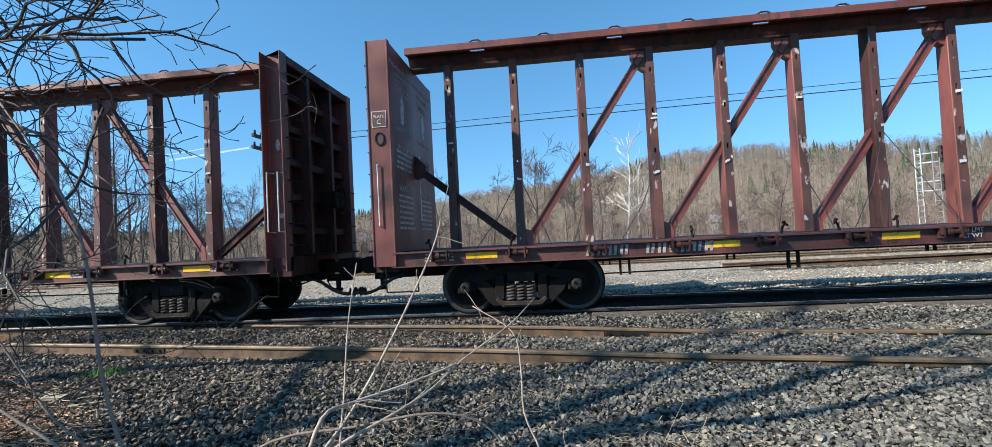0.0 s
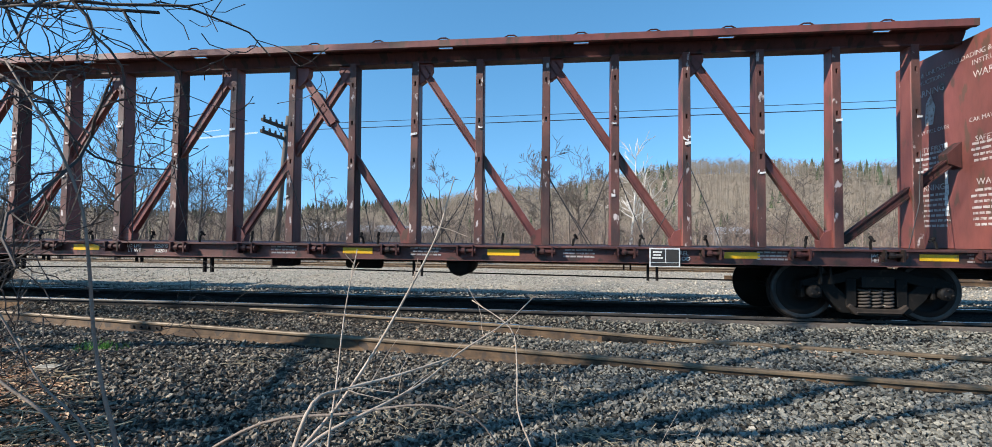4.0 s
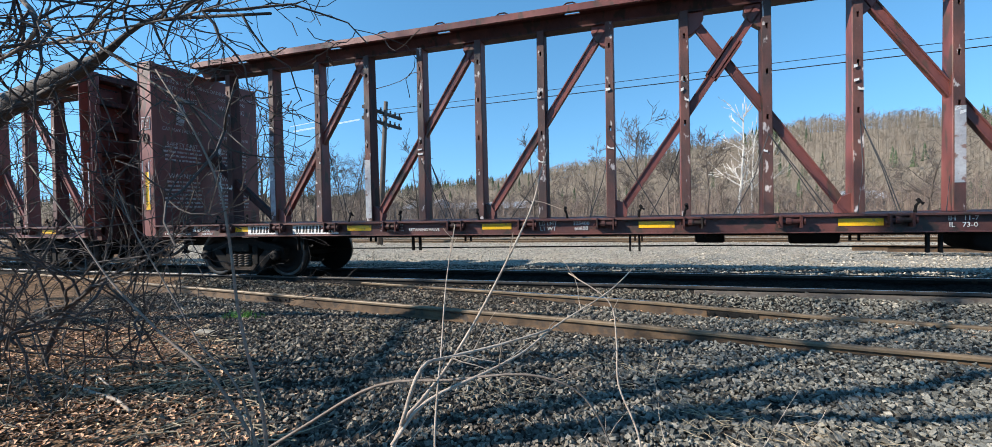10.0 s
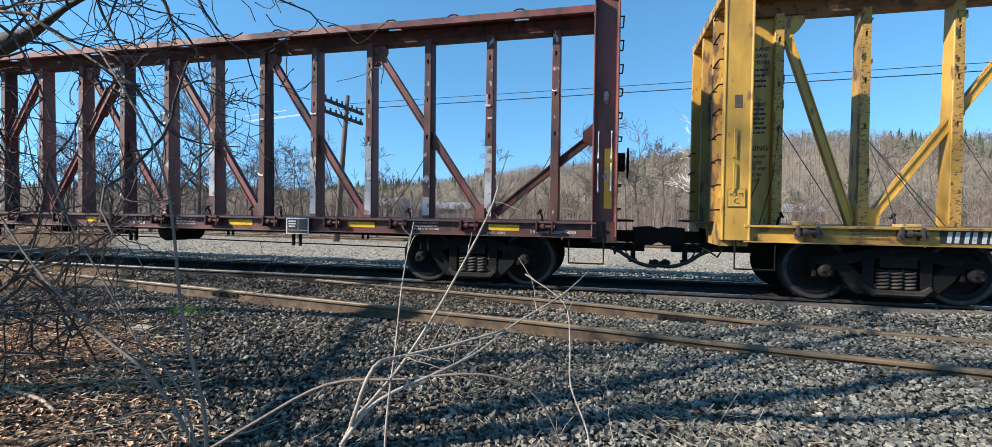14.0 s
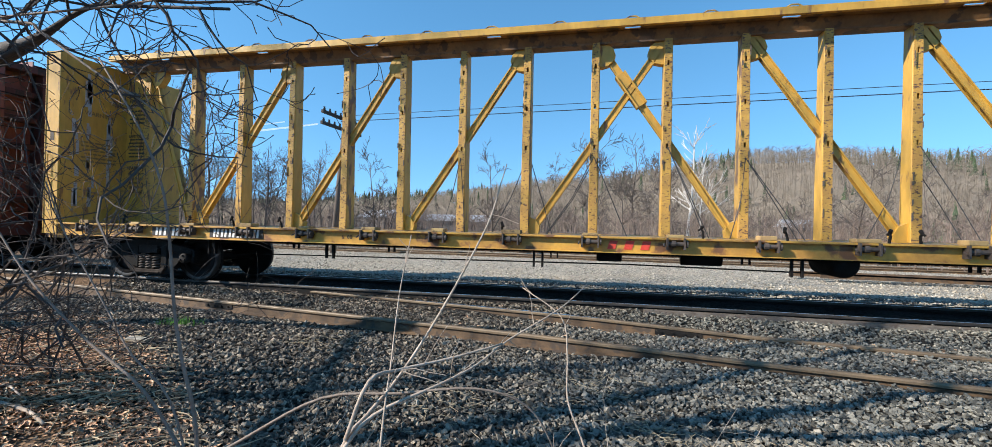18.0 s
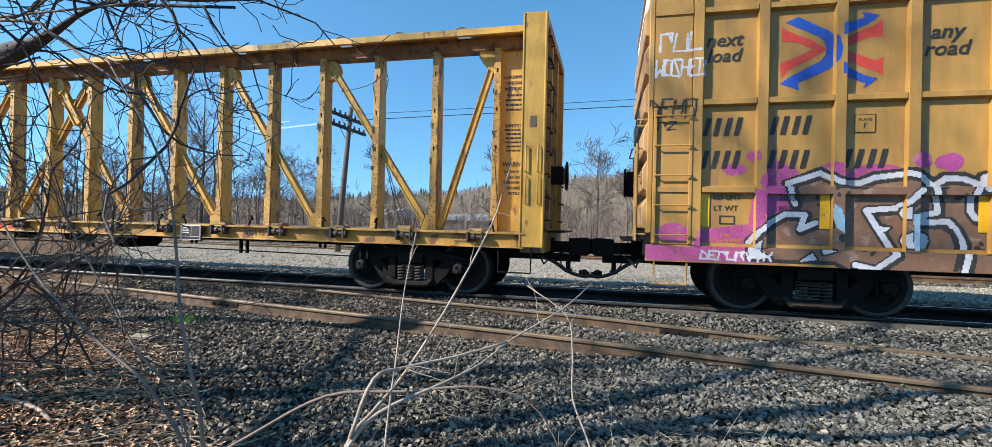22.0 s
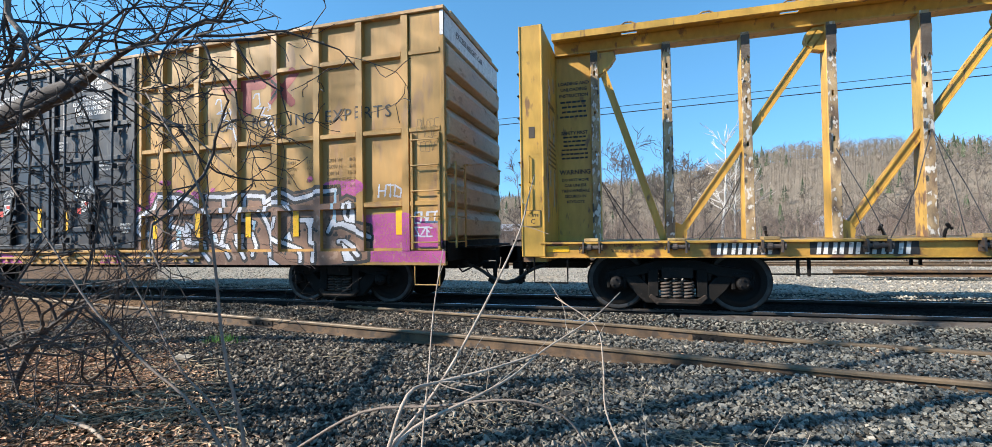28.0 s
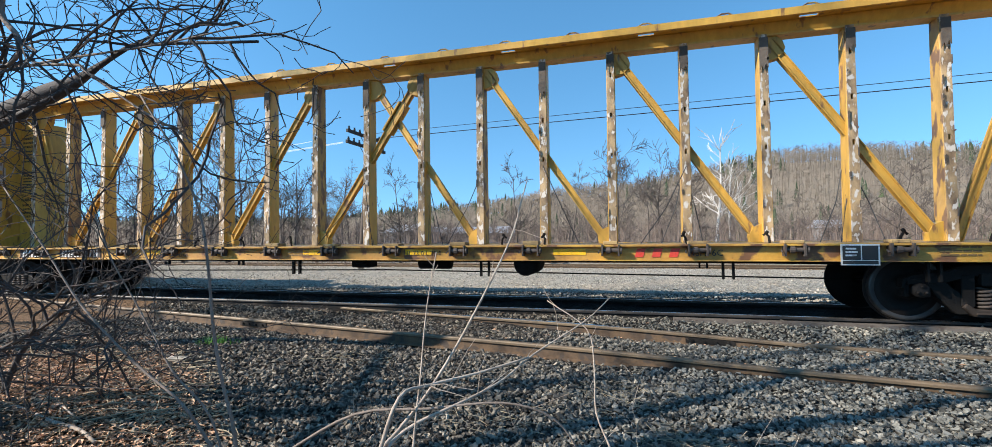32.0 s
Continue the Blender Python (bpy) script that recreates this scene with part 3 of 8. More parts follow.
def brace_geo(xa, za, xb, zb, width=0.15, depth=0.10):
    g = Geo()
    d = Vector((xb - xa, 0, zb - za)).normalized()
    n = Vector((-d.z, 0, d.x)) * width / 2
    a, b = Vector((xa, 0, za)), Vector((xb, 0, zb))
    ring = lambda p, y: [(p + n * s + Vector((0, y * q, 0))) for s, q in ((-1, -1), (1, -1), (1, 1), (-1, 1))]
    g.loft(ring(a, depth / 2), ring(b, depth / 2))
    # a raised lip along each edge makes the brace a shallow channel
    for s in (-1, 1):
        e = n * s * 0.86
        w = n * 0.14
        g.loft([a + e - w + Vector((0, -depth * 0.75, 0)), a + e + w + Vector((0, -depth * 0.75, 0)), a + e + w, a + e - w],
               [b + e - w + Vector((0, -depth * 0.75, 0)), b + e + w + Vector((0, -depth * 0.75, 0)), b + e + w, b + e - w])
    return g


def chord_geo(lips):
    """The top chord: box girder with wide wings, whose plates have long slots, or the lips along the wings."""
    g = Geo()
    L = INNER
    if lips:
        for s in (-1, 1):
            ring = [(s * 0.472, 4.635), (s * 0.472, 4.75), (s * 0.448, 4.75), (s * 0.448, 4.647), (s * 0.39, 4.647), (s * 0.39, 4.635)]
            ring = ring if s < 0 else ring[::-1]
            g.loft([(-L, y, z) for y, z in ring][::-1], [(L, y, z) for y, z in ring][::-1])
        return g
    g.box(-L, L, -0.13, 0.13, 4.47, 4.655)
    edge = 0.447
    for s in (-1, 1):
        y0, y1 = (0.13, edge) if s > 0 else (-edge, -0.13)
        # sloping wing underside towards the web
        g.add([(-L, s * 0.13, 4.50), (L, s * 0.13, 4.50), (L, s * 0.22, 4.652), (-L, s * 0.22, 4.652)], [(0, 1, 2, 3)])
        x = -L
        for i in range(0, 17, 2):
            hx = (post_x(i) + post_x(i + 1)) / 2
            g.box(x, hx - 0.13, y0, y1, 4.66, 4.675)
            ya, yb = (y0, y0 + 0.12) if s > 0 else (y1 - 0.12, y1)
            g.box(hx - 0.13, hx + 0.13, ya, yb, 4.66, 4.675)
            ya, yb = (y1 - 0.10, y1) if s > 0 else (y0, y0 + 0.10)
            g.box(hx - 0.13, hx + 0.13, ya, yb, 4.66, 4.675)
            x = hx + 0.13
        g.box(x, L, y0, y1, 4.66, 4.675)
    return g


# red and weathered yellow girders take darker paint for the shade beneath the wings
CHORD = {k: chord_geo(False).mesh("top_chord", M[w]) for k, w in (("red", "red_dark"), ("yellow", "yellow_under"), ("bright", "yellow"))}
LIPS = {k: chord_geo(True).mesh("chord_flange", M[k]) for k in ("red", "yellow")}
LUG = Geo().tube([(-0.11, 0, 0.0), (-0.05, 0, 0.035), (0.05, 0, 0.035), (0.11, 0, 0.0)], 0.014, 5)
LUG_MESH = {k: LUG.mesh("tie_lug", M[k]) for k in ("red_dark", "yellow_worn")}


def winch_geo():
    g = Geo()
    for s in (-0.12, 0.12):
        g.box(s - 0.012, s + 0.012, -0.13, 0.0, -0.17, 0.0)
    g.join(Geo().lathe([(-0.12, 0.0), (-0.12, 0.032), (0.12, 0.032), (0.12, 0.0)], 10), pose(0, -0.075, -0.085, 0, 0, 90))
    g.join(Geo().lathe([(-0.012, 0.0), (-0.012, 0.055), (0.012, 0.055), (0.012, 0.0)], 10), pose(0.155, -0.075, -0.085, 0, 0, 90))
    g.join(Geo().lathe([(-0.03, 0.0), (-0.03, 0.05), (0.03, 0.05), (0.03, 0.0)], 10), pose(-0.03, -0.075, -0.085, 0, 0, 90))
    g.tube([(-0.16, -0.075, -0.085), (-0.17, -0.16, -0.12)], 0.011, 5)
    return g


WINCH = winch_geo()
WINCH_MESH = {"red": WINCH.mesh("winch", M["red_dark"]), "yellow": WINCH.mesh("winch", M["spring"])}
HOOK = Geo().tube([(0, 0, 0), (0.01, -0.02, 0.10), (0.05, -0.03, 0.15), (0.09, -0.02, 0.12)], 0.020, 6).tube([(0.05, -0.03, 0.15), (0.02, -0.03, 0.19)], 0.026, 6).mesh("chain_hook", M["black"])


def bulkhead(car, way, paint, rnd, worn):
    """An end wall: inner sheet, edge posts, outer ribs, ladder and hand brake; way: the sign of x outward."""
    xi, xo = way * INNER, way * HALF
    lo, hi = sorted((xi, xo))
    top = 4.545
    deep = paint == "red" and way > 0
    in_y, rib_y = (1.215, 1.19) if deep else (1.39, 1.285)
    g = Geo()
    xs = sorted((xi, xi + way * 0.025))
    g.box(xs[0], xs[1], -1.198 if deep else -1.30, 1.198 if deep else 1.30, DECK + 0.002, top - 0.03)
    wall = part("bulkhead_sheet", g, M[paint], car)
    for s in (-1, 1):
        base = in_y - (0.015 if deep else 0.10)
        ring = [(lo, base), (hi, base), (hi, 1.405), (hi - 0.028, 1.405), (hi - 0.028, in_y), (lo + 0.028, in_y), (lo + 0.028, 1.405), (lo, 1.405)]
        ring = [(x, s * y) for x, y in (ring if s > 0 else ring[::-1])]
        e = Geo().loft([(x, y, SILL_LOW + 0.02) for x, y in ring], [(x, y, top) for x, y in ring])
        part("bulkhead_post", e, M[paint], car, bevel=0.01)
    r = Geo()
    r.box(min(xi + way * 0.03, xo), max(xi + way * 0.03, xo), -rib_y, rib_y, top - 0.16, top - 0.02)
    for y in (-0.45, 0.45):
        a, b = sorted((xi + way * 0.03, xo - way * 0.02))
        r.box(a, b, y - 0.05, y + 0.05, SILL_LOW, top - 0.165)
    for z in (1.55, 2.15, 2.75, 3.35, 3.92):
        a, b = sorted((xi + way * 0.03, xi + way * 0.24))
        for y0, y1 in ((-rib_y, -0.505), (-0.395, 0.395), (0.505, rib_y)):
            r.box(a, b, y0, y1, z - 0.06, z + 0.06)
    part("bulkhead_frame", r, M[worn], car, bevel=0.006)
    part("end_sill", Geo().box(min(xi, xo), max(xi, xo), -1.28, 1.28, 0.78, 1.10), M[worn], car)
    # ladder on the outer face and rungs that lap round the near post
    xl = xo + way * 0.05
    for y0, y1 in ((-1.30, -0.86), (0.86, 1.30)):
        for k in range(9):
            z = 1.30 + k * 0.36
            if z > 4.4 or (k > 3 and y0 > 0):
                continue
            part("ladder_rung", Geo().tube([(xo - way * 0.01, y0, z), (xl, y0, z), (xl, y1, z), (xo - way * 0.01, y1, z)], 0.012, 5), M["black"], car)
    for z0, z1 in ((1.55, 1.98), (2.04, 2.46)) if "patched" in car["label"] or paint != "red" else ((1.52, 2.52),):
        for dx in (0.10, 0.29) if way > 0 or "patched" in car["label"] else (0.14,):
            x = xo - way * dx
            part("grab_iron", Geo().tube([(x, 0.005 - in_y, z0), (x, -1.43, z0 + 0.01), (x, -1.43, z1 - 0.01), (x, 0.005 - in_y, z1)], 0.012, 5), M["white"] if paint == "red" else M["yellow"], car)
    if way > 0:
        wheel = Geo().tube([(0.26 * math.cos(a), 0, 0.26 * math.sin(a)) for a in [k * math.pi / 10 for k in range(21)]], 0.016, 6)
        for k in range(4):
            a = k * math.pi / 2
            wheel.tube([(0, 0, 0), (0.26 * math.cos(a), 0, 0.26 * math.sin(a))], 0.012, 5)
        part("brake_wheel", wheel, M["black"], car, "black hand brake wheel", pose(xo + 0.20, 0.25, 2.15, 0, 0, 90))
        part("brake_box", Geo().box(xo - 0.15, xo + 0.15, 0.1, 0.4, 2.0, 2.32), M["black"], car, bevel=0.02)
    g = Geo().box(xo - 0.02 if way < 0 else xo - 0.25, xo + 0.25 if way < 0 else xo + 0.02, -0.9, 0.9, 1.10, 1.13)
    part("end_platform", g.moved(pose(way * 0.25, 0, 0)), M["black"], car)
    stirrup(car, xo - way * 0.45, -1.36, 0.26)
    return wall


def bulkhead_words(car, way, style, rnd):
    """The loading rules on the inner face of an end wall."""
    x = way * (INNER - 0.004)
    side = -way
    if style == "yellow":
        # the web between the last upright and the end wall carries the loading rules on its near face
        a, b = sorted((way * (abs(post_x(0)) + 0.07), way * (INNER - 0.003)))
        part("end_web", Geo().box(a, b, -0.03, 0.03, DECK + 0.004, 4.50), M["yellow"], car)
        ink, xm = M["ink"], (a + b) / 2
        for words, z, size in (("LOADING AND", 3.97, 0.080), ("UNLOADING", 3.86, 0.080), ("INSTRUCTION", 3.75, 0.080), ("SAFETY FIRST", 3.06, 0.080), ("WARNING", 2.34, 0.115)):
            lettering(words, size, ink, car, front(xm, -0.034, z), bold=0.003)
        for words, z in (("DO NOT MOVE", 2.20), ("CAR UNLESS", 2.10), ("TIEDOWNS ARE", 2.00), ("SECURED IN", 1.90), ("KEYSLOTS", 1.80)):
            lettering(words, 0.070, ink, car, front(xm, -0.034, z), bold=0.002)
        part("small_print", bars(4, 0.52, 0.035, 0.055, rnd), ink, car, m=front(xm, -0.034, 3.47))
        part("small_print", bars(6, 0.50, 0.032, 0.045, rnd), ink, car, m=front(xm, -0.034, 2.77))
        wear = Geo()
        for k in range(26):
            yw, zw, l = rnd.choice((-1.08, -0.86, -0.80, -0.42)) + rnd.gauss(0, 0.03), rnd.uniform(1.4, 3.9), rnd.uniform(0.12, 0.55)
            xw = way * (INNER - 0.002)
            wear.box(min(xw, xw - way * 0.002), max(xw, xw - way * 0.002), yw - rnd.uniform(0.02, 0.05), yw + rnd.uniform(0.02, 0.05), zw, zw + l)
        part("scraped_paint", wear, M["primer"] if way < 0 else M["tie"], car, "long scrapes through the paint", kind="stuff")
        y = -0.62
        ink = M["ink_faded"]
        lettering("WARNING", 0.13, ink, car, facing(x, y, 3.40, side))
        part("small_print", bars(6, 0.75, 0.035, 0.045, rnd), ink, car, m=facing(x, y, 2.56, side))
    else:
        ink = M["faded"]
        for y in (-0.72, 0.62):
            for words, z, size in (("LOADING & UNLOADING", 4.22, 0.115), ("INSTRUCTIONS", 4.08, 0.115), ("WARNING", 3.88, 0.16), ("CAR MAY FALL OVER", 3.17, 0.10), ("SAFETY FIRST", 2.85, 0.125), ("WARNING", 2.16, 0.15)):
                lettering(words, size, ink, car, facing(x, y, z, side))
            for z, n in ((2.62, 4), (1.92, 3), (1.60, 4)):
                part("small_print", bars(n, 0.95, 0.04, 0.05, rnd), ink, car, m=facing(x, y, z, side))
            sign = Geo().slab([(-0.10, 0.0), (0.08, 0.0), (0.14, 0.30), (0.04, 0.55), (-0.07, 0.40)], -0.0015, 0.0015).moved(pose(0, 0, 0, -90))
            part("warning_picture", sign, ink, car, m=facing(x, y - 0.05, 3.29, side))
        strip = Geo()
        for k in range(14):
            strip.box(-0.045 + rnd.uniform(0, 0.03), 0.045 - rnd.uniform(0, 0.03), 1.35 + k * 0.09, 1.435 + k * 0.09, -0.002, 0.002)
        part("torn_paper", strip, M["white"], car, "torn white paper strip", m=facing(x, 0.22, 0.3, side))


def centerbeam(center, paint, label, rnd, stripes, panel, plate_words, weight, start, group="centre-beam flat cars"):
    red = paint == "red"
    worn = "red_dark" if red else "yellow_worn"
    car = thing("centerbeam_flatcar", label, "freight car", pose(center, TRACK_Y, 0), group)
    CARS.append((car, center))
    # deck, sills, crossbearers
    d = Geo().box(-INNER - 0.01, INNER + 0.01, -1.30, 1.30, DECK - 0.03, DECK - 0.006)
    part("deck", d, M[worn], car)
    for s in (-1, 1):
        ring = [(1.30, SILL_LOW), (1.41, SILL_LOW), (1.41, SILL_LOW + 0.014), (1.33, SILL_LOW + 0.014), (1.33, DECK - 0.03), (1.41, DECK - 0.03), (1.41, DECK), (1.30, DECK)]
        ring = [(s * y, z) for y, z in ring]
        ring = ring if s > 0 else ring[::-1]
        g = Geo().loft([(-HALF + 0.30, y, z) for y, z in ring][::-1], [(HALF - 0.30, y, z) for y, z in ring][::-1])
        part("side_sill", g, M["red_sill" if red else "yellow_sill"], car, bevel=0.003)
    c = Geo().box(-HALF + 0.2, HALF - 0.2, -0.30, 0.30, 0.79, 1.055)
    for i in range(18):
        x = post_x(i)
        for y0, y1 in ((-1.29, -0.302), (0.302, 1.29)):
            part("crossbearer", Geo().box(x - 0.03, x + 0.03, y0, y1, 0.90, 1.07), M["black"], car)
    part("center_sill", c, M["black"], car)
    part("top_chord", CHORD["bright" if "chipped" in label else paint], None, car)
    part("chord_flange", LIPS[paint], None, car)
    for i in range(18):
        x = post_x(i)
        kind = ("red" if i % 3 else "red_dark") if red else ("yellow", "yellow_worn", "yellow")[i % 3]
        strip = "red_facing" if red else "yellow_chipped" if "chipped" in label else "yellow_rusty"
        part("upright", POST_MESH[kind], None, car, m=pose(x, 0, 0), bevel=0.008)
        part("rub_strip", STRIP_MESH[strip], None, car, m=pose(x, 0, 0))
        if red:
            for k in range(rnd.choice((1, 2, 2, 3))):
                zc, hw = rnd.choice((2.0, 2.45, 2.95, 3.2)) + rnd.gauss(0, 0.12), rnd.uniform(0.03, 0.06)
                a, b, lean = sorted((rnd.uniform(-0.064, 0.064), rnd.choice((-0.064, 0.064)))) + [rnd.gauss(0, 0.02)]
                if b - a > 0.02:
                    part("white_scuff", Geo().slab([(x + a, zc - hw * 0.5), (x + b, zc - hw * 0.4 + lean), (x + b, zc + hw * 0.4 + lean), ((2 * x + a + b) / 2, zc + hw * 0.25 + lean), (x + a, zc + hw * 0.5)], -0.176, -0.168), M["white"], car)
        if not red:
            # rust-black scrapes along both edges of the facing, and a ragged blackened upper end where the paint is chipped
            g = Geo()
            for k in range(9):
                z, h, e = rnd.uniform(1.4, 4.3), rnd.uniform(0.03, 0.16), rnd.choice((-0.062, -0.058, 0.058, 0.062))
                w = rnd.uniform(0.006, 0.016)
                g.slab([(x + e - w, z), (x + e + w, z + 0.02), (x + e + w * 0.7, z + h), (x + e - w, z + h - 0.01)], -0.173, -0.163)
            if "chipped" in label:
                b = 4.43 - rnd.uniform(0.15, 0.7)
                g.slab([(x - 0.064, b), (x - 0.03, b + 0.09), (x - 0.004, b + 0.02), (x + 0.03, b + 0.12), (x + 0.064, b + 0.05), (x + 0.064, 4.44), (x - 0.064, 4.44)], -0.172, -0.163)
            part("dark_scuff", g, M["tie"], car, "blackened scrapes on the facing", kind="stuff")
        if not red:
            w = rnd.uniform(0.10, 0.16)
            part("deck_block", Geo().box(x - w, x + w, -1.41, -1.20, DECK + 0.002, DECK + rnd.uniform(0.04, 0.07)), M["block"], car, bevel=0.006)
        if i < 17:
            part("tie_lug", LUG_MESH["red_dark" if red else "yellow_worn"], None, car, m=pose(x + 0.6, -0.455, 4.75))
        for s in (-1, 1):
            part("winch", WINCH_MESH["red" if red else "yellow"], None, car, m=pose(x, s * 1.335, DECK, 0, 0, 0 if s < 0 else 180))
        if rnd.random() < 0.75:
            part("chain_hook", HOOK, None, car, m=pose(x + rnd.uniform(-0.45, 0.55), rnd.uniform(-1.0, -0.3), DECK - 0.004, 0, 0, rnd.uniform(0, 360)))
    # diagonal braces
    for a, b in ((1, 3), (3, 5), (5, 7), (7, 9), (10, 8), (12, 10), (14, 12), (16, 14)):
        xa, xb = post_x(a), post_x(b)
        s = 1 if xb > xa else -1
        deep = 0.10 if a != 10 else 0.07
        part("brace", brace_geo(xa + s * 0.09, DECK, xb - s * 0.11, 4.40, 0.14 if red else 0.125, deep), M[paint], car)
        q = [(xb + s * 0.02, 4.50), (xb - s * 0.30, 4.50), (xb - s * 0.31, 4.36), (xb - s * 0.24, 4.21), (xb - s * 0.12, 4.11), (xb + s * 0.02, 4.04)]
        if not red:
            q = [(xb + s * 0.02, 4.49), (xb - s * 0.20, 4.49), (xb - s * 0.30, 4.40), (xb - s * 0.34, 4.28), (xb - s * 0.31, 4.18), (xb - s * 0.22, 4.10), (xb - s * 0.10, 4.07), (xb + s * 0.02, 4.10)]
        part("gusset", Geo().slab(q[::s], -0.075, 0.075), M[paint], car, bevel=0.008)
        f = [(xa, DECK), (xa + s * 0.25, DECK), (xa + s * 0.27, DECK + 0.12), (xa + s * 0.20, DECK + 0.25), (xa, DECK + 0.34)]
        part("gusset", Geo().slab(f[::-s], -0.085, 0.085), M[paint], car)
    zx = 3.66
    tilt = -1 if "patched" in label or "chipped" in label else 1
    hub = brace_geo(0.19 * tilt, zx - 0.28, -0.19 * tilt, zx + 0.28, 0.20, 0.15)
    part("brace_hub", hub, M[paint], car)
    for way in (-1, 1):
        bx = way * abs(post_x(1))
        if red:
            part("brace", brace_geo(bx + way * 0.12, DECK + 0.12, way * (INNER - 0.03), 2.62, 0.14, 0.10), M[worn], car)
            q = [(way * (INNER - 0.005), 2.86), (way * (INNER - 0.22), 2.66), (way * (INNER - 0.20), 2.50), (way * (INNER - 0.005), 2.42)]
            part("gusset", Geo().slab(q[::-way], -0.10, 0.10), M[worn], car)
        else:
            part("brace", brace_geo(bx + way * 0.10, DECK, way * (abs(post_x(0)) - 0.14), 4.15, 0.12, 0.10), M[paint], car)
            q = [(way * 10.02, 4.49), (way * 10.36, 4.49), (way * 10.36, 4.02), (way * 10.22, 4.10), (way * 10.08, 4.24), (way * 10.0, 4.36)]
            part("gusset", Geo().slab(q[::way], -0.08, 0.08), M[paint], car)
        bulkhead(car, way, paint, rnd, worn)
        bulkhead_words(car, way, paint, rnd)
        coupler(car, way * HALF, way)
        truck(car, way * 9.14)
    # brake gear and hangers below the deck
    part("air_reservoir", Geo().lathe([(-0.42, 0.0), (-0.40, 0.16), (-0.34, 0.20), (0.34, 0.20), (0.40, 0.16), (0.42, 0.0)], 18).moved(pose(2.9, -0.75, 0.78)), M["black"], car, smooth=True)
    part("brake_cylinder", Geo().lathe([(-0.3, 0.0), (-0.3, 0.13), (0.3, 0.13), (0.3, 0.0)], 14).moved(pose(1.1, -0.6, 0.78, 0, 0, 90)), M["black"], car, smooth=True)
    part("brake_valve", Geo().box(-0.22, 0.18, -0.14, 0.14, -0.12, 0.12).box(-0.1, 0.1, -0.2, 0.14, -0.05, 0.09).moved(pose(-0.3, -0.7, 0.80)), M["black"], car, bevel=0.02)
    part("brake_pipe", Geo().tube([(-10.9, -0.55, 0.74), (-6, -0.6, 0.80), (0, -0.55, 0.80), (6, -0.6, 0.80), (10.9, -0.55, 0.74)], 0.022, 6), M["black"], car)
    part("brake_rod", Geo().tube([(-8.0, -0.2, 0.52), (0, -0.25, 0.60), (8.0, -0.2, 0.52)], 0.013, 5), M["black"], car)
    for i in (2, 4, 7, 10, 13, 15):
        for s in (-1, 1):
            x = post_x(i) + 0.35
            part("hanger", Geo().box(x - 0.015, x + 0.015, s * 1.24 - 0.03, s * 1.24 + 0.03, 0.58, SILL_LOW + 0.02), M["black"], car)
            part("hanger", Geo().box(x + 0.12, x + 0.15, s * 1.24 - 0.03, s * 1.24 + 0.03, 0.58, SILL_LOW + 0.02), M["black"], car)
    # tie-down cables hanging from the uprights
    for i in range(18):
        if rnd.random() < 0.8:
            x, z = post_x(i), rnd.uniform(2.2, 2.7)
            for k in range(rnd.choice((1, 2, 3))):
                x2 = x + rnd.choice((-1, 1)) * rnd.uniform(0.15, 0.85)
                yy = rnd.choice((-0.21, 0.21))
                part("tie_cable", Geo().tube([(x, yy, z), ((x + x2) / 2 + 0.03, yy - 0.25, z * 0.45 + 0.60), (x2, yy - 0.4, DECK)], 0.008, 4), M["wire"], car)
    # markings on the sill
    ys = -1.335
    for x in stripes:
        part("reflective_stripe", Geo().box(x - 0.25, x + 0.25, ys - 0.003, ys, 0.935, 1.03), M["reflect"], car, "yellow reflective tape")
    fr = Geo().box(panel - 0.22, panel + 0.22, -1.425, -1.413, 0.80, 1.08)
    p = part("stencil_panel", fr, M["white"], car, "black stencil panel with white border")
    part("stencil_field", Geo().box(panel - 0.20, panel + 0.005, -1.429, -1.425, 0.87, 1.06).box(panel + 0.02, panel + 0.20, -1.429, -1.425, 0.87, 1.06).box(panel - 0.20, panel + 0.20, -1.429, -1.425, 0.815, 0.86), M["ink"], p)
    part("small_print", bars(3, 0.16, 0.022, 0.022, rnd), M["white"], p, m=front(panel - 0.10, -1.431, 0.965))
    # road number as plain bars, on a dark or light field
    for x0, n, wd, ht, tone, field in plate_words:
        if field:
            part("number_field", Geo().box(x0 - 0.08, x0 + n * wd + 0.04, ys - 0.002, ys, 0.885, 1.055), M[field], car)
        for k in range(n):
            for u in (0.02, 0.46):
                part("number_bar", slant_bar(x0 + (k + u) * wd, wd * 0.26, 0.97, ht, 0.12, ys - 0.005, ys - 0.002), M[tone], car)
    ink = M["white"] if red else M["ink"]
    for words, x, z, size in weight:
        lettering(words, size, ink, car, front(x, ys - 0.004, z))
    if "patched" in label:
        for i, z0, z1 in ((1, 1.25, 3.0), (3, 1.15, 2.35), (11, 1.5, 2.6), (13, 1.15, 2.3), (14, 1.15, 2.5), (15, 1.15, 1.5), (16, 1.15, 2.45)):
            part("grey_patch", Geo().box(post_x(i) - 0.066, post_x(i) + 0.066, -0.172, -0.167, z0, z1), M["primer"], car, "pale grey primer patch")
    if not red:
        xr = 6.0 if "chipped" not in label else 4.93
        xr = -0.05 if "weathered" in label else xr
        for q in (-0.24, 0.0, 0.24):
            part("red_mark", Geo().slab([(xr + q - 0.07, 0.90), (xr + q + 0.05, 0.90), (xr + q + 0.09, 1.03), (xr + q - 0.03, 1.03)], ys - 0.003, ys), M["scarlet"], car)
    for x in start:
        part("small_print", bars(3, 0.5, 0.025, 0.025, rnd), M["faded"] if red else M["ink_faded"], car, m=front(x, ys - 0.003, 0.97))
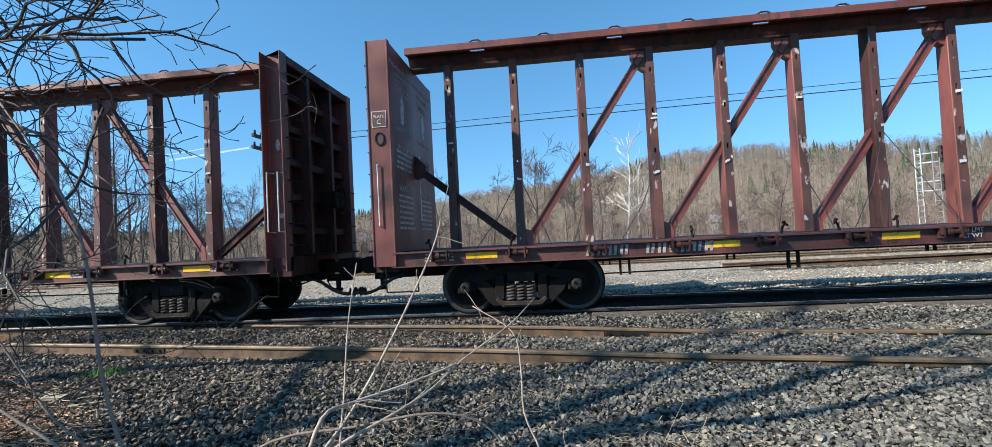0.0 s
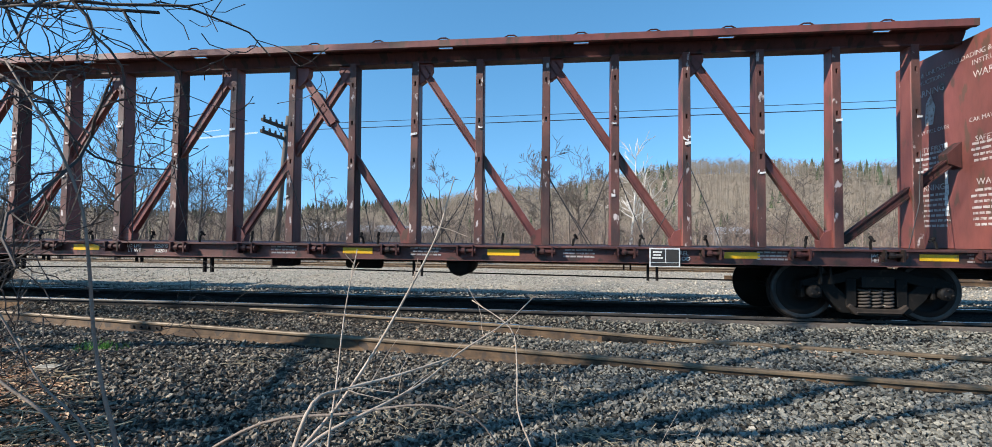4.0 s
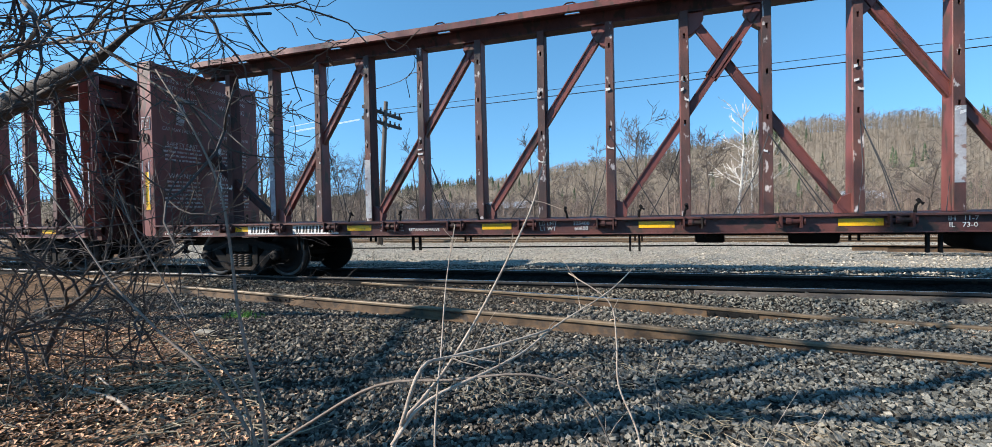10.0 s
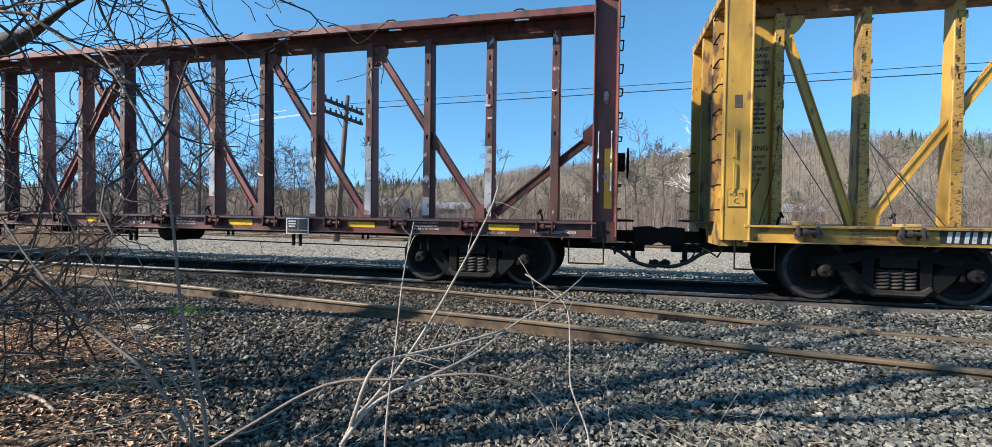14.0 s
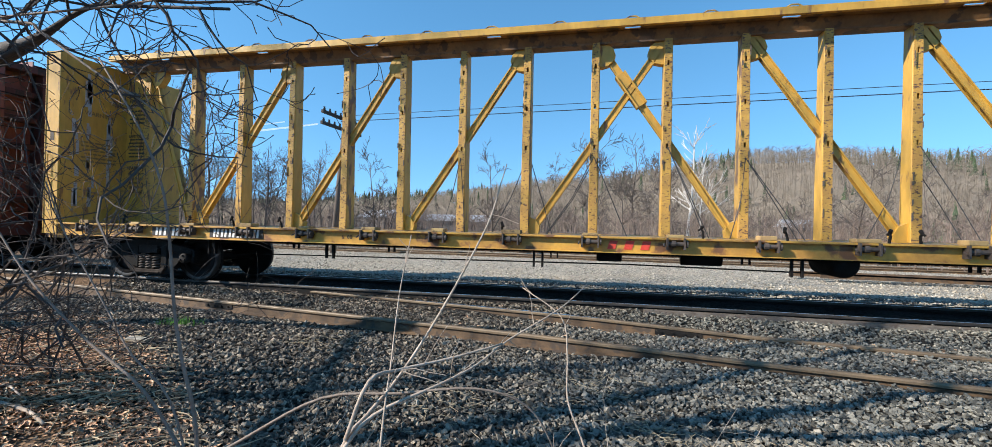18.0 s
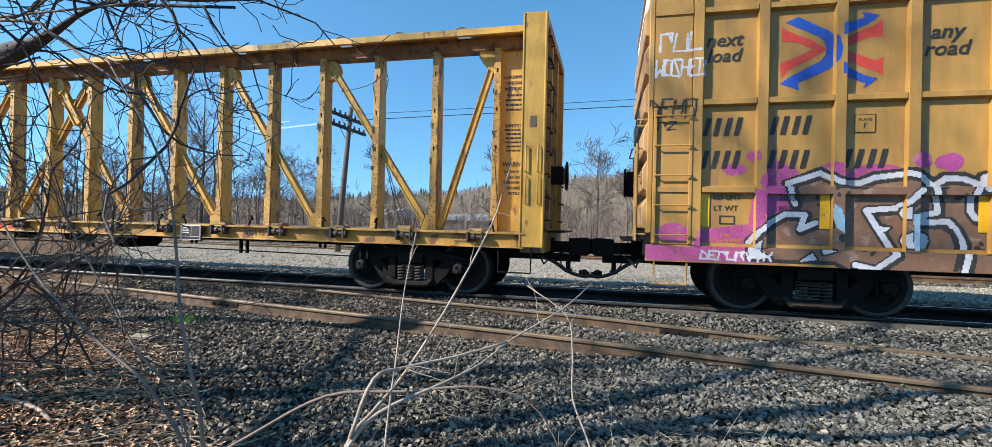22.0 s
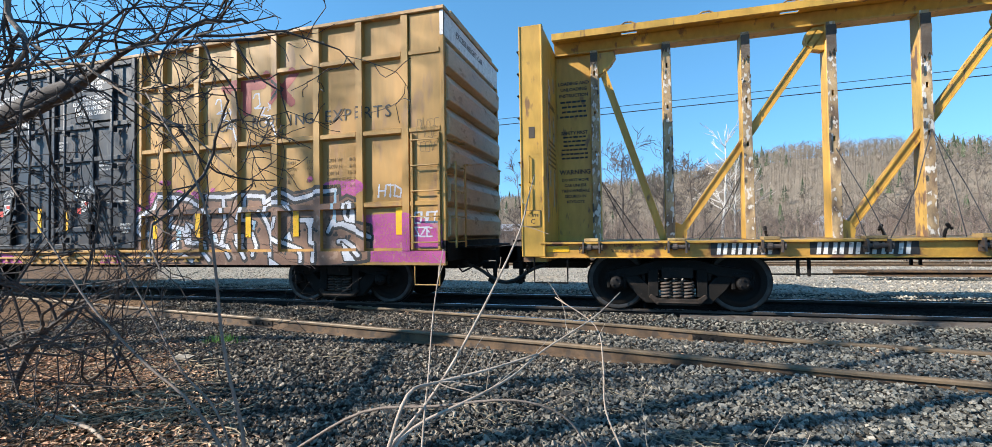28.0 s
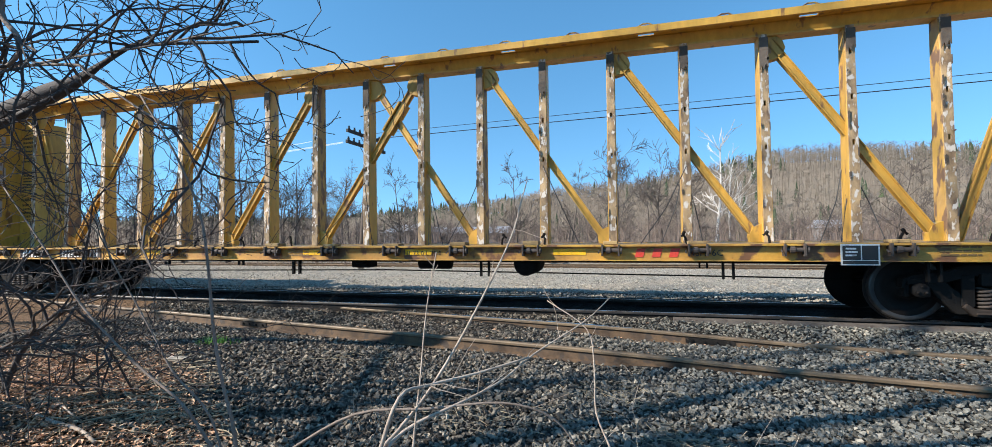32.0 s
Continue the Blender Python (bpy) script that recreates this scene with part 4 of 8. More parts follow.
    for way in (-1, 1):
        xp = way * (HALF - 0.19)
        if red and way > 0:
            slot = Geo().tube([(0.055 * math.cos(a), 0, 0.12 * math.sin(a)) for a in [k * math.pi / 8 for k in range(17)]], 0.014, 5)
            part("routing_slot", slot, M[paint], car, m=pose(xp, -1.225, 3.0))
            part("routing_plate", Geo().slab([(xp - 0.04, 2.90), (xp + 0.04, 2.90), (xp + 0.045, 2.93), (xp + 0.045, 3.07), (xp + 0.04, 3.10), (xp - 0.04, 3.10), (xp - 0.045, 3.07), (xp - 0.045, 2.93)], -1.222, -1.216), M["faded"], car)
            part("round_reflector", Geo().lathe([(-1.227, 0.0), (-1.227, 0.045), (-1.216, 0.05)], 14).moved(pose(xp + 0.02, 0, 1.80)), M["faded"], car)
        if not red:
            part("routing_plate", Geo().box(xp - 0.05, xp + 0.05, -1.396, -1.391, 2.74, 2.92), M["tie"], car, bevel=0.01)
        if way < 0 and not red:
            sg = part("clearance_sign", Geo().box(xp - 0.12, xp + 0.12, -1.404, -1.391, 1.34, 1.60), M["ink_faded"], car, "square clearance plate sign")
            part("sign_field", Geo().box(xp - 0.108, xp + 0.108, -1.408, -1.404, 1.352, 1.588), M[paint], sg)
            lettering("PLATE", 0.065, ink, sg, front(xp, -1.410, 1.51))
            lettering("C", 0.11, ink, sg, front(xp, -1.410, 1.42))
        if way < 0 and red:
            sg = part("clearance_sign", Geo().box(xp - 0.12, xp + 0.12, -1.404, -1.391, 3.12, 3.38), M["white"], car, "square clearance plate sign")
            part("sign_field", Geo().box(xp - 0.108, xp + 0.108, -1.408, -1.404, 3.132, 3.368), M[paint], sg)
            lettering("PLATE", 0.065, ink, sg, front(xp, -1.410, 3.29))
            lettering("C", 0.11, ink, sg, front(xp, -1.410, 3.20))
            slot = Geo().tube([(0.07 * math.cos(a), 0, 0.10 * math.sin(a)) for a in [k * math.pi / 8 for k in range(17)]], 0.016, 5)
            part("routing_slot", slot, M[worn], car, m=pose(xp, -1.40, 2.93))
            part("routing_plate", Geo().box(xp - 0.055, xp + 0.055, -1.396, -1.391, 2.86, 3.0), M["plank"], car)
        if red and "patched" in label:
            yt = 1.391 if way < 0 else 1.216
            part("reflective_stripe", Geo().box(xp - 0.06 + 0.05 * (way > 0), xp + 0.06 + 0.05 * (way > 0), -yt - 0.009, -yt, 1.30 if way > 0 else 1.42, 2.22), M["reflect"], car, "tall yellow reflective tape")
    return car

# ---- the box car ----
BOX_HALF, BOX_SIDE = 9.11, 1.60
EDGES = (-8.45, -7.62, -6.69, -5.86, -4.96, -4.10, -3.23, -2.50, 2.50, 3.06, 3.97, 4.88, 5.78, 6.68, 7.54, 8.41)
BANDS = (1.765, 2.99, 4.28)
RIB_OUT, PANEL_Y = 0.085, -BOX_SIDE + 0.085


def side_regions():
    """Rectangles of the car's side with their depth: panels set back, ribs and bands proud."""
    out = []
    edges = EDGES
    xs = [-BOX_HALF, *edges, BOX_HALF]
    zs = [0.98, *BANDS, 4.93]
    for i in range(len(xs) - 1):
        if xs[i] >= -2.6 and xs[i + 1] <= 2.6:
            continue
        wide = 0.07
        a = xs[i] + (wide if i else 0.0)
        b = xs[i + 1] - (wide if i < len(xs) - 2 else 0.0)
        flush = i in (0, len(xs) - 2)
        for j in range(len(zs) - 1):
            out.append((a, b, zs[j] + 0.045, zs[j + 1] - 0.045, PANEL_Y if not flush else -BOX_SIDE + 0.03))
        for z in BANDS:
            out.append((a, b, z - 0.045, z + 0.045, -BOX_SIDE))
    for x in edges:
        out.append((x - 0.07, x + 0.07, 0.98, 4.93, -BOX_SIDE))
    out.append((-BOX_HALF, BOX_HALF, 0.74, 0.98, -BOX_SIDE + 0.012))
    return out


REGIONS = side_regions()


CELL = 0.0125
NX, NZ = int(2 * BOX_HALF / CELL), int((4.93 - 0.74) / CELL)
CX = -BOX_HALF + (np.arange(NX) + 0.5) * CELL
CZ = 0.74 + (np.arange(NZ) + 0.5) * CELL


class Paint:
    """Paint on the car's side, laid on a fine grid in coats, so that a later coat covers an earlier one."""

    def __init__(self):
        self.tones = []
        self.map = np.zeros((NZ, NX), dtype=np.int16)

    def tone(self, name):
        if name not in self.tones:
            self.tones.append(name)
        return self.tones.index(name) + 1

    def window(self, x0, x1, z0, z1):
        i0, i1 = np.searchsorted(CX, (x0, x1))
        j0, j1 = np.searchsorted(CZ, (z0, z1))
        return slice(j0, j1), slice(i0, i1), *np.meshgrid(CX[i0:i1], CZ[j0:j1])

    def put(self, js, xs, mask, name):
        self.map[js, xs][mask] = self.tone(name)

    def line(self, pts, w, name, shift=(0, 0)):
        pts = [(a + shift[0], b + shift[1]) for a, b in pts]
        for (a, b), (c, d) in zip(pts, pts[1:]):
            js, xs, X, Z = self.window(min(a, c) - w, max(a, c) + w, min(b, d) - w, max(b, d) + w)
            l2 = (c - a) ** 2 + (d - b) ** 2 or 1e-9
            u = np.clip(((X - a) * (c - a) + (Z - b) * (d - b)) / l2, 0, 1)
            self.put(js, xs, (X - a - u * (c - a)) ** 2 + (Z - b - u * (d - b)) ** 2 < (w / 2) ** 2, name)

    def area(self, pts, name):
        px, pz = [p[0] for p in pts], [p[1] for p in pts]
        js, xs, X, Z = self.window(min(px), max(px), min(pz), max(pz))
        inside = np.zeros(X.shape, dtype=bool)
        for (a, b), (c, d) in zip(pts, pts[1:] + pts[:1]):
            if b != d:
                inside ^= ((b > Z) != (d > Z)) & (X < (c - a) * (Z - b) / (d - b) + a)
        self.put(js, xs, inside, name)

    def spot(self, x, z, rx, rz, name):
        js, xs, X, Z = self.window(x - rx, x + rx, z - rz, z + rz)
        self.put(js, xs, ((X - x) / rx) ** 2 + ((Z - z) / rz) ** 2 < 1, name)

    def fuzz(self, rnd, name, amount):
        """Speckle one coat away."""
        k = self.tone(name)
        g = np.random.RandomState(rnd.randrange(9999)).rand(NZ, NX)
        self.map[(self.map == k) & (g < amount)] = 0

    def build(self, car, labels):
        depth = np.full((NZ, NX), np.nan)
        for x0, x1, z0, z1, y in REGIONS:
            js, xs, X, Z = self.window(x0, x1, z0, z1)
            depth[js, xs] = y
        for k, name in enumerate(self.tones):
            g = Geo()
            for j in range(NZ):
                row = self.map[j] == k + 1
                if not row.any():
                    continue
                i = 0
                hit = np.flatnonzero(row)
                start = prev = hit[0]
                runs = []
                for i in hit[1:]:
                    if i != prev + 1 or depth[j, i] != depth[j, prev]:
                        runs.append((start, prev))
                        start = i
                    prev = i
                runs.append((start, prev))
                z0, z1 = CZ[j] - CELL / 2, CZ[j] + CELL / 2
                for p, q in runs:
                    y = depth[j, p]
                    if y != y:
                        continue
                    n = len(g.v)
                    y -= 0.003
                    xa, xb = CX[p] - CELL / 2, CX[q] + CELL / 2
                    g.v += [(xa, y, z0), (xb, y, z0), (xb, y, z1), (xa, y, z1)]
                    g.f.append((n, n + 1, n + 2, n + 3))
            if g.f:
                part("spray_paint" if name in ("pink", "brown", "chalk", "ink", "teal", "ink_faded") else "emblem", g, M[name], car, labels.get(name, ""), kind="stuff")


# the sprayed letters: tone and outline or line of each stroke, along the side and up
MURAL_LEFT = ((-7.76, 0.83), (-7.75, 1.06), (-7.46, 1.35), (-7.29, 1.45), (-7.13, 1.46), (-7.23, 1.73), (-7.3, 1.86), (-7.05, 1.96), (-6.89, 2.03), (-6.67, 1.9), (-6.44, 1.88), (-6.26, 1.97), (-5.9, 2.01), (-5.76, 2.0), (-5.6, 1.88), (-5.5, 1.96), (-5.28, 1.96), (-5.12, 1.87), (-5.1, 1.96), (-4.99, 1.99), (-4.58, 1.87), (-4.49, 1.93), (-4.29, 1.98), (-4.09, 1.96), (-3.93, 1.89), (-3.89, 2.02), (-3.51, 2.01), (-3.43, 1.84), (-3.22, 1.64), (-3.16, 1.27), (-2.97, 1.14), (-2.97, 0.95), (-3.21, 0.74), (-3.82, 0.71), (-5.03, 0.71), (-5.72, 0.7), (-6.49, 0.7), (-6.72, 0.83))
MURAL_RIGHT = ((2.04, 0.87), (2.0, 1.32), (2.07, 1.56), (2.19, 1.72), (2.31, 1.74), (2.35, 1.62), (2.5, 1.74), (2.75, 1.85), (2.87, 2.06), (2.94, 2.13), (3.43, 2.11), (3.68, 2.06), (4.09, 1.91), (4.11, 2.08), (4.8, 2.06), (4.97, 2.08), (5.47, 2.06), (5.53, 1.96), (5.68, 2.05), (5.84, 2.11), (5.97, 2.08), (6.11, 2.01), (6.4, 2.04), (6.68, 2.1), (7.07, 2.1), (7.08, 1.85), (7.24, 1.93), (7.38, 1.87), (7.41, 1.56), (7.44, 1.46), (7.69, 1.4), (7.68, 0.84), (6.58, 0.69), (5.28, 0.68), (3.23, 0.71), (2.13, 0.73))
FIRST_LETTER = (('teal', ((-6.75, 1.59), (-6.66, 1.52), (-6.57, 1.21), (-6.6, 1.18), (-6.72, 1.28), (-6.76, 1.43))), ('chalk', ((-7.77, 0.96), (-7.6, 1.08), (-7.62, 0.92), (-7.47, 0.84), (-7.76, 0.82))), ('chalk', ((-7.15, 0.8), (-6.99, 0.93), (-6.93, 0.84))), ('chalk', ((-6.21, 1.3), (-6.06, 1.29), (-6.17, 1.2))), ('chalk', ((-6.88, 1.02), (-6.71, 0.96), (-6.86, 0.91))), ('white', ((-7.75, 1.04), (-7.64, 1.19), (-7.46, 1.34), (-7.3, 1.44), (-7.06, 1.44), (-7.12, 1.24), (-6.93, 1.33))), ('white', ((-7.18, 1.58), (-7.25, 1.73), (-7.28, 1.86), (-7.05, 1.94), (-6.89, 2.0), (-6.67, 1.88), (-6.43, 1.86), (-6.25, 1.94), (-5.9, 1.99), (-5.73, 1.95), (-5.62, 1.82), (-5.57, 1.64), (-5.56, 1.49), (-5.71, 1.46), (-5.71, 1.36), (-5.44, 1.38), (-5.36, 1.28), (-5.28, 1.11), (-5.26, 0.93), (-5.3, 0.74))), ('white', ((-5.76, 1.77), (-5.88, 1.64), (-6.01, 1.54), (-6.35, 1.51), (-6.23, 1.3), (-6.02, 0.94), (-6.26, 0.74), (-6.49, 0.79))))
SECOND_LETTER = (('ink', ((-5.55, 1.3), (-5.39, 1.29), (-5.32, 1.15), (-5.3, 0.92), (-5.37, 0.75), (-5.42, 0.75), (-5.37, 1.06), (-5.42, 1.22))), ('chalk', ((-5.96, 1.53), (-5.87, 1.56), (-5.87, 1.41), (-5.93, 1.4), (-5.97, 1.47))), ('chalk', ((-5.93, 1.2), (-5.86, 1.23), (-5.85, 1.03), (-5.92, 1.03), (-5.96, 1.12))), ('chalk', ((-5.74, 1.23), (-5.67, 1.2), (-5.65, 1.12), (-5.68, 1.03), (-5.73, 1.01))), ('teal', ((-5.86, 1.47), (-5.75, 1.47), (-5.73, 1.01), (-5.84, 1.0))), ('white', ((-5.6, 1.83), (-5.47, 1.93), (-5.28, 1.92), (-5.14, 1.86), (-5.21, 1.68), (-5.21, 1.51), (-5.15, 1.42))))
THIRD_LETTER = (('ink', ((-4.83, 1.7), (-4.69, 1.71), (-4.61, 1.51), (-4.36, 1.03), (-4.28, 0.81), (-4.41, 0.82), (-4.54, 1.09), (-4.74, 1.44))), ('white', ((-5.07, 1.79), (-5.07, 1.94), (-4.97, 1.97), (-4.67, 1.88), (-4.68, 1.72), (-4.62, 1.55), (-4.47, 1.29), (-4.35, 1.06), (-4.29, 0.86))), ('chalk', ((-4.8, 1.33), (-4.71, 1.16), (-4.83, 1.15), (-4.71, 0.91), (-4.72, 0.84), (-4.9, 0.92), (-4.98, 1.12))), ('teal', ((-4.96, 1.2), (-4.88, 1.22), (-4.86, 1.08), (-4.94, 0.97))), ('oval', ((-4.21, 1.37), (-4.09, 1.16))), ('inkoval', ((-4.17, 1.3), (-4.12, 1.23))), ('teal', ((-4.25, 1.53), (-4.16, 1.55), (-4.16, 1.42), (-4.25, 1.41))))
FOURTH_LETTER = (('ink', ((-3.97, 1.86), (-3.78, 1.6), (-3.73, 1.38), (-3.77, 1.08), (-3.91, 0.86), (-3.99, 0.8), (-3.86, 0.95), (-3.83, 1.29), (-3.95, 1.59))), ('white', ((-4.68, 1.72), (-4.57, 1.82), (-4.37, 1.91), (-4.17, 1.94), (-4.01, 1.91), (-3.91, 1.83), (-3.83, 1.71), (-3.74, 1.55), (-3.69, 1.34), (-3.7, 1.17), (-3.74, 0.95), (-3.86, 0.84))), ('white', ((-3.91, 1.83), (-3.88, 1.96), (-3.78, 2.0), (-3.53, 1.99), (-3.44, 1.82), (-3.33, 1.69))), ('chalk', ((-3.7, 1.43), (-3.64, 1.39), (-3.5, 0.86), (-3.76, 0.85))), ('chalk', ((-3.69, 1.6), (-3.59, 1.6), (-3.49, 1.48), (-3.48, 1.33), (-3.66, 1.37))), ('teal', ((-3.66, 1.54), (-3.59, 1.55), (-3.59, 1.39), (-3.65, 1.39))), ('ink', ((-3.66, 1.33), (-3.49, 1.31), (-3.52, 1.22), (-3.62, 1.27))), ('chalk', ((-3.16, 1.26), (-2.97, 1.13), (-2.98, 0.95), (-3.28, 0.81), (-3.36, 0.88), (-3.2, 0.98), (-3.05, 1.13))), ('teal', ((-3.93, 0.79), (-3.7, 0.84), (-3.4, 0.81), (-3.22, 0.8), (-3.28, 0.74), (-3.93, 0.7))))
FIFTH_LETTER = (('teal', ((2.03, 1.37), (2.07, 1.53), (2.14, 1.63), (2.18, 1.51), (2.1, 1.25), (2.03, 1.18))), ('white', ((2.23, 1.0), (2.08, 1.01), (2.03, 1.21), (2.07, 1.47), (2.16, 1.63), (2.27, 1.68), (2.31, 1.56), (2.24, 1.34), (2.09, 1.23), (2.28, 1.21))), ('white', ((2.35, 1.56), (2.54, 1.71), (2.59, 1.62), (2.42, 1.43), (2.59, 1.32))), ('teal', ((2.62, 1.43), (2.72, 1.35), (2.74, 0.89), (2.68, 0.89))), ('white', ((2.61, 1.73), (2.78, 1.83), (2.87, 2.01), (2.96, 2.08), (3.36, 2.06), (3.34, 1.85), (3.27, 1.72), (3.2, 1.49), (3.4, 1.47))), ('white', ((3.34, 2.06), (3.68, 2.01), (4.09, 1.85), (4.18, 1.74), (4.17, 1.6))), ('white', ((2.63, 1.36), (2.73, 1.2), (2.75, 0.83))))
SIXTH_LETTER = (('chalk', ((3.61, 1.57), (3.93, 1.47), (3.73, 1.43), (3.76, 1.19), (3.65, 1.18), (3.59, 1.32))), ('teal', ((3.38, 1.44), (3.5, 1.46), (3.5, 1.21), (3.38, 1.21))), ('ink', ((3.43, 1.19), (3.51, 1.19), (3.51, 1.03), (3.43, 1.03))), ('white', ((3.4, 1.47), (3.54, 1.43), (3.59, 1.28), (3.64, 1.16), (4.08, 1.15), (4.12, 0.98), (4.27, 0.83))), ('white', ((3.4, 1.19), (3.39, 0.98), (3.58, 0.96), (3.75, 0.87), (3.85, 0.81))), ('chalk', ((3.25, 1.18), (3.38, 1.19), (3.38, 0.99), (3.27, 0.99), (3.17, 1.05))), ('white', ((4.13, 2.05), (4.52, 2.02), (4.99, 2.04), (5.48, 2.0), (5.48, 1.88), (5.54, 1.91), (5.71, 2.01), (5.86, 2.06), (6.0, 2.0), (6.15, 1.92), (6.4, 1.96), (6.67, 2.04), (7.01, 2.05))), ('white', ((4.53, 2.01), (4.56, 1.72), (4.59, 1.5), (4.52, 1.29), (4.49, 1.11), (4.27, 1.2))))
SEVENTH_LETTER = (('chalk', ((4.18, 1.42), (4.38, 1.31), (4.42, 1.15), (4.27, 1.18), (4.16, 1.29))), ('teal', ((4.24, 1.33), (4.34, 1.29), (4.36, 1.18), (4.27, 1.22))), ('white', ((4.49, 1.11), (4.62, 1.09), (4.68, 0.98), (4.74, 0.88))), ('white', ((5.04, 2.01), (5.02, 1.8), (4.93, 1.57), (5.1, 1.57), (5.25, 1.51))), ('chalk', ((4.88, 1.32), (5.03, 1.32), (5.0, 1.09), (4.91, 1.15))), ('white', ((4.91, 1.15), (5.01, 1.02), (5.09, 0.87))), ('teal', ((5.24, 1.55), (5.29, 1.55), (5.26, 1.38), (5.22, 1.4))), ('white', ((5.21, 1.32), (5.3, 1.1), (5.28, 0.92))), ('ink', ((5.2, 1.77), (5.39, 1.73), (5.58, 1.44), (5.64, 1.25), (5.59, 1.25), (5.5, 1.44), (5.38, 1.6))))
EIGHTH_LETTER = (('white', ((5.54, 1.68), (5.58, 1.82), (5.71, 1.88), (5.86, 1.88), (6.0, 1.83), (6.11, 1.7))), ('white', ((5.43, 1.71), (5.56, 1.48), (5.64, 1.27), (5.66, 1.06), (5.67, 0.81))), ('chalk', ((5.69, 1.39), (5.75, 1.62), (5.81, 1.61), (5.76, 1.41), (5.69, 1.34))), ('white', ((5.64, 1.25), (5.81, 1.17), (6.02, 1.1), (6.27, 1.01), (6.33, 0.92), (6.32, 0.81))), ('ink', ((6.0, 1.83), (6.11, 1.69), (6.1, 1.35), (5.99, 1.25), (6.07, 1.47), (6.06, 1.68))), ('chalk', ((5.92, 1.22), (6.04, 1.35), (6.1, 1.17))), ('chalk', ((6.21, 1.57), (6.58, 1.58), (6.51, 1.42), (6.42, 1.5), (6.25, 1.51))), ('white', ((6.42, 1.52), (6.48, 1.38), (6.48, 1.14), (6.59, 1.11), (6.58, 0.81))), ('chalk', ((5.66, 0.87), (5.98, 0.68), (5.64, 0.68))))
NINTH_LETTER = (('teal', ((6.99, 2.05), (7.03, 2.05), (7.01, 1.47), (6.84, 1.32), (6.94, 1.53))), ('white', ((6.85, 1.33), (6.95, 1.51), (7.0, 1.44), (7.19, 1.47), (7.36, 1.4), (7.51, 1.3))), ('chalk', ((7.15, 1.64), (7.2, 1.83), (7.27, 1.86), (7.38, 1.8), (7.39, 1.46), (7.2, 1.5))), ('ink', ((7.21, 1.6), (7.25, 1.8), (7.31, 1.79), (7.28, 1.53))), ('white', ((7.06, 1.15), (7.2, 1.15), (7.36, 1.05), (7.49, 0.91))), ('chalk', ((7.12, 1.14), (7.27, 1.02), (7.45, 0.81), (7.23, 0.81))), ('white', ((7.16, 1.44), (7.44, 1.33), (7.68, 1.22))))
GREETING = (((-3.05, 1.46), (-3.0, 1.36), (-2.96, 1.47)), ((-3.0, 1.36), (-3.02, 1.31)), ((-2.96, 1.44), (-2.93, 1.49), (-2.9, 1.45), (-2.93, 1.41), (-2.96, 1.44)), ((-2.93, 1.34), (-2.84, 1.35)), ((-2.88, 1.35), (-2.87, 1.24)), ((-2.84, 1.25), (-2.81, 1.35), (-2.78, 1.25)), ((-2.65, 1.33), (-2.71, 1.31), (-2.71, 1.23), (-2.66, 1.22)), ((-2.64, 1.28), (-2.6, 1.33), (-2.56, 1.28), (-2.6, 1.22), (-2.64, 1.28)), ((-2.48, 1.41), (-2.51, 1.29)), ((-2.52, 1.24), (-2.53, 1.22)))
SPLASHES = ((-4.66, 2.13), (-3.7, 2.17), (-2.67, 1.96), (-3.06, 2.08), (-5.42, 2.13), (-2.83, 1.75), (-7.96, 2.03), (-5.77, 2.16))


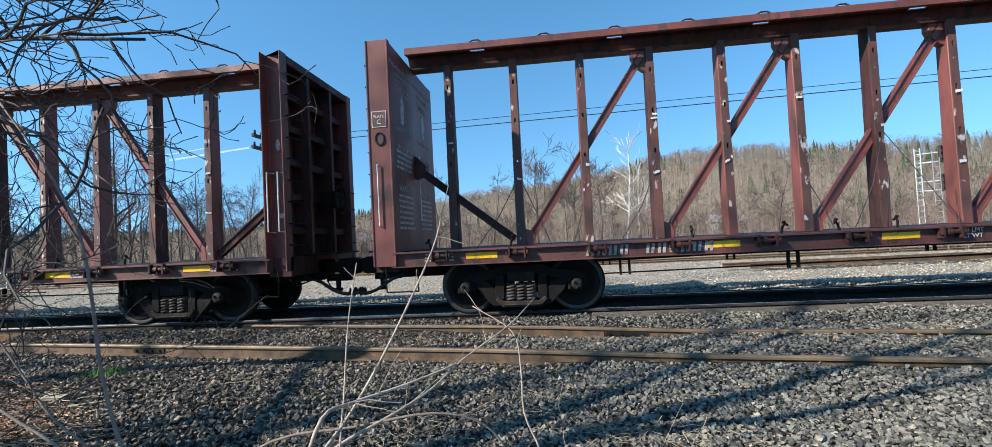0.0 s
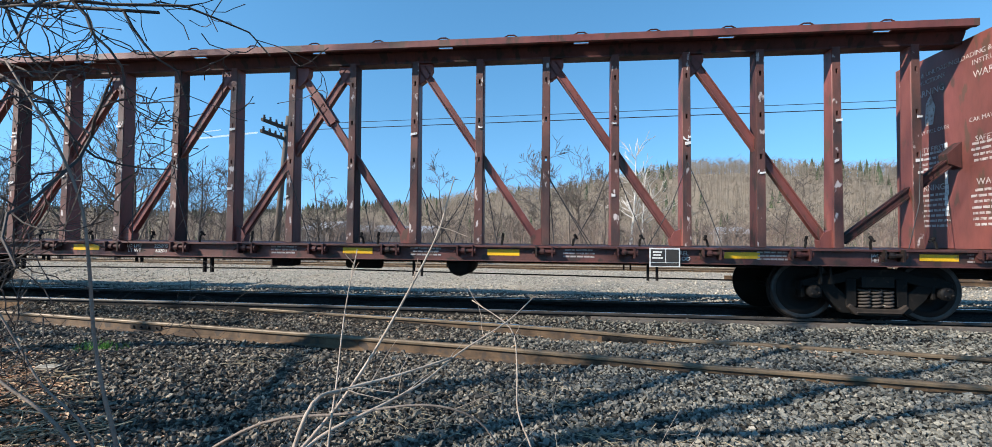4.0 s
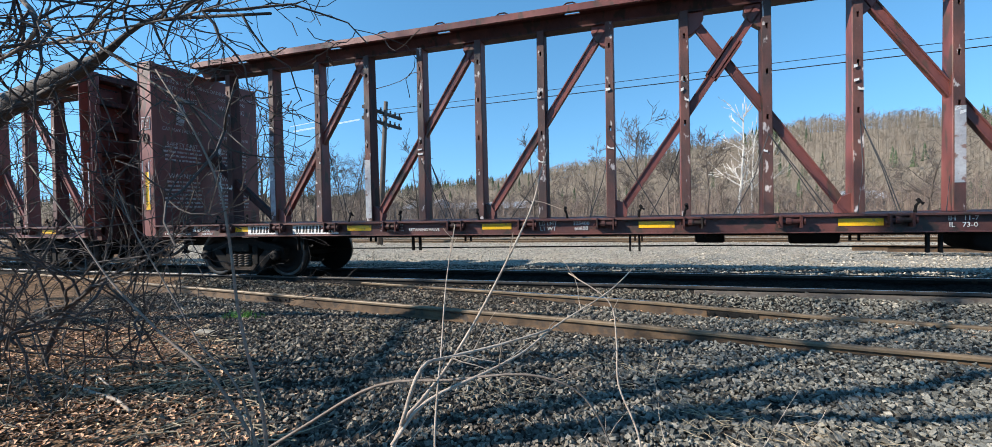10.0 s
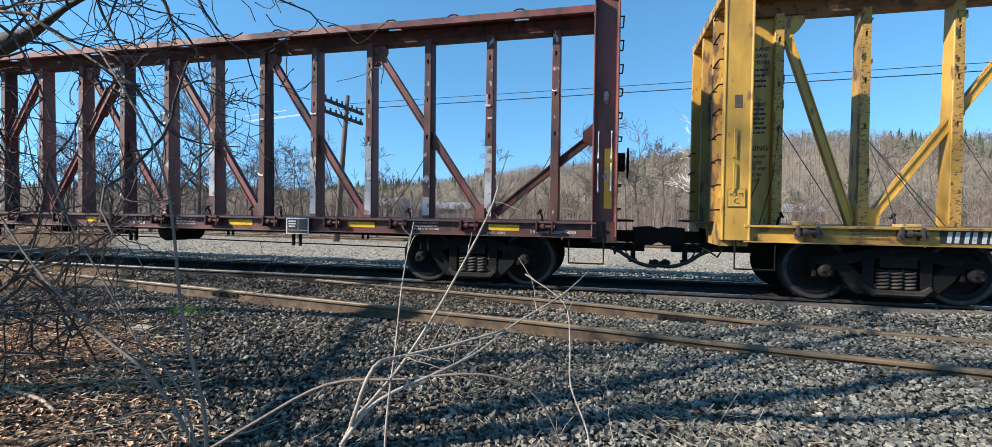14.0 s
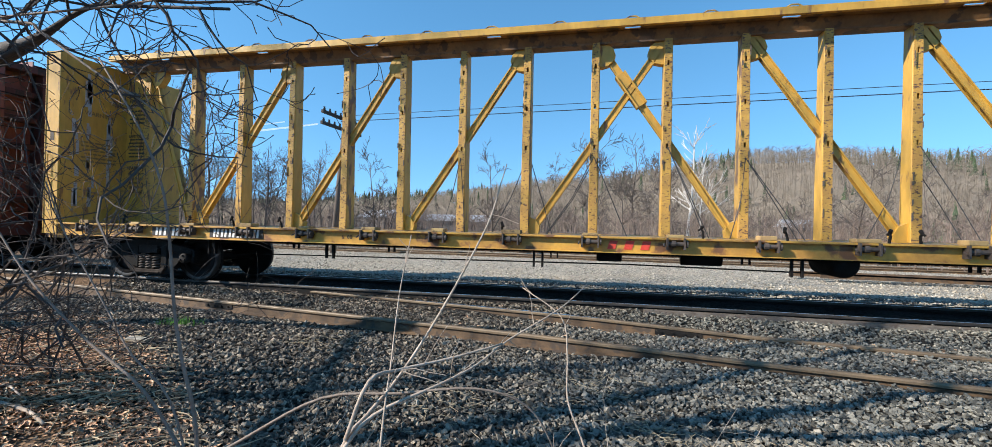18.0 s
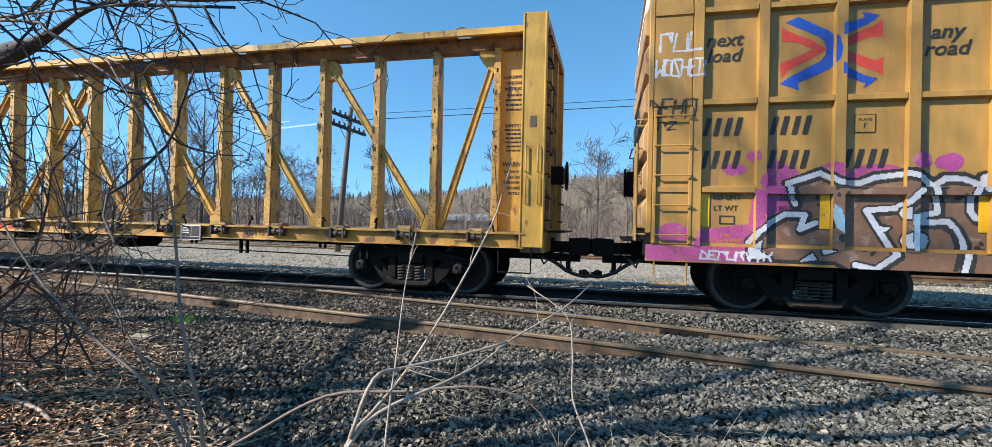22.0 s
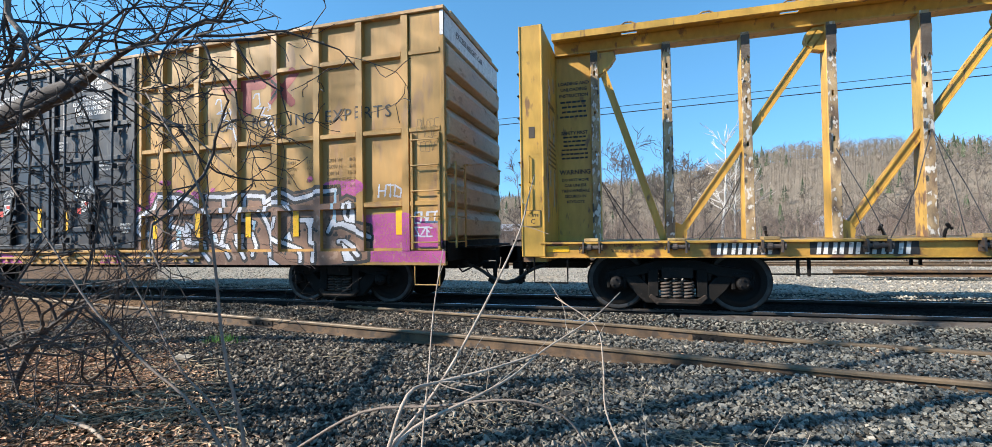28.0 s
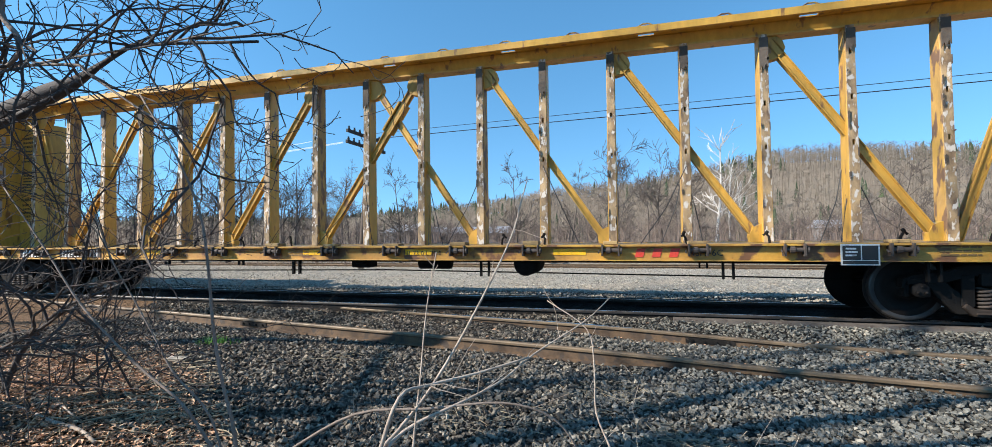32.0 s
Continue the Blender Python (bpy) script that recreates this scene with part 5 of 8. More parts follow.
def mural(car, rnd):
    p = Paint()
    blue = [(-7.34, 4.05), (-7.19, 4.12), (-6.81, 3.9), (-6.72, 3.79), (-6.68, 3.65), (-6.71, 3.5), (-6.8, 3.39), (-7.18, 3.22), (-7.16, 3.12), (-7.4, 3.22), (-7.26, 3.32), (-6.92, 3.5), (-6.85, 3.58), (-6.84, 3.66), (-6.86, 3.75), (-6.93, 3.83)]
    red = [(-7.39, 4.0), (-7.32, 3.94), (-7.02, 3.79), (-6.84, 3.66), (-7.01, 3.55), (-7.31, 3.39), (-7.38, 3.29), (-7.4, 3.5), (-7.18, 3.58), (-7.01, 3.67), (-7.19, 3.77), (-7.38, 3.8)]
    p.area(red, "scarlet")
    p.area(blue, "blue")
    for pts in ([(-6.67, 3.97), (-6.4, 4.06), (-6.44, 4.13), (-6.23, 4.07), (-6.31, 4.0), (-6.6, 3.85), (-6.67, 3.81)], [(-6.67, 3.46), (-6.38, 3.28), (-6.24, 3.24), (-6.42, 3.1), (-6.38, 3.18), (-6.67, 3.31)]):
        p.area(pts, "blue")
    for pts in ([(-6.62, 3.81), (-6.29, 3.94), (-6.2, 4.02), (-6.2, 3.79), (-6.35, 3.79), (-6.59, 3.68)], [(-6.59, 3.63), (-6.29, 3.48), (-6.19, 3.51), (-6.19, 3.28), (-6.28, 3.34), (-6.59, 3.48)]):
        p.area(pts, "scarlet")
    for pts, w in (([(4.75, 4.10), (5.45, 4.10)], 0.20), ([(5.10, 4.10), (5.10, 3.62)], 0.20), ([(4.55, 4.10), (4.75, 4.02)], 0.12), ([(5.62, 4.22), (6.10, 3.70)], 0.16), ([(6.18, 4.22), (5.66, 3.70)], 0.16)):
        p.line(pts, w, "maroon")
    p.line([(5.66, 4.16), (5.90, 3.96), (5.70, 3.74)], 0.05, "ink")
    for k in range(70):
        x = rnd.uniform(-7.6, -2.4) if k % 2 else rnd.uniform(1.9, 7.6)
        p.spot(x, rnd.uniform(1.0, 2.10), rnd.uniform(0.14, 0.34), rnd.uniform(0.10, 0.20), "pink")
    for k in range(10):
        x = rnd.uniform(-7.9, -2.5) if k % 3 else rnd.uniform(1.9, 7.0)
        p.spot(x, rnd.uniform(2.10, 2.36), rnd.uniform(0.05, 0.14), rnd.uniform(0.04, 0.09), "pink")
    p.area([(-9.12, 0.76), (-7.3, 0.76), (-7.3, 1.7), (-7.7, 1.78), (-7.75, 1.3), (-8.4, 1.2), (-8.5, 0.95), (-9.12, 1.0)], "pink")
    p.area([(-3.3, 0.76), (-0.9, 0.76), (-1.3, 0.95), (-2.3, 1.05), (-2.52, 1.6), (-2.7, 1.75), (-3.3, 1.85)], "pink")
    p.area([(1.4, 0.76), (2.9, 0.76), (2.9, 1.9), (2.6, 1.9), (2.45, 1.2), (1.6, 1.0)], "pink")
    p.area([(7.6, 0.80), (9.1, 0.78), (9.1, 1.4), (8.75, 1.5), (8.4, 1.62), (7.6, 1.6)], "pink")
    p.spot(-8.75, 1.15, 0.22, 0.14, "pink")
    p.fuzz(rnd, "pink", 0.12)
    for x, z in SPLASHES:
        for _ in range(3):
            p.spot(x + rnd.gauss(0, 0.04), z + rnd.gauss(0, 0.02), rnd.uniform(0.10, 0.17), rnd.uniform(0.07, 0.11), "pink")
    for outline, letters in ((MURAL_LEFT, (FIRST_LETTER, SECOND_LETTER, THIRD_LETTER, FOURTH_LETTER)), (MURAL_RIGHT, (FIFTH_LETTER, SIXTH_LETTER, SEVENTH_LETTER, EIGHTH_LETTER, NINTH_LETTER))):
        outline = list(outline)
        p.line(outline + outline[:1], 0.11, "ink")
        p.area(outline, "brown")
        xs = [q[0] for q in outline]
        for k in range(34):
            x, z = rnd.uniform(min(xs) + 0.3, max(xs) - 0.3), rnd.uniform(0.95, 1.85)
            for _ in range(3):
                p.spot(x + rnd.uniform(-0.07, 0.07), z + rnd.uniform(-0.05, 0.05), 0.026, 0.030, "ink")
        for letter in letters:
            for tone, pts in letter:
                if tone == "white":
                    p.line(pts, 0.15, "ink", (0.016, -0.014))
        for letter in letters:
            for tone, pts in letter:
                pts = list(pts)
                if tone == "white":
                    p.line(pts, 0.072, "chalk")
                elif tone in ("oval", "inkoval"):
                    (x, z), (x2, z2) = pts
                    p.spot(x, z, abs(x2 - x), abs(z2 - z), "chalk" if tone == "oval" else "ink")
                else:
                    if tone == "chalk":
                        p.line(pts + pts[:1], 0.05, "ink")
                    p.area(pts, tone)
    for pts in GREETING:
        p.line(pts, 0.028, "chalk")
    tags = (("chalk", 0.030, -8.98, 3.74, 0.20, 0.24, ("M", "U", "L")), ("chalk", 0.030, -9.02, 3.38, 0.115, 0.22, ("W", "O", "S", "H", "E", "B")), ("ink", 0.026, -9.10, 2.80, 0.16, 0.24, ("D", "E", "H", "O")), ("ink", 0.020, -8.98, 2.62, 0.13, 0.10, ("M", "Z")),
            ("chalk", 0.028, 7.86, 1.90, 0.15, 0.20, ("H", "T", "D")), ("chalk", 0.030, 8.55, 1.45, 0.12, 0.17, ("C", "H", "E", "O")), ("chalk", 0.026, 8.55, 1.22, 0.11, 0.14, ("S", "Z", "E")), ("chalk", 0.026, -8.38, 0.80, 0.115, 0.11, ("D", "E", "M", "U", "R", "V", "I", "K")), ("ink_faded", 0.012, 8.62, 2.85, 0.10, 0.30, ("M", "V", "S", "E")), ("ink_faded", 0.012, 8.68, 2.62, 0.09, 0.16, ("C", "O", "V")))
    strokes = {"M": "ABEFC", "U": "BADE", "L": "BAD", "W": "BAGDE", "O": "ABEDA", "S": "EBGDA", "H": "BA HF ED", "E": "EBAD HG", "B": "ABEGDA", "D": "ABFDA", "Z": "BEAD", "T": "BE CK", "C": "EBAD", "R": "ABEGD", "V": "BKE", "I": "CK", "K": "BA EGD"}
    spot = {"A": (0, 0), "B": (0, 1), "C": (0.5, 1), "D": (0.85, 0), "E": (0.85, 1), "F": (0.85, 0.5), "G": (0.45, 0.5), "H": (0, 0.5), "K": (0.45, 0)}
    for tone, w, x, z, wd, ht, word in tags:
        for k, ch in enumerate(word):
            for run in strokes[ch].split():
                p.line([(x + (k + spot[q][0] * 0.95 + 0.12 * spot[q][1] + rnd.uniform(-0.06, 0.06)) * wd, z + (spot[q][1] + rnd.uniform(-0.08, 0.08)) * ht) for q in run], w, tone)
    for dx, dz in ((0.0, 0.0), (0.89, 0.03)):
        p.line([(a + dx, b + dz) for a, b in ((4.36, 3.82), (4.40, 3.90), (4.48, 3.90), (4.51, 3.68), (4.39, 3.63), (4.62, 3.62), (4.54, 3.49), (4.75, 3.45), (4.62, 3.34), (4.86, 3.29), (4.93, 3.06))], 0.03, "chalk")
        for u, v in ((0.07, 0.0), (0.04, 0.07), (-0.04, 0.07)):
            p.line([(4.73 + dx - u, 3.63 + dz - v), (4.73 + dx + u, 3.63 + dz + v)], 0.022, "chalk")
    p.build(car, {"pink": "magenta spray paint haze", "brown": "brown graffiti letters with dark spots", "chalk": "white graffiti outlines", "ink": "black graffiti edging"})


def painted_letter(ch, size, material, car, x, z, yl):
    """A letter on the side, parted at a rib's edges: its pieces lie on the rib's face and on the panels."""
    near = [r for r in EDGES if abs(r - x) < 0.26]
    if not near:
        return lettering(ch, size, material, car, front(x, yl, z))
    r = near[0] - x
    for a, b, y in ((-9, r - 0.068, yl), (r - 0.060, r + 0.060, -BOX_SIDE - 0.003), (r + 0.068, 9, yl)):
        ob = lettering(ch, size, material, car, front(x, y, z))
        bm = bmesh.new()
        bm.from_mesh(ob.data)
        for at, side in ((a, -1), (b, 1)):
            bmesh.ops.bisect_plane(bm, geom=bm.verts[:] + bm.edges[:] + bm.faces[:], plane_co=(at, 0, 0), plane_no=(side, 0, 0), clear_outer=True)
        if not bm.faces:
            bpy.data.objects.remove(ob)
        else:
            me = bpy.data.meshes.new("lettering")
            bm.to_mesh(me)
            me.materials.append(material)
            ob.data = me
        bm.free()


def boxcar(center, rnd):
    car = thing("boxcar", "mustard yellow ribbed boxcar with black doors and graffiti", "freight car", pose(center, TRACK_Y, 0))
    CARS.append((car, center))
    top = 5.05
    # body core, then the near side's ribs, bands and panels
    body = Geo().box(-BOX_HALF + 0.06, BOX_HALF - 0.06, PANEL_Y, BOX_SIDE, 0.98, top - 0.06)
    part("body", body, M["tan"], car)
    edges = EDGES
    for x in edges:
        hat = [(x - 0.072, PANEL_Y - 0.001), (x - 0.062, -BOX_SIDE), (x + 0.062, -BOX_SIDE), (x + 0.072, PANEL_Y - 0.001)]
        part("rib", Geo().loft([(a, b, 0.985) for a, b in hat], [(a, b, 4.93) for a, b in hat]), M["tan"], car)
    xs = [-BOX_HALF, *edges, BOX_HALF]
    for i in range(len(xs) - 1):
        if xs[i] >= -2.6 and xs[i + 1] <= 2.6:
            continue
        a, b = xs[i] + 0.076, xs[i + 1] - 0.076
        for z in BANDS:
            bar = [(PANEL_Y - 0.001, z - 0.06), (-BOX_SIDE + 0.008, z - 0.035), (-BOX_SIDE + 0.008, z + 0.035), (PANEL_Y - 0.001, z + 0.06)]
            part("band", Geo().loft([(a, p, q) for p, q in bar], [(b, p, q) for p, q in bar]), M["tan"], car)
    for s in (-1, 1):
        a, b = sorted((s * BOX_HALF, s * (8.45 + 0.076 if s < 0 else 8.41 + 0.076)))
        part("corner_sheet", Geo().box(a, b, -BOX_SIDE + 0.03, PANEL_Y - 0.002, 0.985, 4.93), M["tan"], car, bevel=0.008)
    part("side_sill", Geo().box(-BOX_HALF, BOX_HALF, -BOX_SIDE + 0.012, -BOX_SIDE + 0.10, 0.74, 0.978), M["tan"], car, bevel=0.006)
    part("side_sill", Geo().box(-BOX_HALF, BOX_HALF, BOX_SIDE - 0.10, BOX_SIDE - 0.012, 0.74, 0.978), M["tan"], car, bevel=0.006)
    part("floor_frame", Geo().box(-BOX_HALF + 0.1, BOX_HALF - 0.1, -1.45, 1.45, 0.80, 0.975).box(-BOX_HALF + 0.2, BOX_HALF - 0.2, -0.3, 0.3, 0.60, 0.80), M["black"], car)
    part("roof", Geo().box(-BOX_HALF - 0.03, BOX_HALF + 0.03, -BOX_SIDE - 0.015, BOX_SIDE + 0.015, 4.935, 5.0).slab([(-BOX_HALF, 5.0), (BOX_HALF, 5.0), (BOX_HALF, 5.09), (-BOX_HALF, 5.09)], -1.2, 1.2), M["tan_end"], car, bevel=0.01)
    # corrugated ends
    for s in (-1, 1):
        n = 6
        for k in range(n):
            z0, z1 = 1.15 + k * 0.56, 1.15 + (k + 1) * 0.56
            ring = [(s * (BOX_HALF - 0.06), z0 + 0.01), (s * (BOX_HALF + 0.055), z0 + 0.07), (s * (BOX_HALF + 0.065), z0 + 0.36), (s * (BOX_HALF + 0.01), z1 - 0.09), (s * (BOX_HALF - 0.06), z1 - 0.01)]
            part("end_corrugation", Geo().slab(ring[::-s], -1.50, 1.50), M["end_glare"] if s > 0 else M["tan_end"], car, bevel=0.012)
        a, b = sorted((s * (BOX_HALF - 0.06), s * BOX_HALF))
        part("end_cap", Geo().box(a, b, -1.58, 1.58, 4.52, 4.93), M["white"], car, "white painted band along the top of the end")
        lettering("EXCESS HEIGHT CAR", 0.16, M["ink"], car, facing(s * (BOX_HALF + 0.004), -0.25 * s, 4.74, s))
        part("end_sill", Geo().box(a, b, -1.58, 1.58, 0.80, 1.14), M["black"], car)
        for y in (-1.54, 1.54):
            part("end_post", Geo().box(a - 0.002, b + 0.012, y - 0.04, y + 0.04, 1.142, 4.518), M["tan"], car, bevel=0.01)
        # end ladder stiles, crossover platform, handrail and hand brake
        xe = s * (BOX_HALF + 0.14)
        for y in (-1.45, -1.0):
            part("end_ladder_stile", Geo().box(xe - 0.012, xe + 0.012, y - 0.025, y + 0.025, 1.02, 2.45), M["tan"], car, bevel=0.003)
        xi, xo = sorted((s * (BOX_HALF + 0.02), s * (BOX_HALF + 0.30)))
        part("crossover_platform", Geo().box(xi, xo, -1.0, 1.42, 1.00, 1.04), M["black"], car, bevel=0.004)
        part("end_handrail", Geo().tube([(s * (BOX_HALF + 0.03), -0.86, 2.46), (xe, -0.86, 2.46), (xe, 0.1, 2.62), (xe, 1.3, 2.62), (s * (BOX_HALF + 0.03), 1.3, 2.62)], 0.014, 5), M["tan"], car)
        if s < 0:
            part("hand_brake_wheel", Geo().tube([(xe - 0.10, 0.55 + 0.26 * math.cos(q * math.pi / 8), 2.05 + 0.26 * math.sin(q * math.pi / 8)) for q in range(17)], 0.018, 5), M["black"], car)
            part("hand_brake_housing", Geo().box(xe - 0.08, xe + 0.09, 0.38, 0.72, 1.80, 2.25), M["black"], car, bevel=0.02)
        coupler(car, s * (BOX_HALF + 0.12), s)
        truck(car, s * 6.77)
        for k in range(5):
            z = 1.12 + k * 0.42
            x0, x1 = s * (BOX_HALF - 0.10), s * (BOX_HALF - 0.58)
            part("ladder_rung", Geo().tube([(x0, -BOX_SIDE + 0.03, z), (x0, -BOX_SIDE - 0.05, z), (x1, -BOX_SIDE - 0.05, z), (x1, -BOX_SIDE + 0.03, z)], 0.012, 5), M["tan"], car)
            part("ladder_rung", Geo().tube([(s * BOX_HALF, -1.45, z), (s * (BOX_HALF + 0.14), -1.45, z), (s * (BOX_HALF + 0.14), -1.0, z), (s * BOX_HALF, -1.0, z)], 0.012, 5), M["tan"], car)
        for dx in (0.10, 0.58):
            part("ladder_stile", Geo().box(s * (BOX_HALF - dx) - 0.022, s * (BOX_HALF - dx) + 0.022, -BOX_SIDE - 0.012, -BOX_SIDE + 0.028, 1.0, 2.92), M["tan"], car, bevel=0.004)
        part("sill_step", Geo().tube([(s * (BOX_HALF - 0.12), -1.56, 0.76), (s * (BOX_HALF - 0.12), -1.56, 0.42), (s * (BOX_HALF - 0.56), -1.56, 0.42), (s * (BOX_HALF - 0.56), -1.56, 0.76)], 0.016, 5), M["tan"], car)
    # door opening frame, rails, two black plug doors
    part("door_rail", Geo().box(-4.0, 4.1, -BOX_SIDE - 0.05, -BOX_SIDE + 0.008, 0.985, 1.035).box(-2.6, 4.1, -BOX_SIDE - 0.03, -BOX_SIDE + 0.004, 0.86, 0.90), M["tan"], car, bevel=0.006)
    rail = Geo()
    for k in range(30):
        x = -3.9 + k * 0.27
        rail.slab([(x, 0.80), (x + 0.13, 0.80), (x + 0.06, 0.86)], -BOX_SIDE - 0.028, -BOX_SIDE + 0.004)
    part("rail_brackets", rail, M["tan"], car)
    for i, (x0, x1, rods) in enumerate(((-2.44, -0.03, (-1.93, -0.55)), (0.03, 2.44, (0.54, 1.90)))):
        dr = part("plug_door", Geo().box(x0, x1, -BOX_SIDE + 0.01, PANEL_Y - 0.002, 1.06, 4.93), M["black_door"], car, "black plug door with locking rods")
        y0, y1 = -BOX_SIDE - 0.045, -BOX_SIDE + 0.008
        for a, b in ((x0, x0 + 0.10), ((x0 + x1) / 2 - 0.05, (x0 + x1) / 2 + 0.05), (x1 - 0.10, x1)):
            part("door_stile", Geo().box(a, b, y0, y1, 1.07, 4.92), M["black_door"], dr, bevel=0.01)
        for z in (1.12, 1.47, 2.43, 2.93, 3.63, 4.86):
            for a, b in ((x0 + 0.102, (x0 + x1) / 2 - 0.052), ((x0 + x1) / 2 + 0.052, x1 - 0.102)):
                part("door_bar", Geo().box(a, b, y0 + 0.008, y1, z - 0.05, z + 0.05), M["black_door"], dr, bevel=0.01)
        for x in rods:
            r = part("locking_rod", Geo().tube([(x, -BOX_SIDE - 0.10, 1.0), (x, -BOX_SIDE - 0.10, 4.9)], 0.024, 8), M["rod"], dr, smooth=True)
            for z in (1.25, 1.95, 2.75, 3.5, 4.3):
                part("rod_keeper", Geo().box(x - 0.045, x + 0.045, -BOX_SIDE - 0.13, -BOX_SIDE - 0.03, z - 0.05, z + 0.05), M["black_door"], dr)
            part("roller", Geo().box(x - 0.16, x + 0.16, -BOX_SIDE - 0.12, -BOX_SIDE - 0.052, 0.93, 1.04), M["black"], dr, bevel=0.02)
        # gear box, decals
        gx = -1.22 if i == 0 else 1.20
        yg = -BOX_SIDE - 0.075
        plate = [(gx - 0.22, 1.70), (gx + 0.20, 1.70), (gx + 0.20, 2.28), (gx + 0.12, 2.37), (gx - 0.14, 2.37), (gx - 0.22, 2.28)]
        gear = part("gear_plate", Geo().slab(plate, yg, -BOX_SIDE + 0.006), M["black_door"], dr, "black cover plate of the door gear", bevel=0.008)
        part("gear_lever", Geo().tube([(gx + 0.16, yg - 0.03, 2.20), (gx + 0.17, yg - 0.05, 1.86), (gx + 0.13, yg - 0.06, 1.62)], 0.020, 6).tube([(gx - 0.02, yg - 0.03, 1.84), (gx + 0.18, yg - 0.05, 1.90)], 0.022, 6), M["black"], gear)
        part("gear_hub", Geo().lathe([(-0.06, 0.0), (-0.06, 0.055), (0.0, 0.065)], 12).moved(pose(gx + 0.17, yg, 1.88)), M["black"], gear, smooth=True)
        part("latch_box", Geo().box(gx - 0.03, gx + 0.12, -BOX_SIDE - 0.11, -BOX_SIDE + 0.006, 1.42, 1.58).box(gx + 0.02, gx + 0.07, -BOX_SIDE - 0.09, -BOX_SIDE + 0.006, 1.16, 1.42), M["black"], dr, bevel=0.012)
        part("door_handle", Geo().tube([(gx + 0.16, -BOX_SIDE - 0.09, 1.66), (gx + 0.36, -BOX_SIDE - 0.09, 1.48), (gx + 0.52, -BOX_SIDE - 0.07, 1.40)], 0.018, 6), M["black"], dr)
        part("handle_bar", Geo().tube([(gx - 0.62, -BOX_SIDE - 0.07, 2.06), (gx - 0.25, -BOX_SIDE - 0.07, 2.04)], 0.016, 6).tube([(gx + 0.24, -BOX_SIDE - 0.07, 2.06), (gx + 0.62, -BOX_SIDE - 0.07, 2.08)], 0.016, 6), M["black"], dr)
        part("decal", Geo().box(gx - 0.19, gx + 0.02, yg - 0.005, yg - 0.001, 1.84, 2.06), M["white"], gear, "white and red instruction decal")
        part("decal_field", Geo().box(gx - 0.09, gx + 0.01, yg - 0.009, yg - 0.005, 1.97, 2.04), M["scarlet"], gear)
        part("decal_print", Geo().box(gx - 0.17, gx - 0.10, yg - 0.009, yg - 0.005, 1.87, 2.03).box(gx - 0.08, gx + 0.0, yg - 0.009, yg - 0.005, 1.86, 1.95), M["primer"], gear)
        for w, dx, dz, turn in (("OPEN", -0.14, 2.30, 45), ("ABRIR", -0.09, 2.22, 45), ("CLOSE", 0.10, 2.31, -38), ("CERRAR", 0.06, 2.23, -38)):
            lettering(w, 0.062, M["white"], gear, front(gx + dx, yg - 0.003, dz) @ pose(0, 0, 0, 0, 0, turn))
        if i:
            lettering("SECURITY", 0.06, M["white"], dr, front(0.36, -BOX_SIDE - 0.02, 3.33))
            lettering("DEVICE", 0.06, M["white"], dr, front(0.34, -BOX_SIDE - 0.02, 3.26))
            lettering("ONLY", 0.06, M["white"], dr, front(0.31, -BOX_SIDE - 0.02, 3.19))
            for k, w in enumerate(("OPENING", "MAIN  W 8-0  H 12-4", "TOTAL W 16-0 H 12-4")):
                lettering(w, 0.058, M["white"], dr, front(1.42, -BOX_SIDE - 0.02, 2.87 - 0.085 * k), align="LEFT")
            ring = Geo().tube([(0.08 * math.cos(a), 0, 0.08 * math.sin(a)) for a in [q * math.pi / 8 for q in range(17)]], 0.012, 5).box(-0.015, 0.015, -0.004, 0.004, -0.06, 0.06)
            part("lock_sign", ring, M["white"], dr, m=pose(0.79, -BOX_SIDE - 0.01, 2.22))
        else:
            tag = Geo().tube([(-1.86, -BOX_SIDE + 0.004, 3.16), (-1.70, -BOX_SIDE + 0.004, 3.24), (-1.74, -BOX_SIDE + 0.004, 3.14), (-1.58, -BOX_SIDE + 0.004, 3.24), (-1.60, -BOX_SIDE + 0.004, 3.14), (-1.46, -BOX_SIDE + 0.004, 3.22), (-1.34, -BOX_SIDE + 0.004, 3.20)], 0.008, 4)
            part("scrawl", tag, M["chalk"], dr, "white chalk scrawl")
        part("red_decal", Geo().box(gx - 0.36, gx - 0.20, -BOX_SIDE - 0.052, -BOX_SIDE - 0.047, 1.80, 1.92), M["scarlet"], dr)
        part("reflective_stripe", Geo().box(gx + 0.86 if i == 0 else gx - 0.75, gx + 0.97 if i == 0 else gx - 0.63, -BOX_SIDE - 0.052, -BOX_SIDE - 0.046, 1.42, 1.94), M["reflect"], dr)
        yw = -BOX_SIDE - 0.055
        words = (("CLOSE THIS DOOR", 4.42), ("BEFORE CLOSING", 4.31), ("MAIN DOOR", 4.20), ("CIERRE ESTA PUERTA", 4.02), ("ANTES DE CERRAR", 3.91), ("LA PUERTA PRINCIPAL", 3.80)) if i == 0 else \
            (("CLOSE AND LOCK", 4.62), ("BOTH DOORS BEFORE", 4.51), ("MOVING CAR", 4.40), ("CIERRE Y PONGA", 4.21), ("EL SEGURO EN AMBAS", 4.10), ("PUERTAS ANTES DE", 3.99), ("MOVER EL CARRO", 3.88))
        xw = (x0 + x1) / 2 - (0.02 if i == 0 else 0.0)
        part("sign_board", Geo().box(xw - 0.58, xw + 0.58, yw + 0.002, yw + 0.010, 3.72, 4.72), M["black_door"], dr)
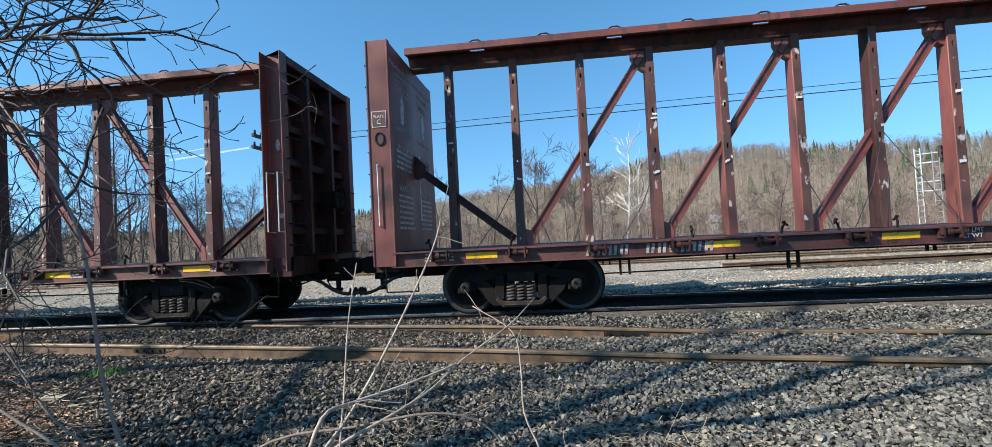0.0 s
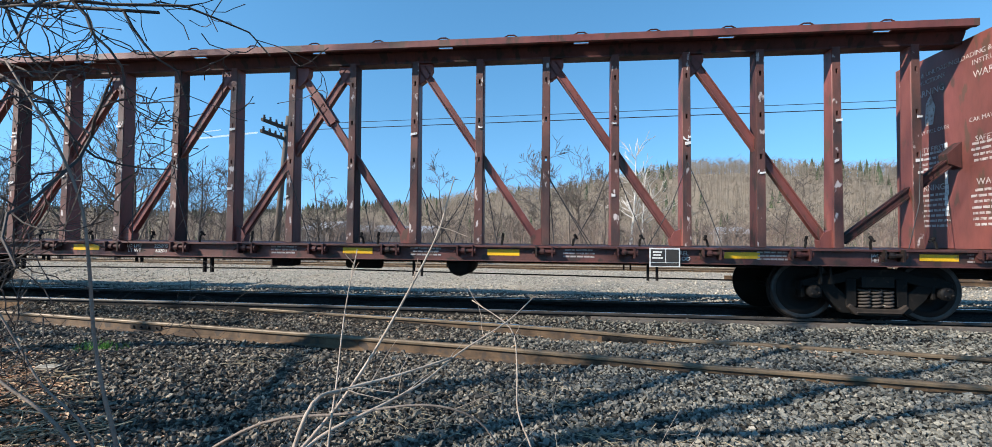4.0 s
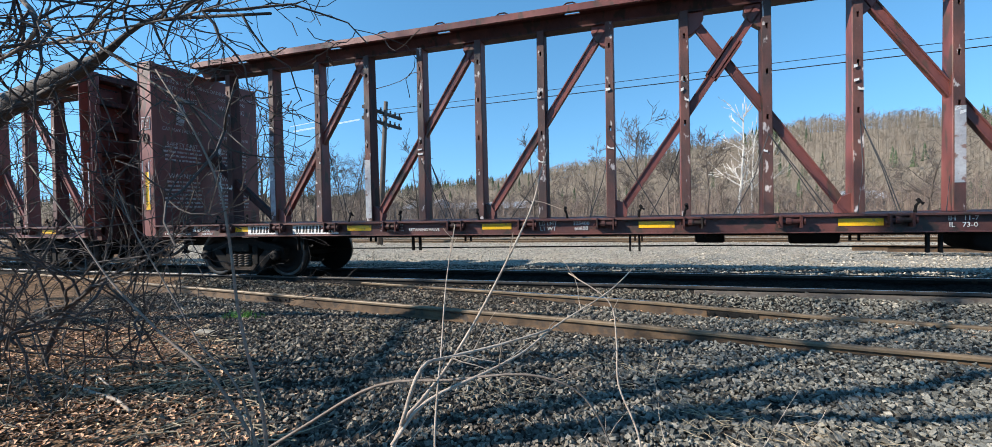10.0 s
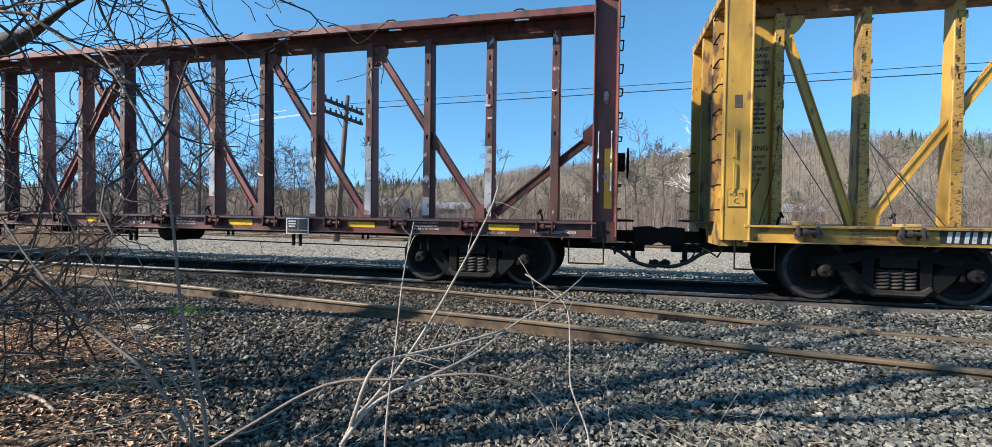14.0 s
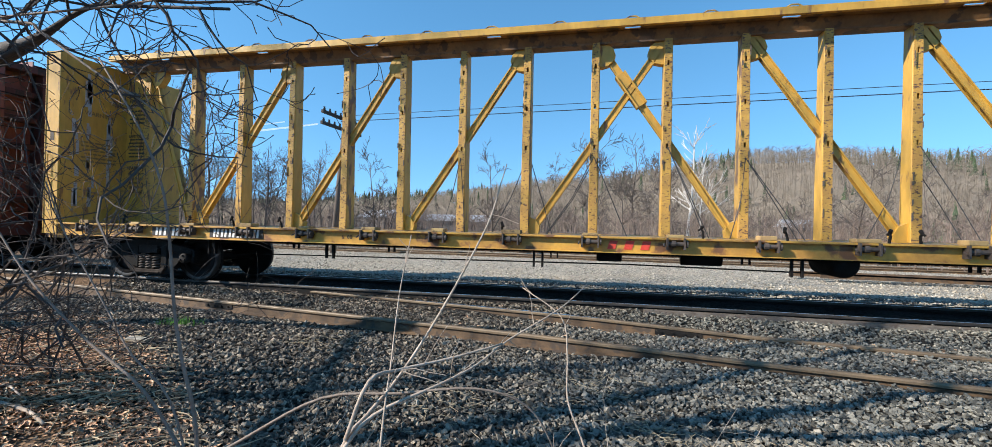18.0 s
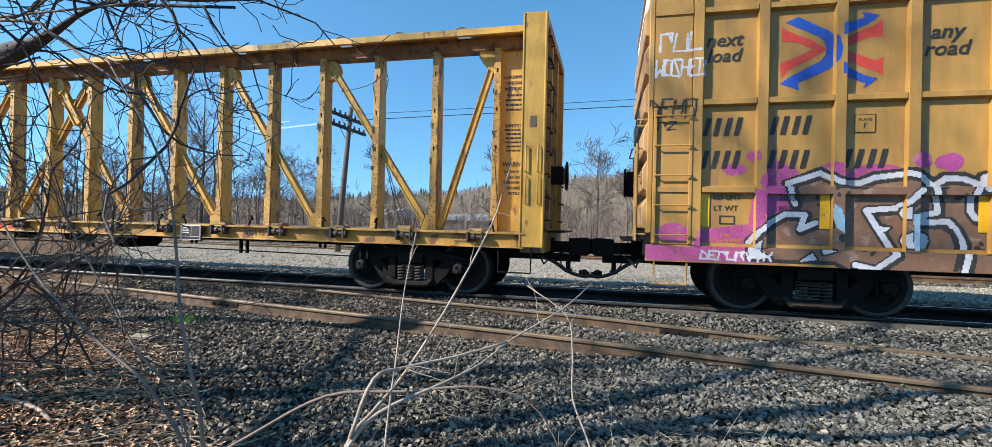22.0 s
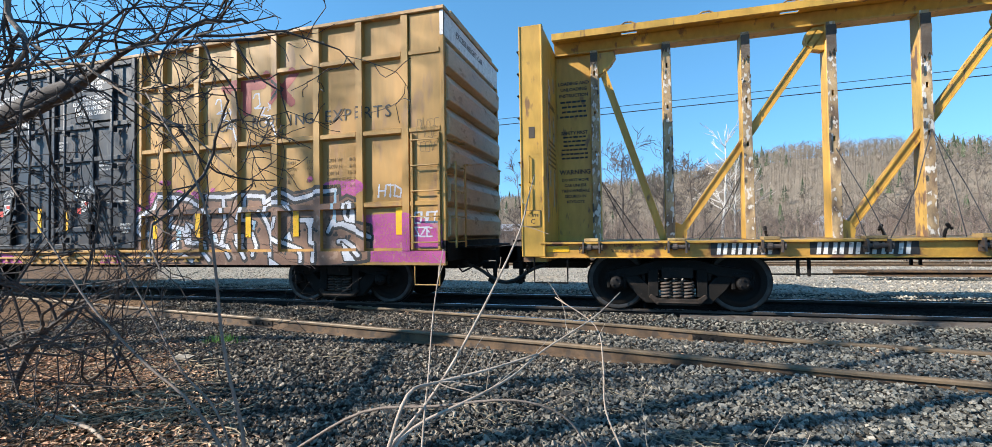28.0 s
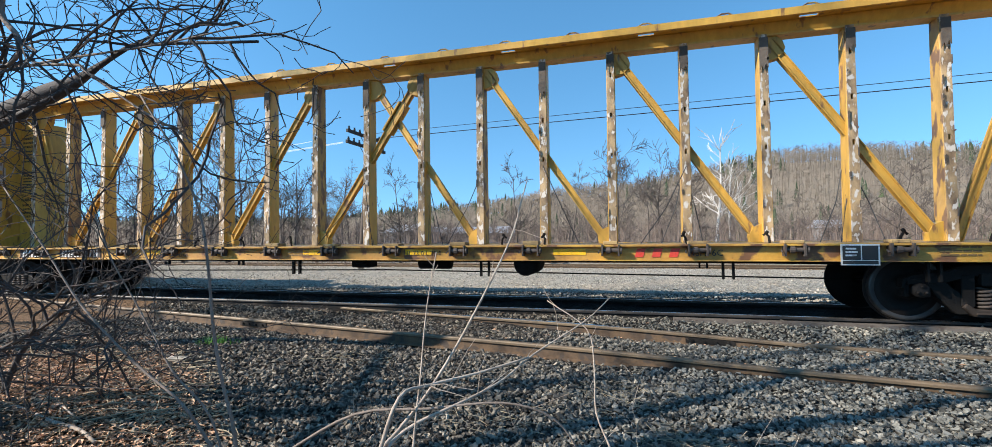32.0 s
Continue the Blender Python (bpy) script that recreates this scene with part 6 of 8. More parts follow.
        for w, z in words:
            lettering(w, 0.105, M["white"], dr, front(xw, yw, z), bold=0.002)
        lettering("DO NOT LUBE DOORS", 0.055, M["white"], dr, front(rods[0] - 0.10 if i == 0 else rods[1] + 0.1, yw + 0.004, 2.02))
        for k, w in enumerate(("UNLATCH", "TO CLOSE", "DOOR")):
            lettering(w, 0.06, M["white"], dr, front(rods[0] - 0.22 if i == 0 else rods[1] + 0.30, yw + 0.004, 1.55 - k * 0.075))
        lettering("ASD", 0.062, M["white"], gear, front(gx - 0.0, yg - 0.003, 2.13))
        lettering("SEAL", 0.06, M["white"], dr, front(gx - 0.05, -BOX_SIDE - 0.055, 1.70))
        lettering("R", 0.08, M["white"], dr, front(gx - 0.05, -BOX_SIDE - 0.055, 1.52))
    # big emblem, slogans, number bars
    yl = PANEL_Y - 0.006
    mural(car, rnd)
    for w, x, z in (("next", -8.12, 3.86), ("load", -8.12, 3.64), ("any", -5.50, 3.80), ("road", -5.50, 3.58)):
        lettering(w, 0.26, M["ink"], car, front(x, yl, z), shear=0.25, bold=0.004)
    for k, ch in enumerate("RAILCAR POOLING EXPERTS"):
        if ch == " ":
            continue
        x = 3.70 + k * 0.198
        painted_letter(ch, 0.30, M["ink"], car, x, 3.36, yl)
    for row, z, cells in ((0, 2.65, ((-8.34, 2), (-7.49, 2))), (1, 2.19, ((-8.36, 2), (-7.51, 2), (-6.60, 2)))):
        for x0, n in cells:
            for k in range(n):
                for u in (0.0, 0.13):
                    part("number_bar", slant_bar(x0 + k * 0.27 + u, 0.062, z, 0.25, 0.22, yl - 0.003, yl), M["ink"], car)
    fr = Geo().box(-6.50, -6.26, yl - 0.003, yl, 2.53, 2.77)
    part("clearance_sign", fr, M["ink"], car)
    part("sign_field", Geo().box(-6.49, -6.27, yl - 0.006, yl - 0.003, 2.54, 2.76), M["tan"], car)
    lettering("PLATE", 0.055, M["ink"], car, front(-6.38, yl - 0.008, 2.70))
    lettering("F", 0.10, M["ink"], car, front(-6.38, yl - 0.008, 2.62))
    for w, x, z in (("LD LMT", -8.03, 1.66), ("LT WT", -8.05, 1.51), ("205300", -7.22, 1.66), ("80700", -7.25, 1.51)):
        lettering(w, 0.105, M["ink"], car, front(x, yl, z))
    part("load_sign", Geo().box(-8.13, -7.93, yl - 0.002, yl, 1.395, 1.41).box(-8.13, -7.93, yl - 0.002, yl, 1.29, 1.305).box(-8.13, -8.115, yl - 0.002, yl, 1.31, 1.39).box(-7.945, -7.93, yl - 0.002, yl, 1.31, 1.39), M["ink"], car)
    for w, z in (("EXCESS HEIGHT", 1.06), ("CAR", 1.13)):
        lettering(w, 0.062, M["orange"], car, front(-8.05, yl, z))
    for x, rows in ((6.28, (("EXH", "17-0"), ("EXW", "10-8"), ("EW", "9-7"), ("IL", "60-9"))), (7.12, (("EXH W", "8-2"), ("EXW H", "6-0"), ("EW H", "16-9"), ("EMPTY C.G.", "5-2"), ("DOOR H", "3-8")))):
        for k, (a, b) in enumerate(rows):
            lettering(a, 0.095, M["ink_faded"], car, front(x - 0.28, yl, 2.58 - 0.115 * k), align="LEFT")
            lettering(b, 0.095, M["ink_faded"], car, front(x + 0.30, yl, 2.58 - 0.115 * k), align="RIGHT")
    for x in (-8.32, -6.83, -5.07, -3.28, -2.82, 2.85, 4.02, 5.13, 6.19, 8.25):
        on = min((abs(x - q), q) for q in edges)[0] < 0.07
        part("reflective_stripe", Geo().box(x - 0.06, x + 0.06, (-BOX_SIDE if on else PANEL_Y) - 0.016, (-BOX_SIDE if on else PANEL_Y) - 0.012, 1.25, 1.72), M["reflect"], car, "yellow reflective tape")
    return car

# ---- the ground: one sheet from underfoot to the far ridge ----
RIDGE = ((-180, 0.0), (-75, 0.6), (-46, 0.8), (-36, 1.0), (-24, 2.0), (-10, 3.9), (0, 4.6), (9, 6.0), (16, 6.6), (25, 6.3), (33, 5.4), (41, 4.8), (70, 4.0), (110, 2.0), (180, 0.0))


def ridge(az):
    return float(np.interp(az, [a for a, _ in RIDGE], [b for _, b in RIDGE]))


def smooth(t):
    t = min(1.0, max(0.0, t))
    return t * t * (3 - 2 * t)


def rail_a(x):
    return 5.56 - 0.154 * x


def ground_z(x, y):
    r, az = math.hypot(x, y), math.degrees(math.atan2(x, y))
    z = -0.20
    if r < 40:
        z += 0.035 * noise.noise((x * 0.9, y * 0.9, 0)) + 0.015 * noise.noise((x * 3.1, y * 3.1, 4))
        z += 0.11 * smooth((y - 6.9) / 0.8) * smooth((11.5 - y) / 1.5)
        z += 0.10 * smooth((2.2 - y) / 1.6) + 0.10 * smooth((-x - 2.5) / 2.5) * smooth((4.6 - y) / 2.0)
        z -= 0.06 * smooth((y - 11.0) / 2.0)
        a = rail_a(x)
        z -= 0.045 * smooth((0.62 - abs(y - a + 0.12)) / 0.42) * (1.35 * smooth((2.2 - x) / 3.0) - 0.35)
        z -= 0.045 * smooth((0.55 - abs(y - a - 1.40)) / 0.38) * smooth((2.4 - x) / 1.6)
    if r > 90 and y > 0:
        k = smooth((r - 90) / 190)
        z += k * 300 * math.tan(radians(ridge(az))) * (1 - 0.25 * smooth((r - 320) / 500)) + k * 3.0 * noise.noise((x * 0.02, y * 0.02, 1))
    return z


def ground():
    def axis(near0, near1, step, far):
        a = list(np.arange(near0, near1 + 1e-6, step))
        s, v = step, near1
        while v < far:
            s *= 1.16
            v += s
            a.append(v)
        s, v = step, near0
        while v > -far:
            s *= 1.16
            v -= s
            a.insert(0, v)
        return a
    xs, ys = axis(-12, 10, 0.22, 1500), axis(-1.5, 15, 0.22, 1500)
    g = Geo()
    for y in ys:
        for x in xs:
            g.v.append((x, y, ground_z(x, y)))
    n = len(xs)
    for j in range(len(ys) - 1):
        for i in range(n - 1):
            a = j * n + i
            g.f.append((a, a + 1, a + 1 + n, a + n))
    return g


def ground_material():
    """Ballast near the tracks, pale gravel beyond the main line, leaf-strewn soil by the bank, brown woodland floor far off."""
    m = bpy.data.materials.new("yard_ground")
    m.use_nodes = True
    nd, ln = m.node_tree.nodes, m.node_tree.links
    b = nd["Principled BSDF"]
    co = nd.new("ShaderNodeTexCoord")
    sep = nd.new("ShaderNodeSeparateXYZ")
    ln.new(co.outputs["Object"], sep.inputs[0])

    def tex(kind, s, detail=4.0):
        n = nd.new(kind)
        n.inputs["Scale"].default_value = s
        if kind == "ShaderNodeTexNoise":
            n.inputs["Detail"].default_value = detail
        ln.new(co.outputs["Object"], n.inputs["Vector"])
        return n

    def ramp(src, a, z):
        r = nd.new("ShaderNodeMapRange")
        r.inputs[1].default_value, r.inputs[2].default_value = a, z
        ln.new(src, r.inputs[0])
        return r.outputs[0]

    def mix(f, a, z, kind="MIX"):
        x = nd.new("ShaderNodeMix")
        x.data_type, x.blend_type = "RGBA", kind
        for s, v in ((x.inputs[0], f), (x.inputs[6], a), (x.inputs[7], z)):
            if hasattr(v, "is_output"):
                ln.new(v, s)
            else:
                s.default_value = v if isinstance(v, float) else (*v, 1)
        return x.outputs[2]

    vor = tex("ShaderNodeTexVoronoi", 26.0)
    cell = nd.new("ShaderNodeSeparateColor")
    ln.new(vor.outputs["Color"], cell.inputs[0])
    # near-black base puts the shade of gaps between stones into the colour
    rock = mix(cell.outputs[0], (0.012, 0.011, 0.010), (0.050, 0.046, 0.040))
    rock = mix(ramp(tex("ShaderNodeTexNoise", 0.8).outputs[0], 0.45, 0.7), rock, (0.085, 0.070, 0.055))
    pale = mix(cell.outputs[1], (0.12, 0.108, 0.088), (0.50, 0.45, 0.37))
    pale = mix(ramp(tex("ShaderNodeTexNoise", 0.5).outputs[0], 0.5, 0.75), pale, (0.34, 0.285, 0.22))
    soil = mix(ramp(tex("ShaderNodeTexNoise", 9.0).outputs[0], 0.35, 0.65), (0.085, 0.058, 0.038), (0.21, 0.135, 0.085))
    wild = mix(ramp(tex("ShaderNodeTexNoise", 0.06).outputs[0], 0.35, 0.65), (0.25, 0.205, 0.155), (0.18, 0.146, 0.112))
    edge = nd.new("ShaderNodeMath")
    edge.operation = "ADD"
    wob = ramp(tex("ShaderNodeTexNoise", 1.2).outputs[0], -1.0, 2.0)
    ln.new(sep.outputs[1], edge.inputs[0])
    ln.new(wob, edge.inputs[1])
    col = mix(ramp(edge.outputs[0], 12.9, 13.5), rock, pale)
    col = mix(ramp(edge.outputs[0], 25.0, 34.0), col, wild)
    # track bed darkened for grease and for the shade beneath the train
    grease_shade = nd.new("ShaderNodeMath")
    grease_shade.operation = "SUBTRACT"
    grease_shade.inputs[1].default_value = 9.8
    ln.new(edge.outputs[0], grease_shade.inputs[0])
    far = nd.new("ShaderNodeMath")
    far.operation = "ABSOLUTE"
    ln.new(grease_shade.outputs[0], far.inputs[0])
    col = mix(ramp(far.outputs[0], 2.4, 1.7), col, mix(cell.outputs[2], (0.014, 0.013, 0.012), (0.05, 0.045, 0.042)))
    bank = nd.new("ShaderNodeMath")
    bank.operation = "MULTIPLY_ADD"
    bank.inputs[1].default_value = 0.77
    ln.new(sep.outputs[0], bank.inputs[0])
    ln.new(edge.outputs[0], bank.inputs[2])
    col = mix(ramp(bank.outputs[0], 1.25, 0.6), col, soil)
    ln.new(col, b.inputs["Base Color"])
    b.inputs["Roughness"].default_value = 0.95
    b.inputs["Specular IOR Level"].default_value = 0.05
    bp = nd.new("ShaderNodeBump")
    bp.inputs["Strength"].default_value, bp.inputs["Distance"].default_value = 0.9, 0.03
    ln.new(vor.outputs["Distance"], bp.inputs["Height"])
    ln.new(bp.outputs[0], b.inputs["Normal"])
    return m


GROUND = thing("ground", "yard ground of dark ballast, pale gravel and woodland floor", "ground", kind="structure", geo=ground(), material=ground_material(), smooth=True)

# ---- rails ----
PROFILE = ((-0.070, -0.160), (0.070, -0.160), (0.070, -0.148), (0.014, -0.132), (0.010, -0.050), (0.034, -0.036), (0.036, -0.010), (0.026, 0.0), (-0.026, 0.0), (-0.036, -0.010), (-0.034, -0.036), (-0.010, -0.050), (-0.014, -0.132), (-0.070, -0.148))


def rail_geo(pts):
    """A rail along points of its head's top; profile with foot, web and head."""
    g = Geo()
    n = len(PROFILE)
    for i, p in enumerate(pts):
        a, b = Vector(pts[max(0, i - 1)]), Vector(pts[min(len(pts) - 1, i + 1)])
        d = (b - a).normalized()
        side = Vector((-d.y, d.x, 0)).normalized()
        g.v += [tuple(Vector(p) + side * u + Vector((0, 0, v))) for u, v in PROFILE]
    for i in range(len(pts) - 1):
        for k in range(n):
            a, b = i * n + k, i * n + (k + 1) % n
            g.f.append((a, b, b + n, a + n))
    g.f.append(tuple(range(n))[::-1])
    g.f.append(tuple(range((len(pts) - 1) * n, len(pts) * n)))
    return g


HEAD = ((-0.0375, -0.034), (-0.0380, -0.011), (-0.027, 0.003), (0.027, 0.003), (0.0380, -0.011), (0.0375, -0.034))


def head_strip(pts):
    """The worn skin of a rail's head."""
    g = Geo()
    for i, p in enumerate(pts):
        a, b = Vector(pts[max(0, i - 1)]), Vector(pts[min(len(pts) - 1, i + 1)])
        d = (b - a).normalized()
        side = Vector((-d.y, d.x, 0)).normalized()
        g.v += [tuple(Vector(p) + side * u + Vector((0, 0, v))) for u, v in HEAD]
    n = len(HEAD)
    for i in range(len(pts) - 1):
        for k in range(n - 1):
            a = i * n + k
            g.f.append((a, a + 1, a + n + 1, a + n))
    return g


def band_strip(pts):
    """The narrow band on a rail's top that the wheels keep bright."""
    g = Geo()
    for x, y, z in pts:
        g.v += [(x, y - 0.024, z + 0.0035), (x, y - 0.020, z + 0.0055), (x, y + 0.020, z + 0.0055), (x, y + 0.024, z + 0.0035)]
    for i in range(len(pts) - 1):
        for k in range(3):
            a = i * 4 + k
            g.f.append((a, a + 1, a + 5, a + 4))
    return g


def track(name, label, lines, head, z_tie, tie_rows, group="", web="railrust"):
    t = thing(name, label, "railway track", group=group)
    for k, pts in enumerate(lines):
        part("rail", rail_geo(pts), M[web], t, "rust-brown steel rail" if web == "railrust" else "dark steel rail")
        part("rail_head", head_strip(pts), M["raildark" if web == "railrust" else "rail_head_dark"], t, "worn rail head")
        if head[k] == "railhead":
            shiny = [p for p in pts if web != "railrust" or p[0] < 0.5]
            part("running_band", band_strip(shiny), M["railhead"], t, "bright running surface")
    if tie_rows:
        me = Geo().box(-0.11, 0.11, -1.30, 1.30, -0.18, 0.0).mesh("tie", M["tie"])
        for x, y, turn in tie_rows:
            part("tie", me, None, t, m=pose(x, y, z_tie, 0, 0, turn))
    return t


def straight(y, z, x0, x1, step=2.0):
    return [(x, y, z) for x in np.arange(x0, x1 + 0.01, step)]


main = track("main_track", "main line track with worn rails on dark ballast", [straight(TRACK_Y - 0.755, 0, -160, 160, 8), straight(TRACK_Y + 0.755, 0, -160, 160, 8)],
             ("railhead", "railhead"), -0.165, [(-16 + k * 0.55, TRACK_Y, 0) for k in range(52)], web="truck")


def siding_z(x):
    return -0.085 - 0.035 * smooth((x + 1.0) / 3.0)


xa = [x for x in np.arange(-34, 22.1, 1.0)]
line_a = [(x, rail_a(x), siding_z(x)) for x in xa]
line_b = [(x, rail_a(x) + 1.517 - 0.05 * smooth((x + 2) / 4) + 0.12 * smooth((-x - 1) / 6), siding_z(x) - 0.02 * smooth((x - 0.8) / 0.6)) for x in xa if x >= -9]
siding = track("siding_track", "rusty siding rails joining the main line", [line_a, line_b], ("raildark", "railhead"), -0.27,
               [(-8 + k * 0.62, rail_a(-8 + k * 0.62) + 0.73, -8.6) for k in range(28)])


def joint_bar(x, pts, parent):
    p = min(pts, key=lambda q: abs(q[0] - x))
    ang = math.degrees(math.atan2(-0.151, 1))
    g = Geo().box(-0.30, 0.30, -0.028, -0.012, -0.115, -0.045)
    for k in range(4):
        g.join(Geo().lathe([(-0.05, 0.0), (-0.05, 0.018), (-0.028, 0.018)], 6), pose(-0.22 + k * 0.147, 0, -0.08))
    part("joint_bar", g, M["truck"], parent, "bolted rail joint bar", pose(p[0], p[1], p[2], 0, 0, ang))


joint_bar(-3.5, line_b, siding)
joint_bar(-6.2, line_a, siding)
joint_bar(1.2, line_b, siding)
thing("crossing_timber", "long weathered grey timber beside the rail", "timber", pose(0.62, TRACK_Y - 0.98, -0.045, 0, 0, 0.2),
      geo=Geo().box(0, 4.9, -0.08, 0.08, -0.12, 0.005), material=M["plank"])
thing("crossing_timber", "long weathered grey timber beside the rail", "timber", pose(5.55, TRACK_Y - 0.97, -0.045, 0, 0, -0.1),
      geo=Geo().box(0, 5.2, -0.08, 0.08, -0.12, 0.005), material=M["plank"])
far_track = track("yard_track", "rusty yard track behind the train", [straight(22.4, -0.15, -160, 160, 8), straight(23.9, -0.15, -160, 160, 8)], ("raildark", "raildark"), -0.22, None, "yard tracks")
far_track = track("yard_track", "rusty yard track behind the train", [straight(27.0, -0.15, -160, 160, 8), straight(28.5, -0.15, -160, 160, 8)], ("raildark", "raildark"), -0.22, None, "yard tracks")
for k, (x, y, l) in enumerate(((6.5, 16.5, 9), (7.0, 16.75, 10), (5.8, 17.0, 8))):
    thing("spare_rail", "loose rusty rail lying on the gravel", "rail", pose(x, y, 0.0, 0, 0, 1.5 * k - 1), "loose rails", geo=rail_geo([(0, 0, 0), (l, 0, 0)]), material=M["railrust"])

# ---- loose ballast ----
STONE_AREA = (-9.5, 8.5, 1.3, 8.05)


def stone_shape(rnd):
    """A broken stone: a skewed block of eight corners."""
    f = [(0, 2, 3), (0, 3, 1), (4, 5, 7), (4, 7, 6), (0, 1, 5), (0, 5, 4), (2, 6, 7), (2, 7, 3), (0, 4, 6), (0, 6, 2), (1, 3, 7), (1, 7, 5)]
    f = [(a, c, b) for a, b, c in f]
    sc = (rnd.uniform(0.85, 1.3), rnd.uniform(0.6, 0.95), rnd.uniform(0.36, 0.60))
    v = []
    for k in range(8):
        q = ((k >> 2 & 1) * 2 - 1, (k >> 1 & 1) * 2 - 1, (k & 1) * 2 - 1)
        v.append(tuple(a * c * rnd.uniform(0.42, 1.0) for a, c in zip(q, sc)))
    return v, f


def clear_of_rails(x, y):
    for c in (rail_a(x), rail_a(x) + 1.517):
        if abs(y - c) < 0.10:
            return False
    return abs(y - (TRACK_Y - 0.755)) > 0.09


def scatter(name, label, category, material, base, faces, pos, rad, kind, eul):
    """Many loose stones as one mesh."""
    n = len(pos)
    e = np.array(eul)
    cx, cy, cz = np.cos(e).T
    sx, sy, sz = np.sin(e).T
    R = np.empty((n, 3, 3))
    R[:, 0] = np.stack([cy * cz, sx * sy * cz - cx * sz, cx * sy * cz + sx * sz], 1)
    R[:, 1] = np.stack([cy * sz, sx * sy * sz + cx * cz, cx * sy * sz - sx * cz], 1)
    R[:, 2] = np.stack([-sy, sx * cy, cx * cy], 1)
    v = np.einsum("nij,nkj->nki", R, base[kind]) * np.array(rad)[:, None, None] + np.array(pos)[:, None, :]
    f = (faces[None] + 8 * np.arange(n)[:, None, None]).reshape(-1, 3)
    me = bpy.data.meshes.new(name)
    me.vertices.add(n * 8)
    me.vertices.foreach_set("co", v.reshape(-1))
    me.loops.add(len(f) * 3)
    me.loops.foreach_set("vertex_index", f.reshape(-1))
    me.polygons.add(len(f))
    me.polygons.foreach_set("loop_start", np.arange(0, len(f) * 3, 3))
    me.materials.append(material)
    me.polygons.foreach_set("use_smooth", [False] * len(f))
    me.update(calc_edges=True)
    me.validate()
    tagged(new(name, me), label, category, kind="stuff")


def stones():
    rnd = random.Random(11)
    shapes = [stone_shape(rnd) for _ in range(14)]
    near_mesh = []
    for v, f in shapes:
        g = Geo()
        g.add(v, f)
        near_mesh.append(g.mesh("stone", M["stone_one"]))
    base = np.array([s[0] for s in shapes])
    faces = np.array(shapes[0][1])
    pos, rad, kind, eul = [], [], [], []
    x0, x1, y0, y1 = STONE_AREA
    picked = 0
    tries = 112000
    for _ in range(tries):
        y = y0 + (y1 - y0) * rnd.random() ** 1.1
        x = rnd.uniform(max(x0, -2.2 - 1.45 * y), min(x1, 0.6 + 0.95 * y))
        if not clear_of_rails(x, y):
            continue
        leafy = 0.93 * smooth((0.5 - x - 1.3 * y) / 0.9) * smooth((4.7 - y) / 0.8)
        if rnd.random() < leafy:
            continue
        r = rnd.uniform(0.012, 0.0245) * (1.3 if rnd.random() < 0.10 else 1.0)
        z = ground_z(x, y) + r * rnd.uniform(-0.2, 1.25)
        if rnd.random() < 0.0009 + 0.022 * smooth((2.9 - y) / 0.3) * smooth((x + 1.2) / 0.5) and picked < 300:
            picked += 1
            part("stone", near_mesh[rnd.randrange(14)], None, GROUND, m=pose(x, y, z + r * 0.25, rnd.uniform(-25, 25), rnd.uniform(-25, 25), rnd.uniform(0, 360)) @ Matrix.Diagonal((r * 1.25, r * 1.25, r * 1.25, 1)))
            continue
        pos.append((x, y, z))
        rad.append(r)
        kind.append(rnd.randrange(14))
        eul.append((rnd.uniform(-0.85, 0.85), rnd.uniform(-0.85, 0.85), rnd.uniform(0, 6.28)))
    scatter("loose_ballast", "loose dark grey crushed ballast stones", "ballast", M["stone"], base, faces, pos, rad, kind, eul)
    pos, rad, kind, eul = [], [], [], []
    for _ in range(16000):
        y = 11.2 + 12.0 * rnd.random() ** 1.7
        x = rnd.uniform(-1.3 * y, 1.0 * y)
        r = rnd.uniform(0.016, 0.036)
        pos.append((x, y, ground_z(x, y) + r * rnd.uniform(0.0, 0.4)))
        rad.append(r)
        kind.append(rnd.randrange(14))
        eul.append((rnd.uniform(-0.9, 0.9), rnd.uniform(-0.9, 0.9), rnd.uniform(0, 6.28)))
    scatter("loose_gravel", "pale loose gravel behind the main track", "gravel", M["gravel"], base, faces, pos, rad, kind, eul)


